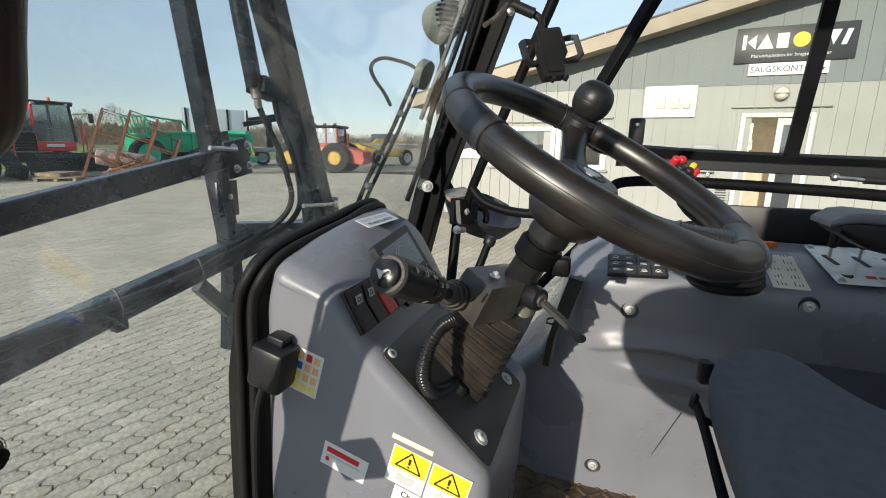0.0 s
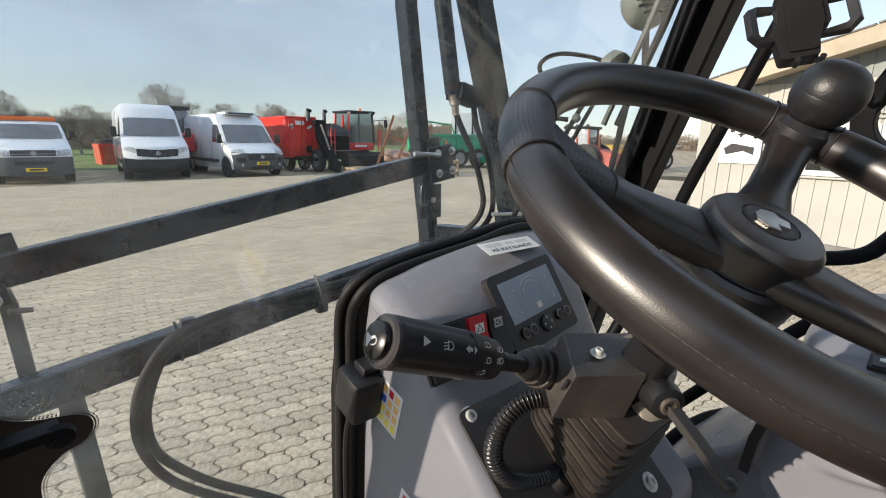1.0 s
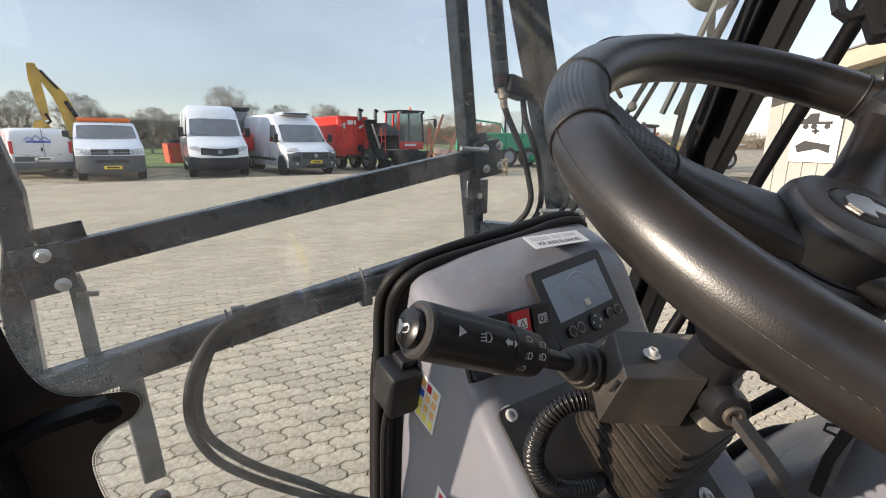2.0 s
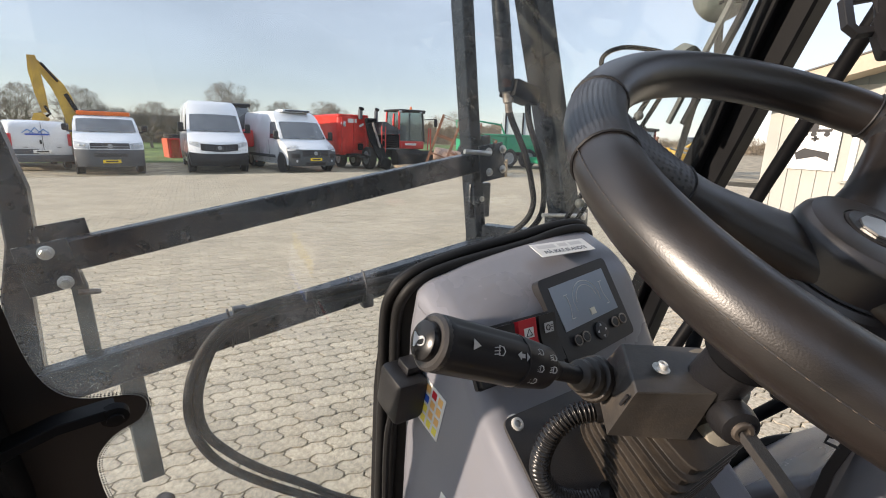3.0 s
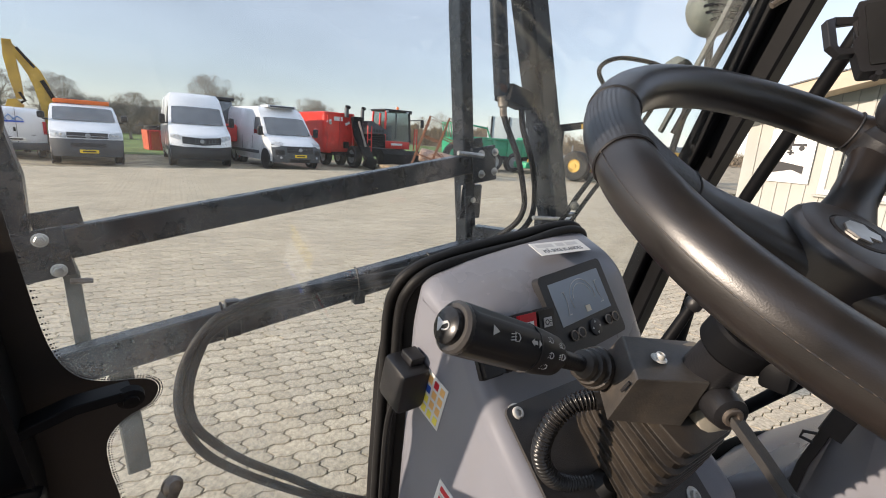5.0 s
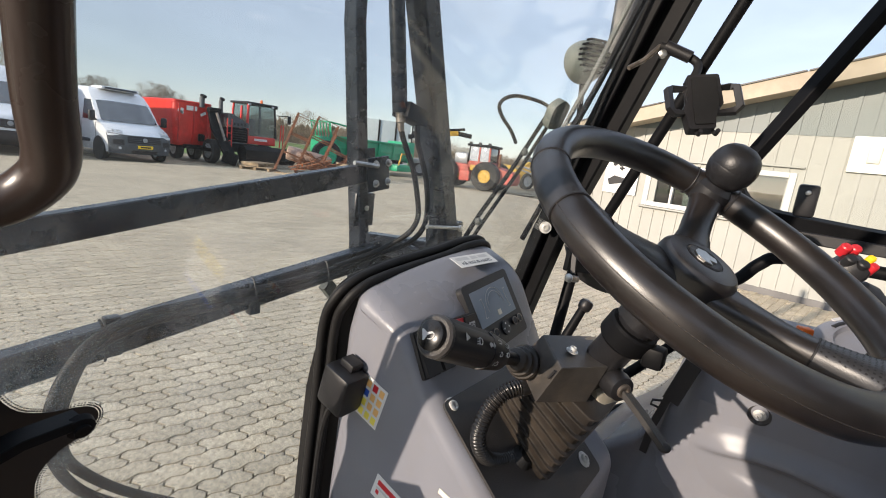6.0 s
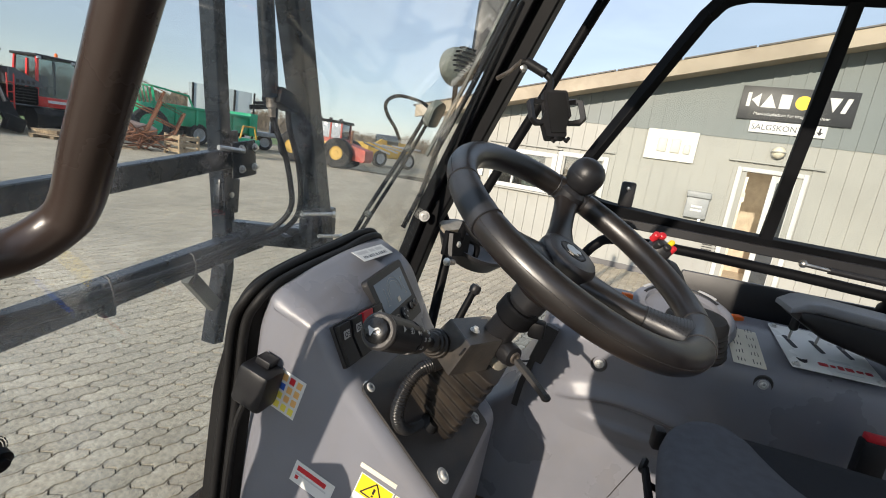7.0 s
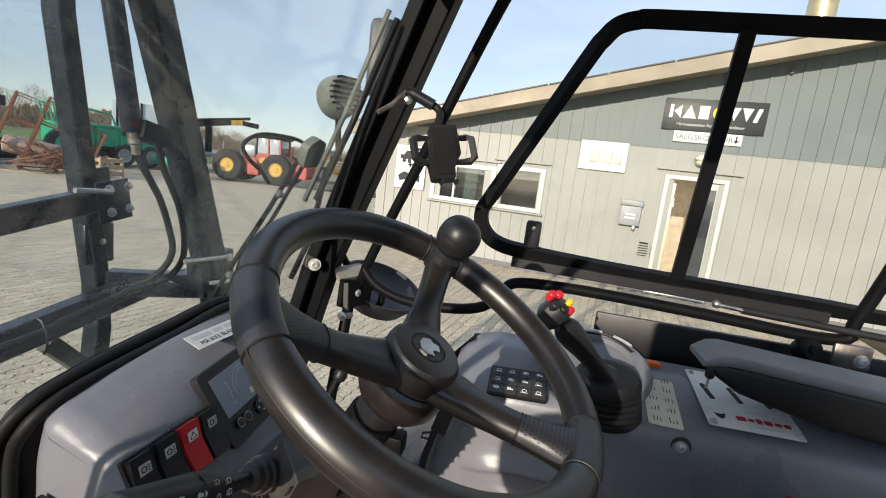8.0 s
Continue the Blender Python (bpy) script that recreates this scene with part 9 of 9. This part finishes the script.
for lo_, hi_, dist, base, amp in ((-25, 22, 70, 2.2, 1.0), (22, 92, 122, 4.4, 1.6)):   # the thick of the hedge behind the loose twigs
    n_h = (hi_ - lo_) * 9
    rows_ = []
    for i in range(n_h + 1):
        az = radians(lo_ + (hi_ - lo_) * i / n_h)
        top_ = base + amp * (0.35 * math.sin(az * 37) + 0.25 * math.sin(az * 131)) + rnd.uniform(-0.35, 0.35) * amp
        top_ *= 1 - 0.6 * min(1.0, max(0.0, (az - 0.80) / 0.2))
        for z in (-0.5, top_ * 0.5, top_):
            d_ = dist + rnd.uniform(-2, 2)
            rows_.append(Vector((math.sin(az) * d_, math.cos(az) * d_, z)))
            soft_n.append((Vector((-math.sin(az), -math.cos(az), 0.4)) + Vector((rnd.gauss(0, 0.4), rnd.gauss(0, 0.4), 0))).normalized())
    g.add(rows_, [(3 * i + q, 3 * i + 3 + q, 3 * i + 4 + q, 3 * i + 1 + q) for i in range(n_h) for q in range(2)])
hedge = solo("hedgerow", g, "hedge", "dull brown winter hedges and woods along the horizon", "hedge", kind="stuff", angle=180)
hedge.data.normals_split_custom_set_from_vertices(soft_n)   # a mass of twigs shades as one soft bank

# ---------------------------------------------------------------- interlocking concrete pavers
PA = radians(-7.5)   # courses square to the office wall
PL, PW = 0.20, 0.10


def paver_outline(inset):
    """An interlocking block: softly waved long sides, strongly stepped ends."""
    low = [(x * PL, -PW / 2 + w * 0.0085) for x, w in zip((-0.5, -0.375, -0.125, 0.0, 0.125, 0.375), (0, 1, -1, 0, 1, -1))]
    right = [(0.5 * PL + w * 0.014, y * PW) for y, w in zip((-0.5, -0.2, 0.2), (0, 1, -1))]
    up = [(x * PL, PW / 2 + w * 0.0085) for x, w in zip((0.5, 0.375, 0.125, 0.0, -0.125, -0.375), (0, -1, 1, 0, -1, 1))]
    left = [(-0.5 * PL + w * 0.014, y * PW) for y, w in zip((0.5, 0.2, -0.2), (0, -1, 1))]
    return offset(low + right + up + left, inset)


OUT_TOP, OUT_MID = paver_outline(0.0046), paver_outline(0.0024)
NP = len(OUT_TOP)
base_v = np.array([(x, y, 0.001) for x, y in OUT_MID] + [(x, y, 0.012) for x, y in OUT_TOP])
base_f = [tuple(range(NP, 2 * NP))] + [(i, (i + 1) % NP, NP + (i + 1) % NP, NP + i) for i in range(NP)]
ca, sa = math.cos(PA), math.sin(PA)


def wanted(x, y):
    return -6.0 < x < 20 and -4.5 < y < 18.4 and ((x * 0.9917 - y * 0.1284) < 8.55 or x * 0.1284 + y * 0.9917 > 4.6) and x + 1.08 * y < 32.5


cells = []
for j in range(-236, 236):
    for i in range(-146, 146):
        u, w = (i + 0.5 * (j % 2)) * PL, j * PW
        x, y = u * ca - w * sa + 6.0, u * sa + w * ca + 8.0
        if wanted(x, y):
            cells.append((x, y))
near = sorted(cells, key=lambda c: (c[0] - 0.4) ** 2 + (c[1] - 2.1) ** 2)[:300]
near_set = set(near)
rest = [c for c in cells if c not in near_set]
rng = np.random.default_rng(3)
n = len(rest)
tilt = rng.normal(0, 0.004, (n, 2))
drop = rng.normal(0, 0.0012, n)
R2 = np.array([[ca, -sa], [sa, ca]])
bx = base_v[:, :2] @ R2.T
V = np.empty((n, len(base_v), 3))
cc = np.array(rest)
V[:, :, :2] = cc[:, None, :] + bx[None]
V[:, :, 2] = base_v[None, :, 2] + drop[:, None] + tilt[:, :1] * bx[None, :, 0] + tilt[:, 1:] * bx[None, :, 1]
fl = [tuple(q + k * len(base_v) for q in f_) for k in range(n) for f_ in base_f]
me = bpy.data.meshes.new("paver_field")
me.from_pydata(V.reshape(-1, 3).tolist(), [], fl)
me.materials.append(M["paver"])
pf = new("paver_field", me)
pf.parent = yard
tagged(pf, kind="stuff")
pm_ = bpy.data.meshes.new("paver")
pm_.from_pydata([tuple(p) for p in base_v], [], base_f)
M["paver1"] = mat("concrete_paver_near", (0.485, 0.418, 0.308), 0.85, var=0.17, scale=55, bump=0.9, bscale=220, dirt=(0.2, 0.18, 0.14), dirt_amt=0.45, dirt_scale=0.8, obj=0.15, spec=0.3)
pm_.materials.append(M["paver1"])
for x, y in near:
    ob = new("paver", pm_)
    ob.parent = yard
    ob.matrix_basis = pose(x, y, random.gauss(0, 0.0012), random.gauss(0, 0.2), random.gauss(0, 0.2), math.degrees(PA))
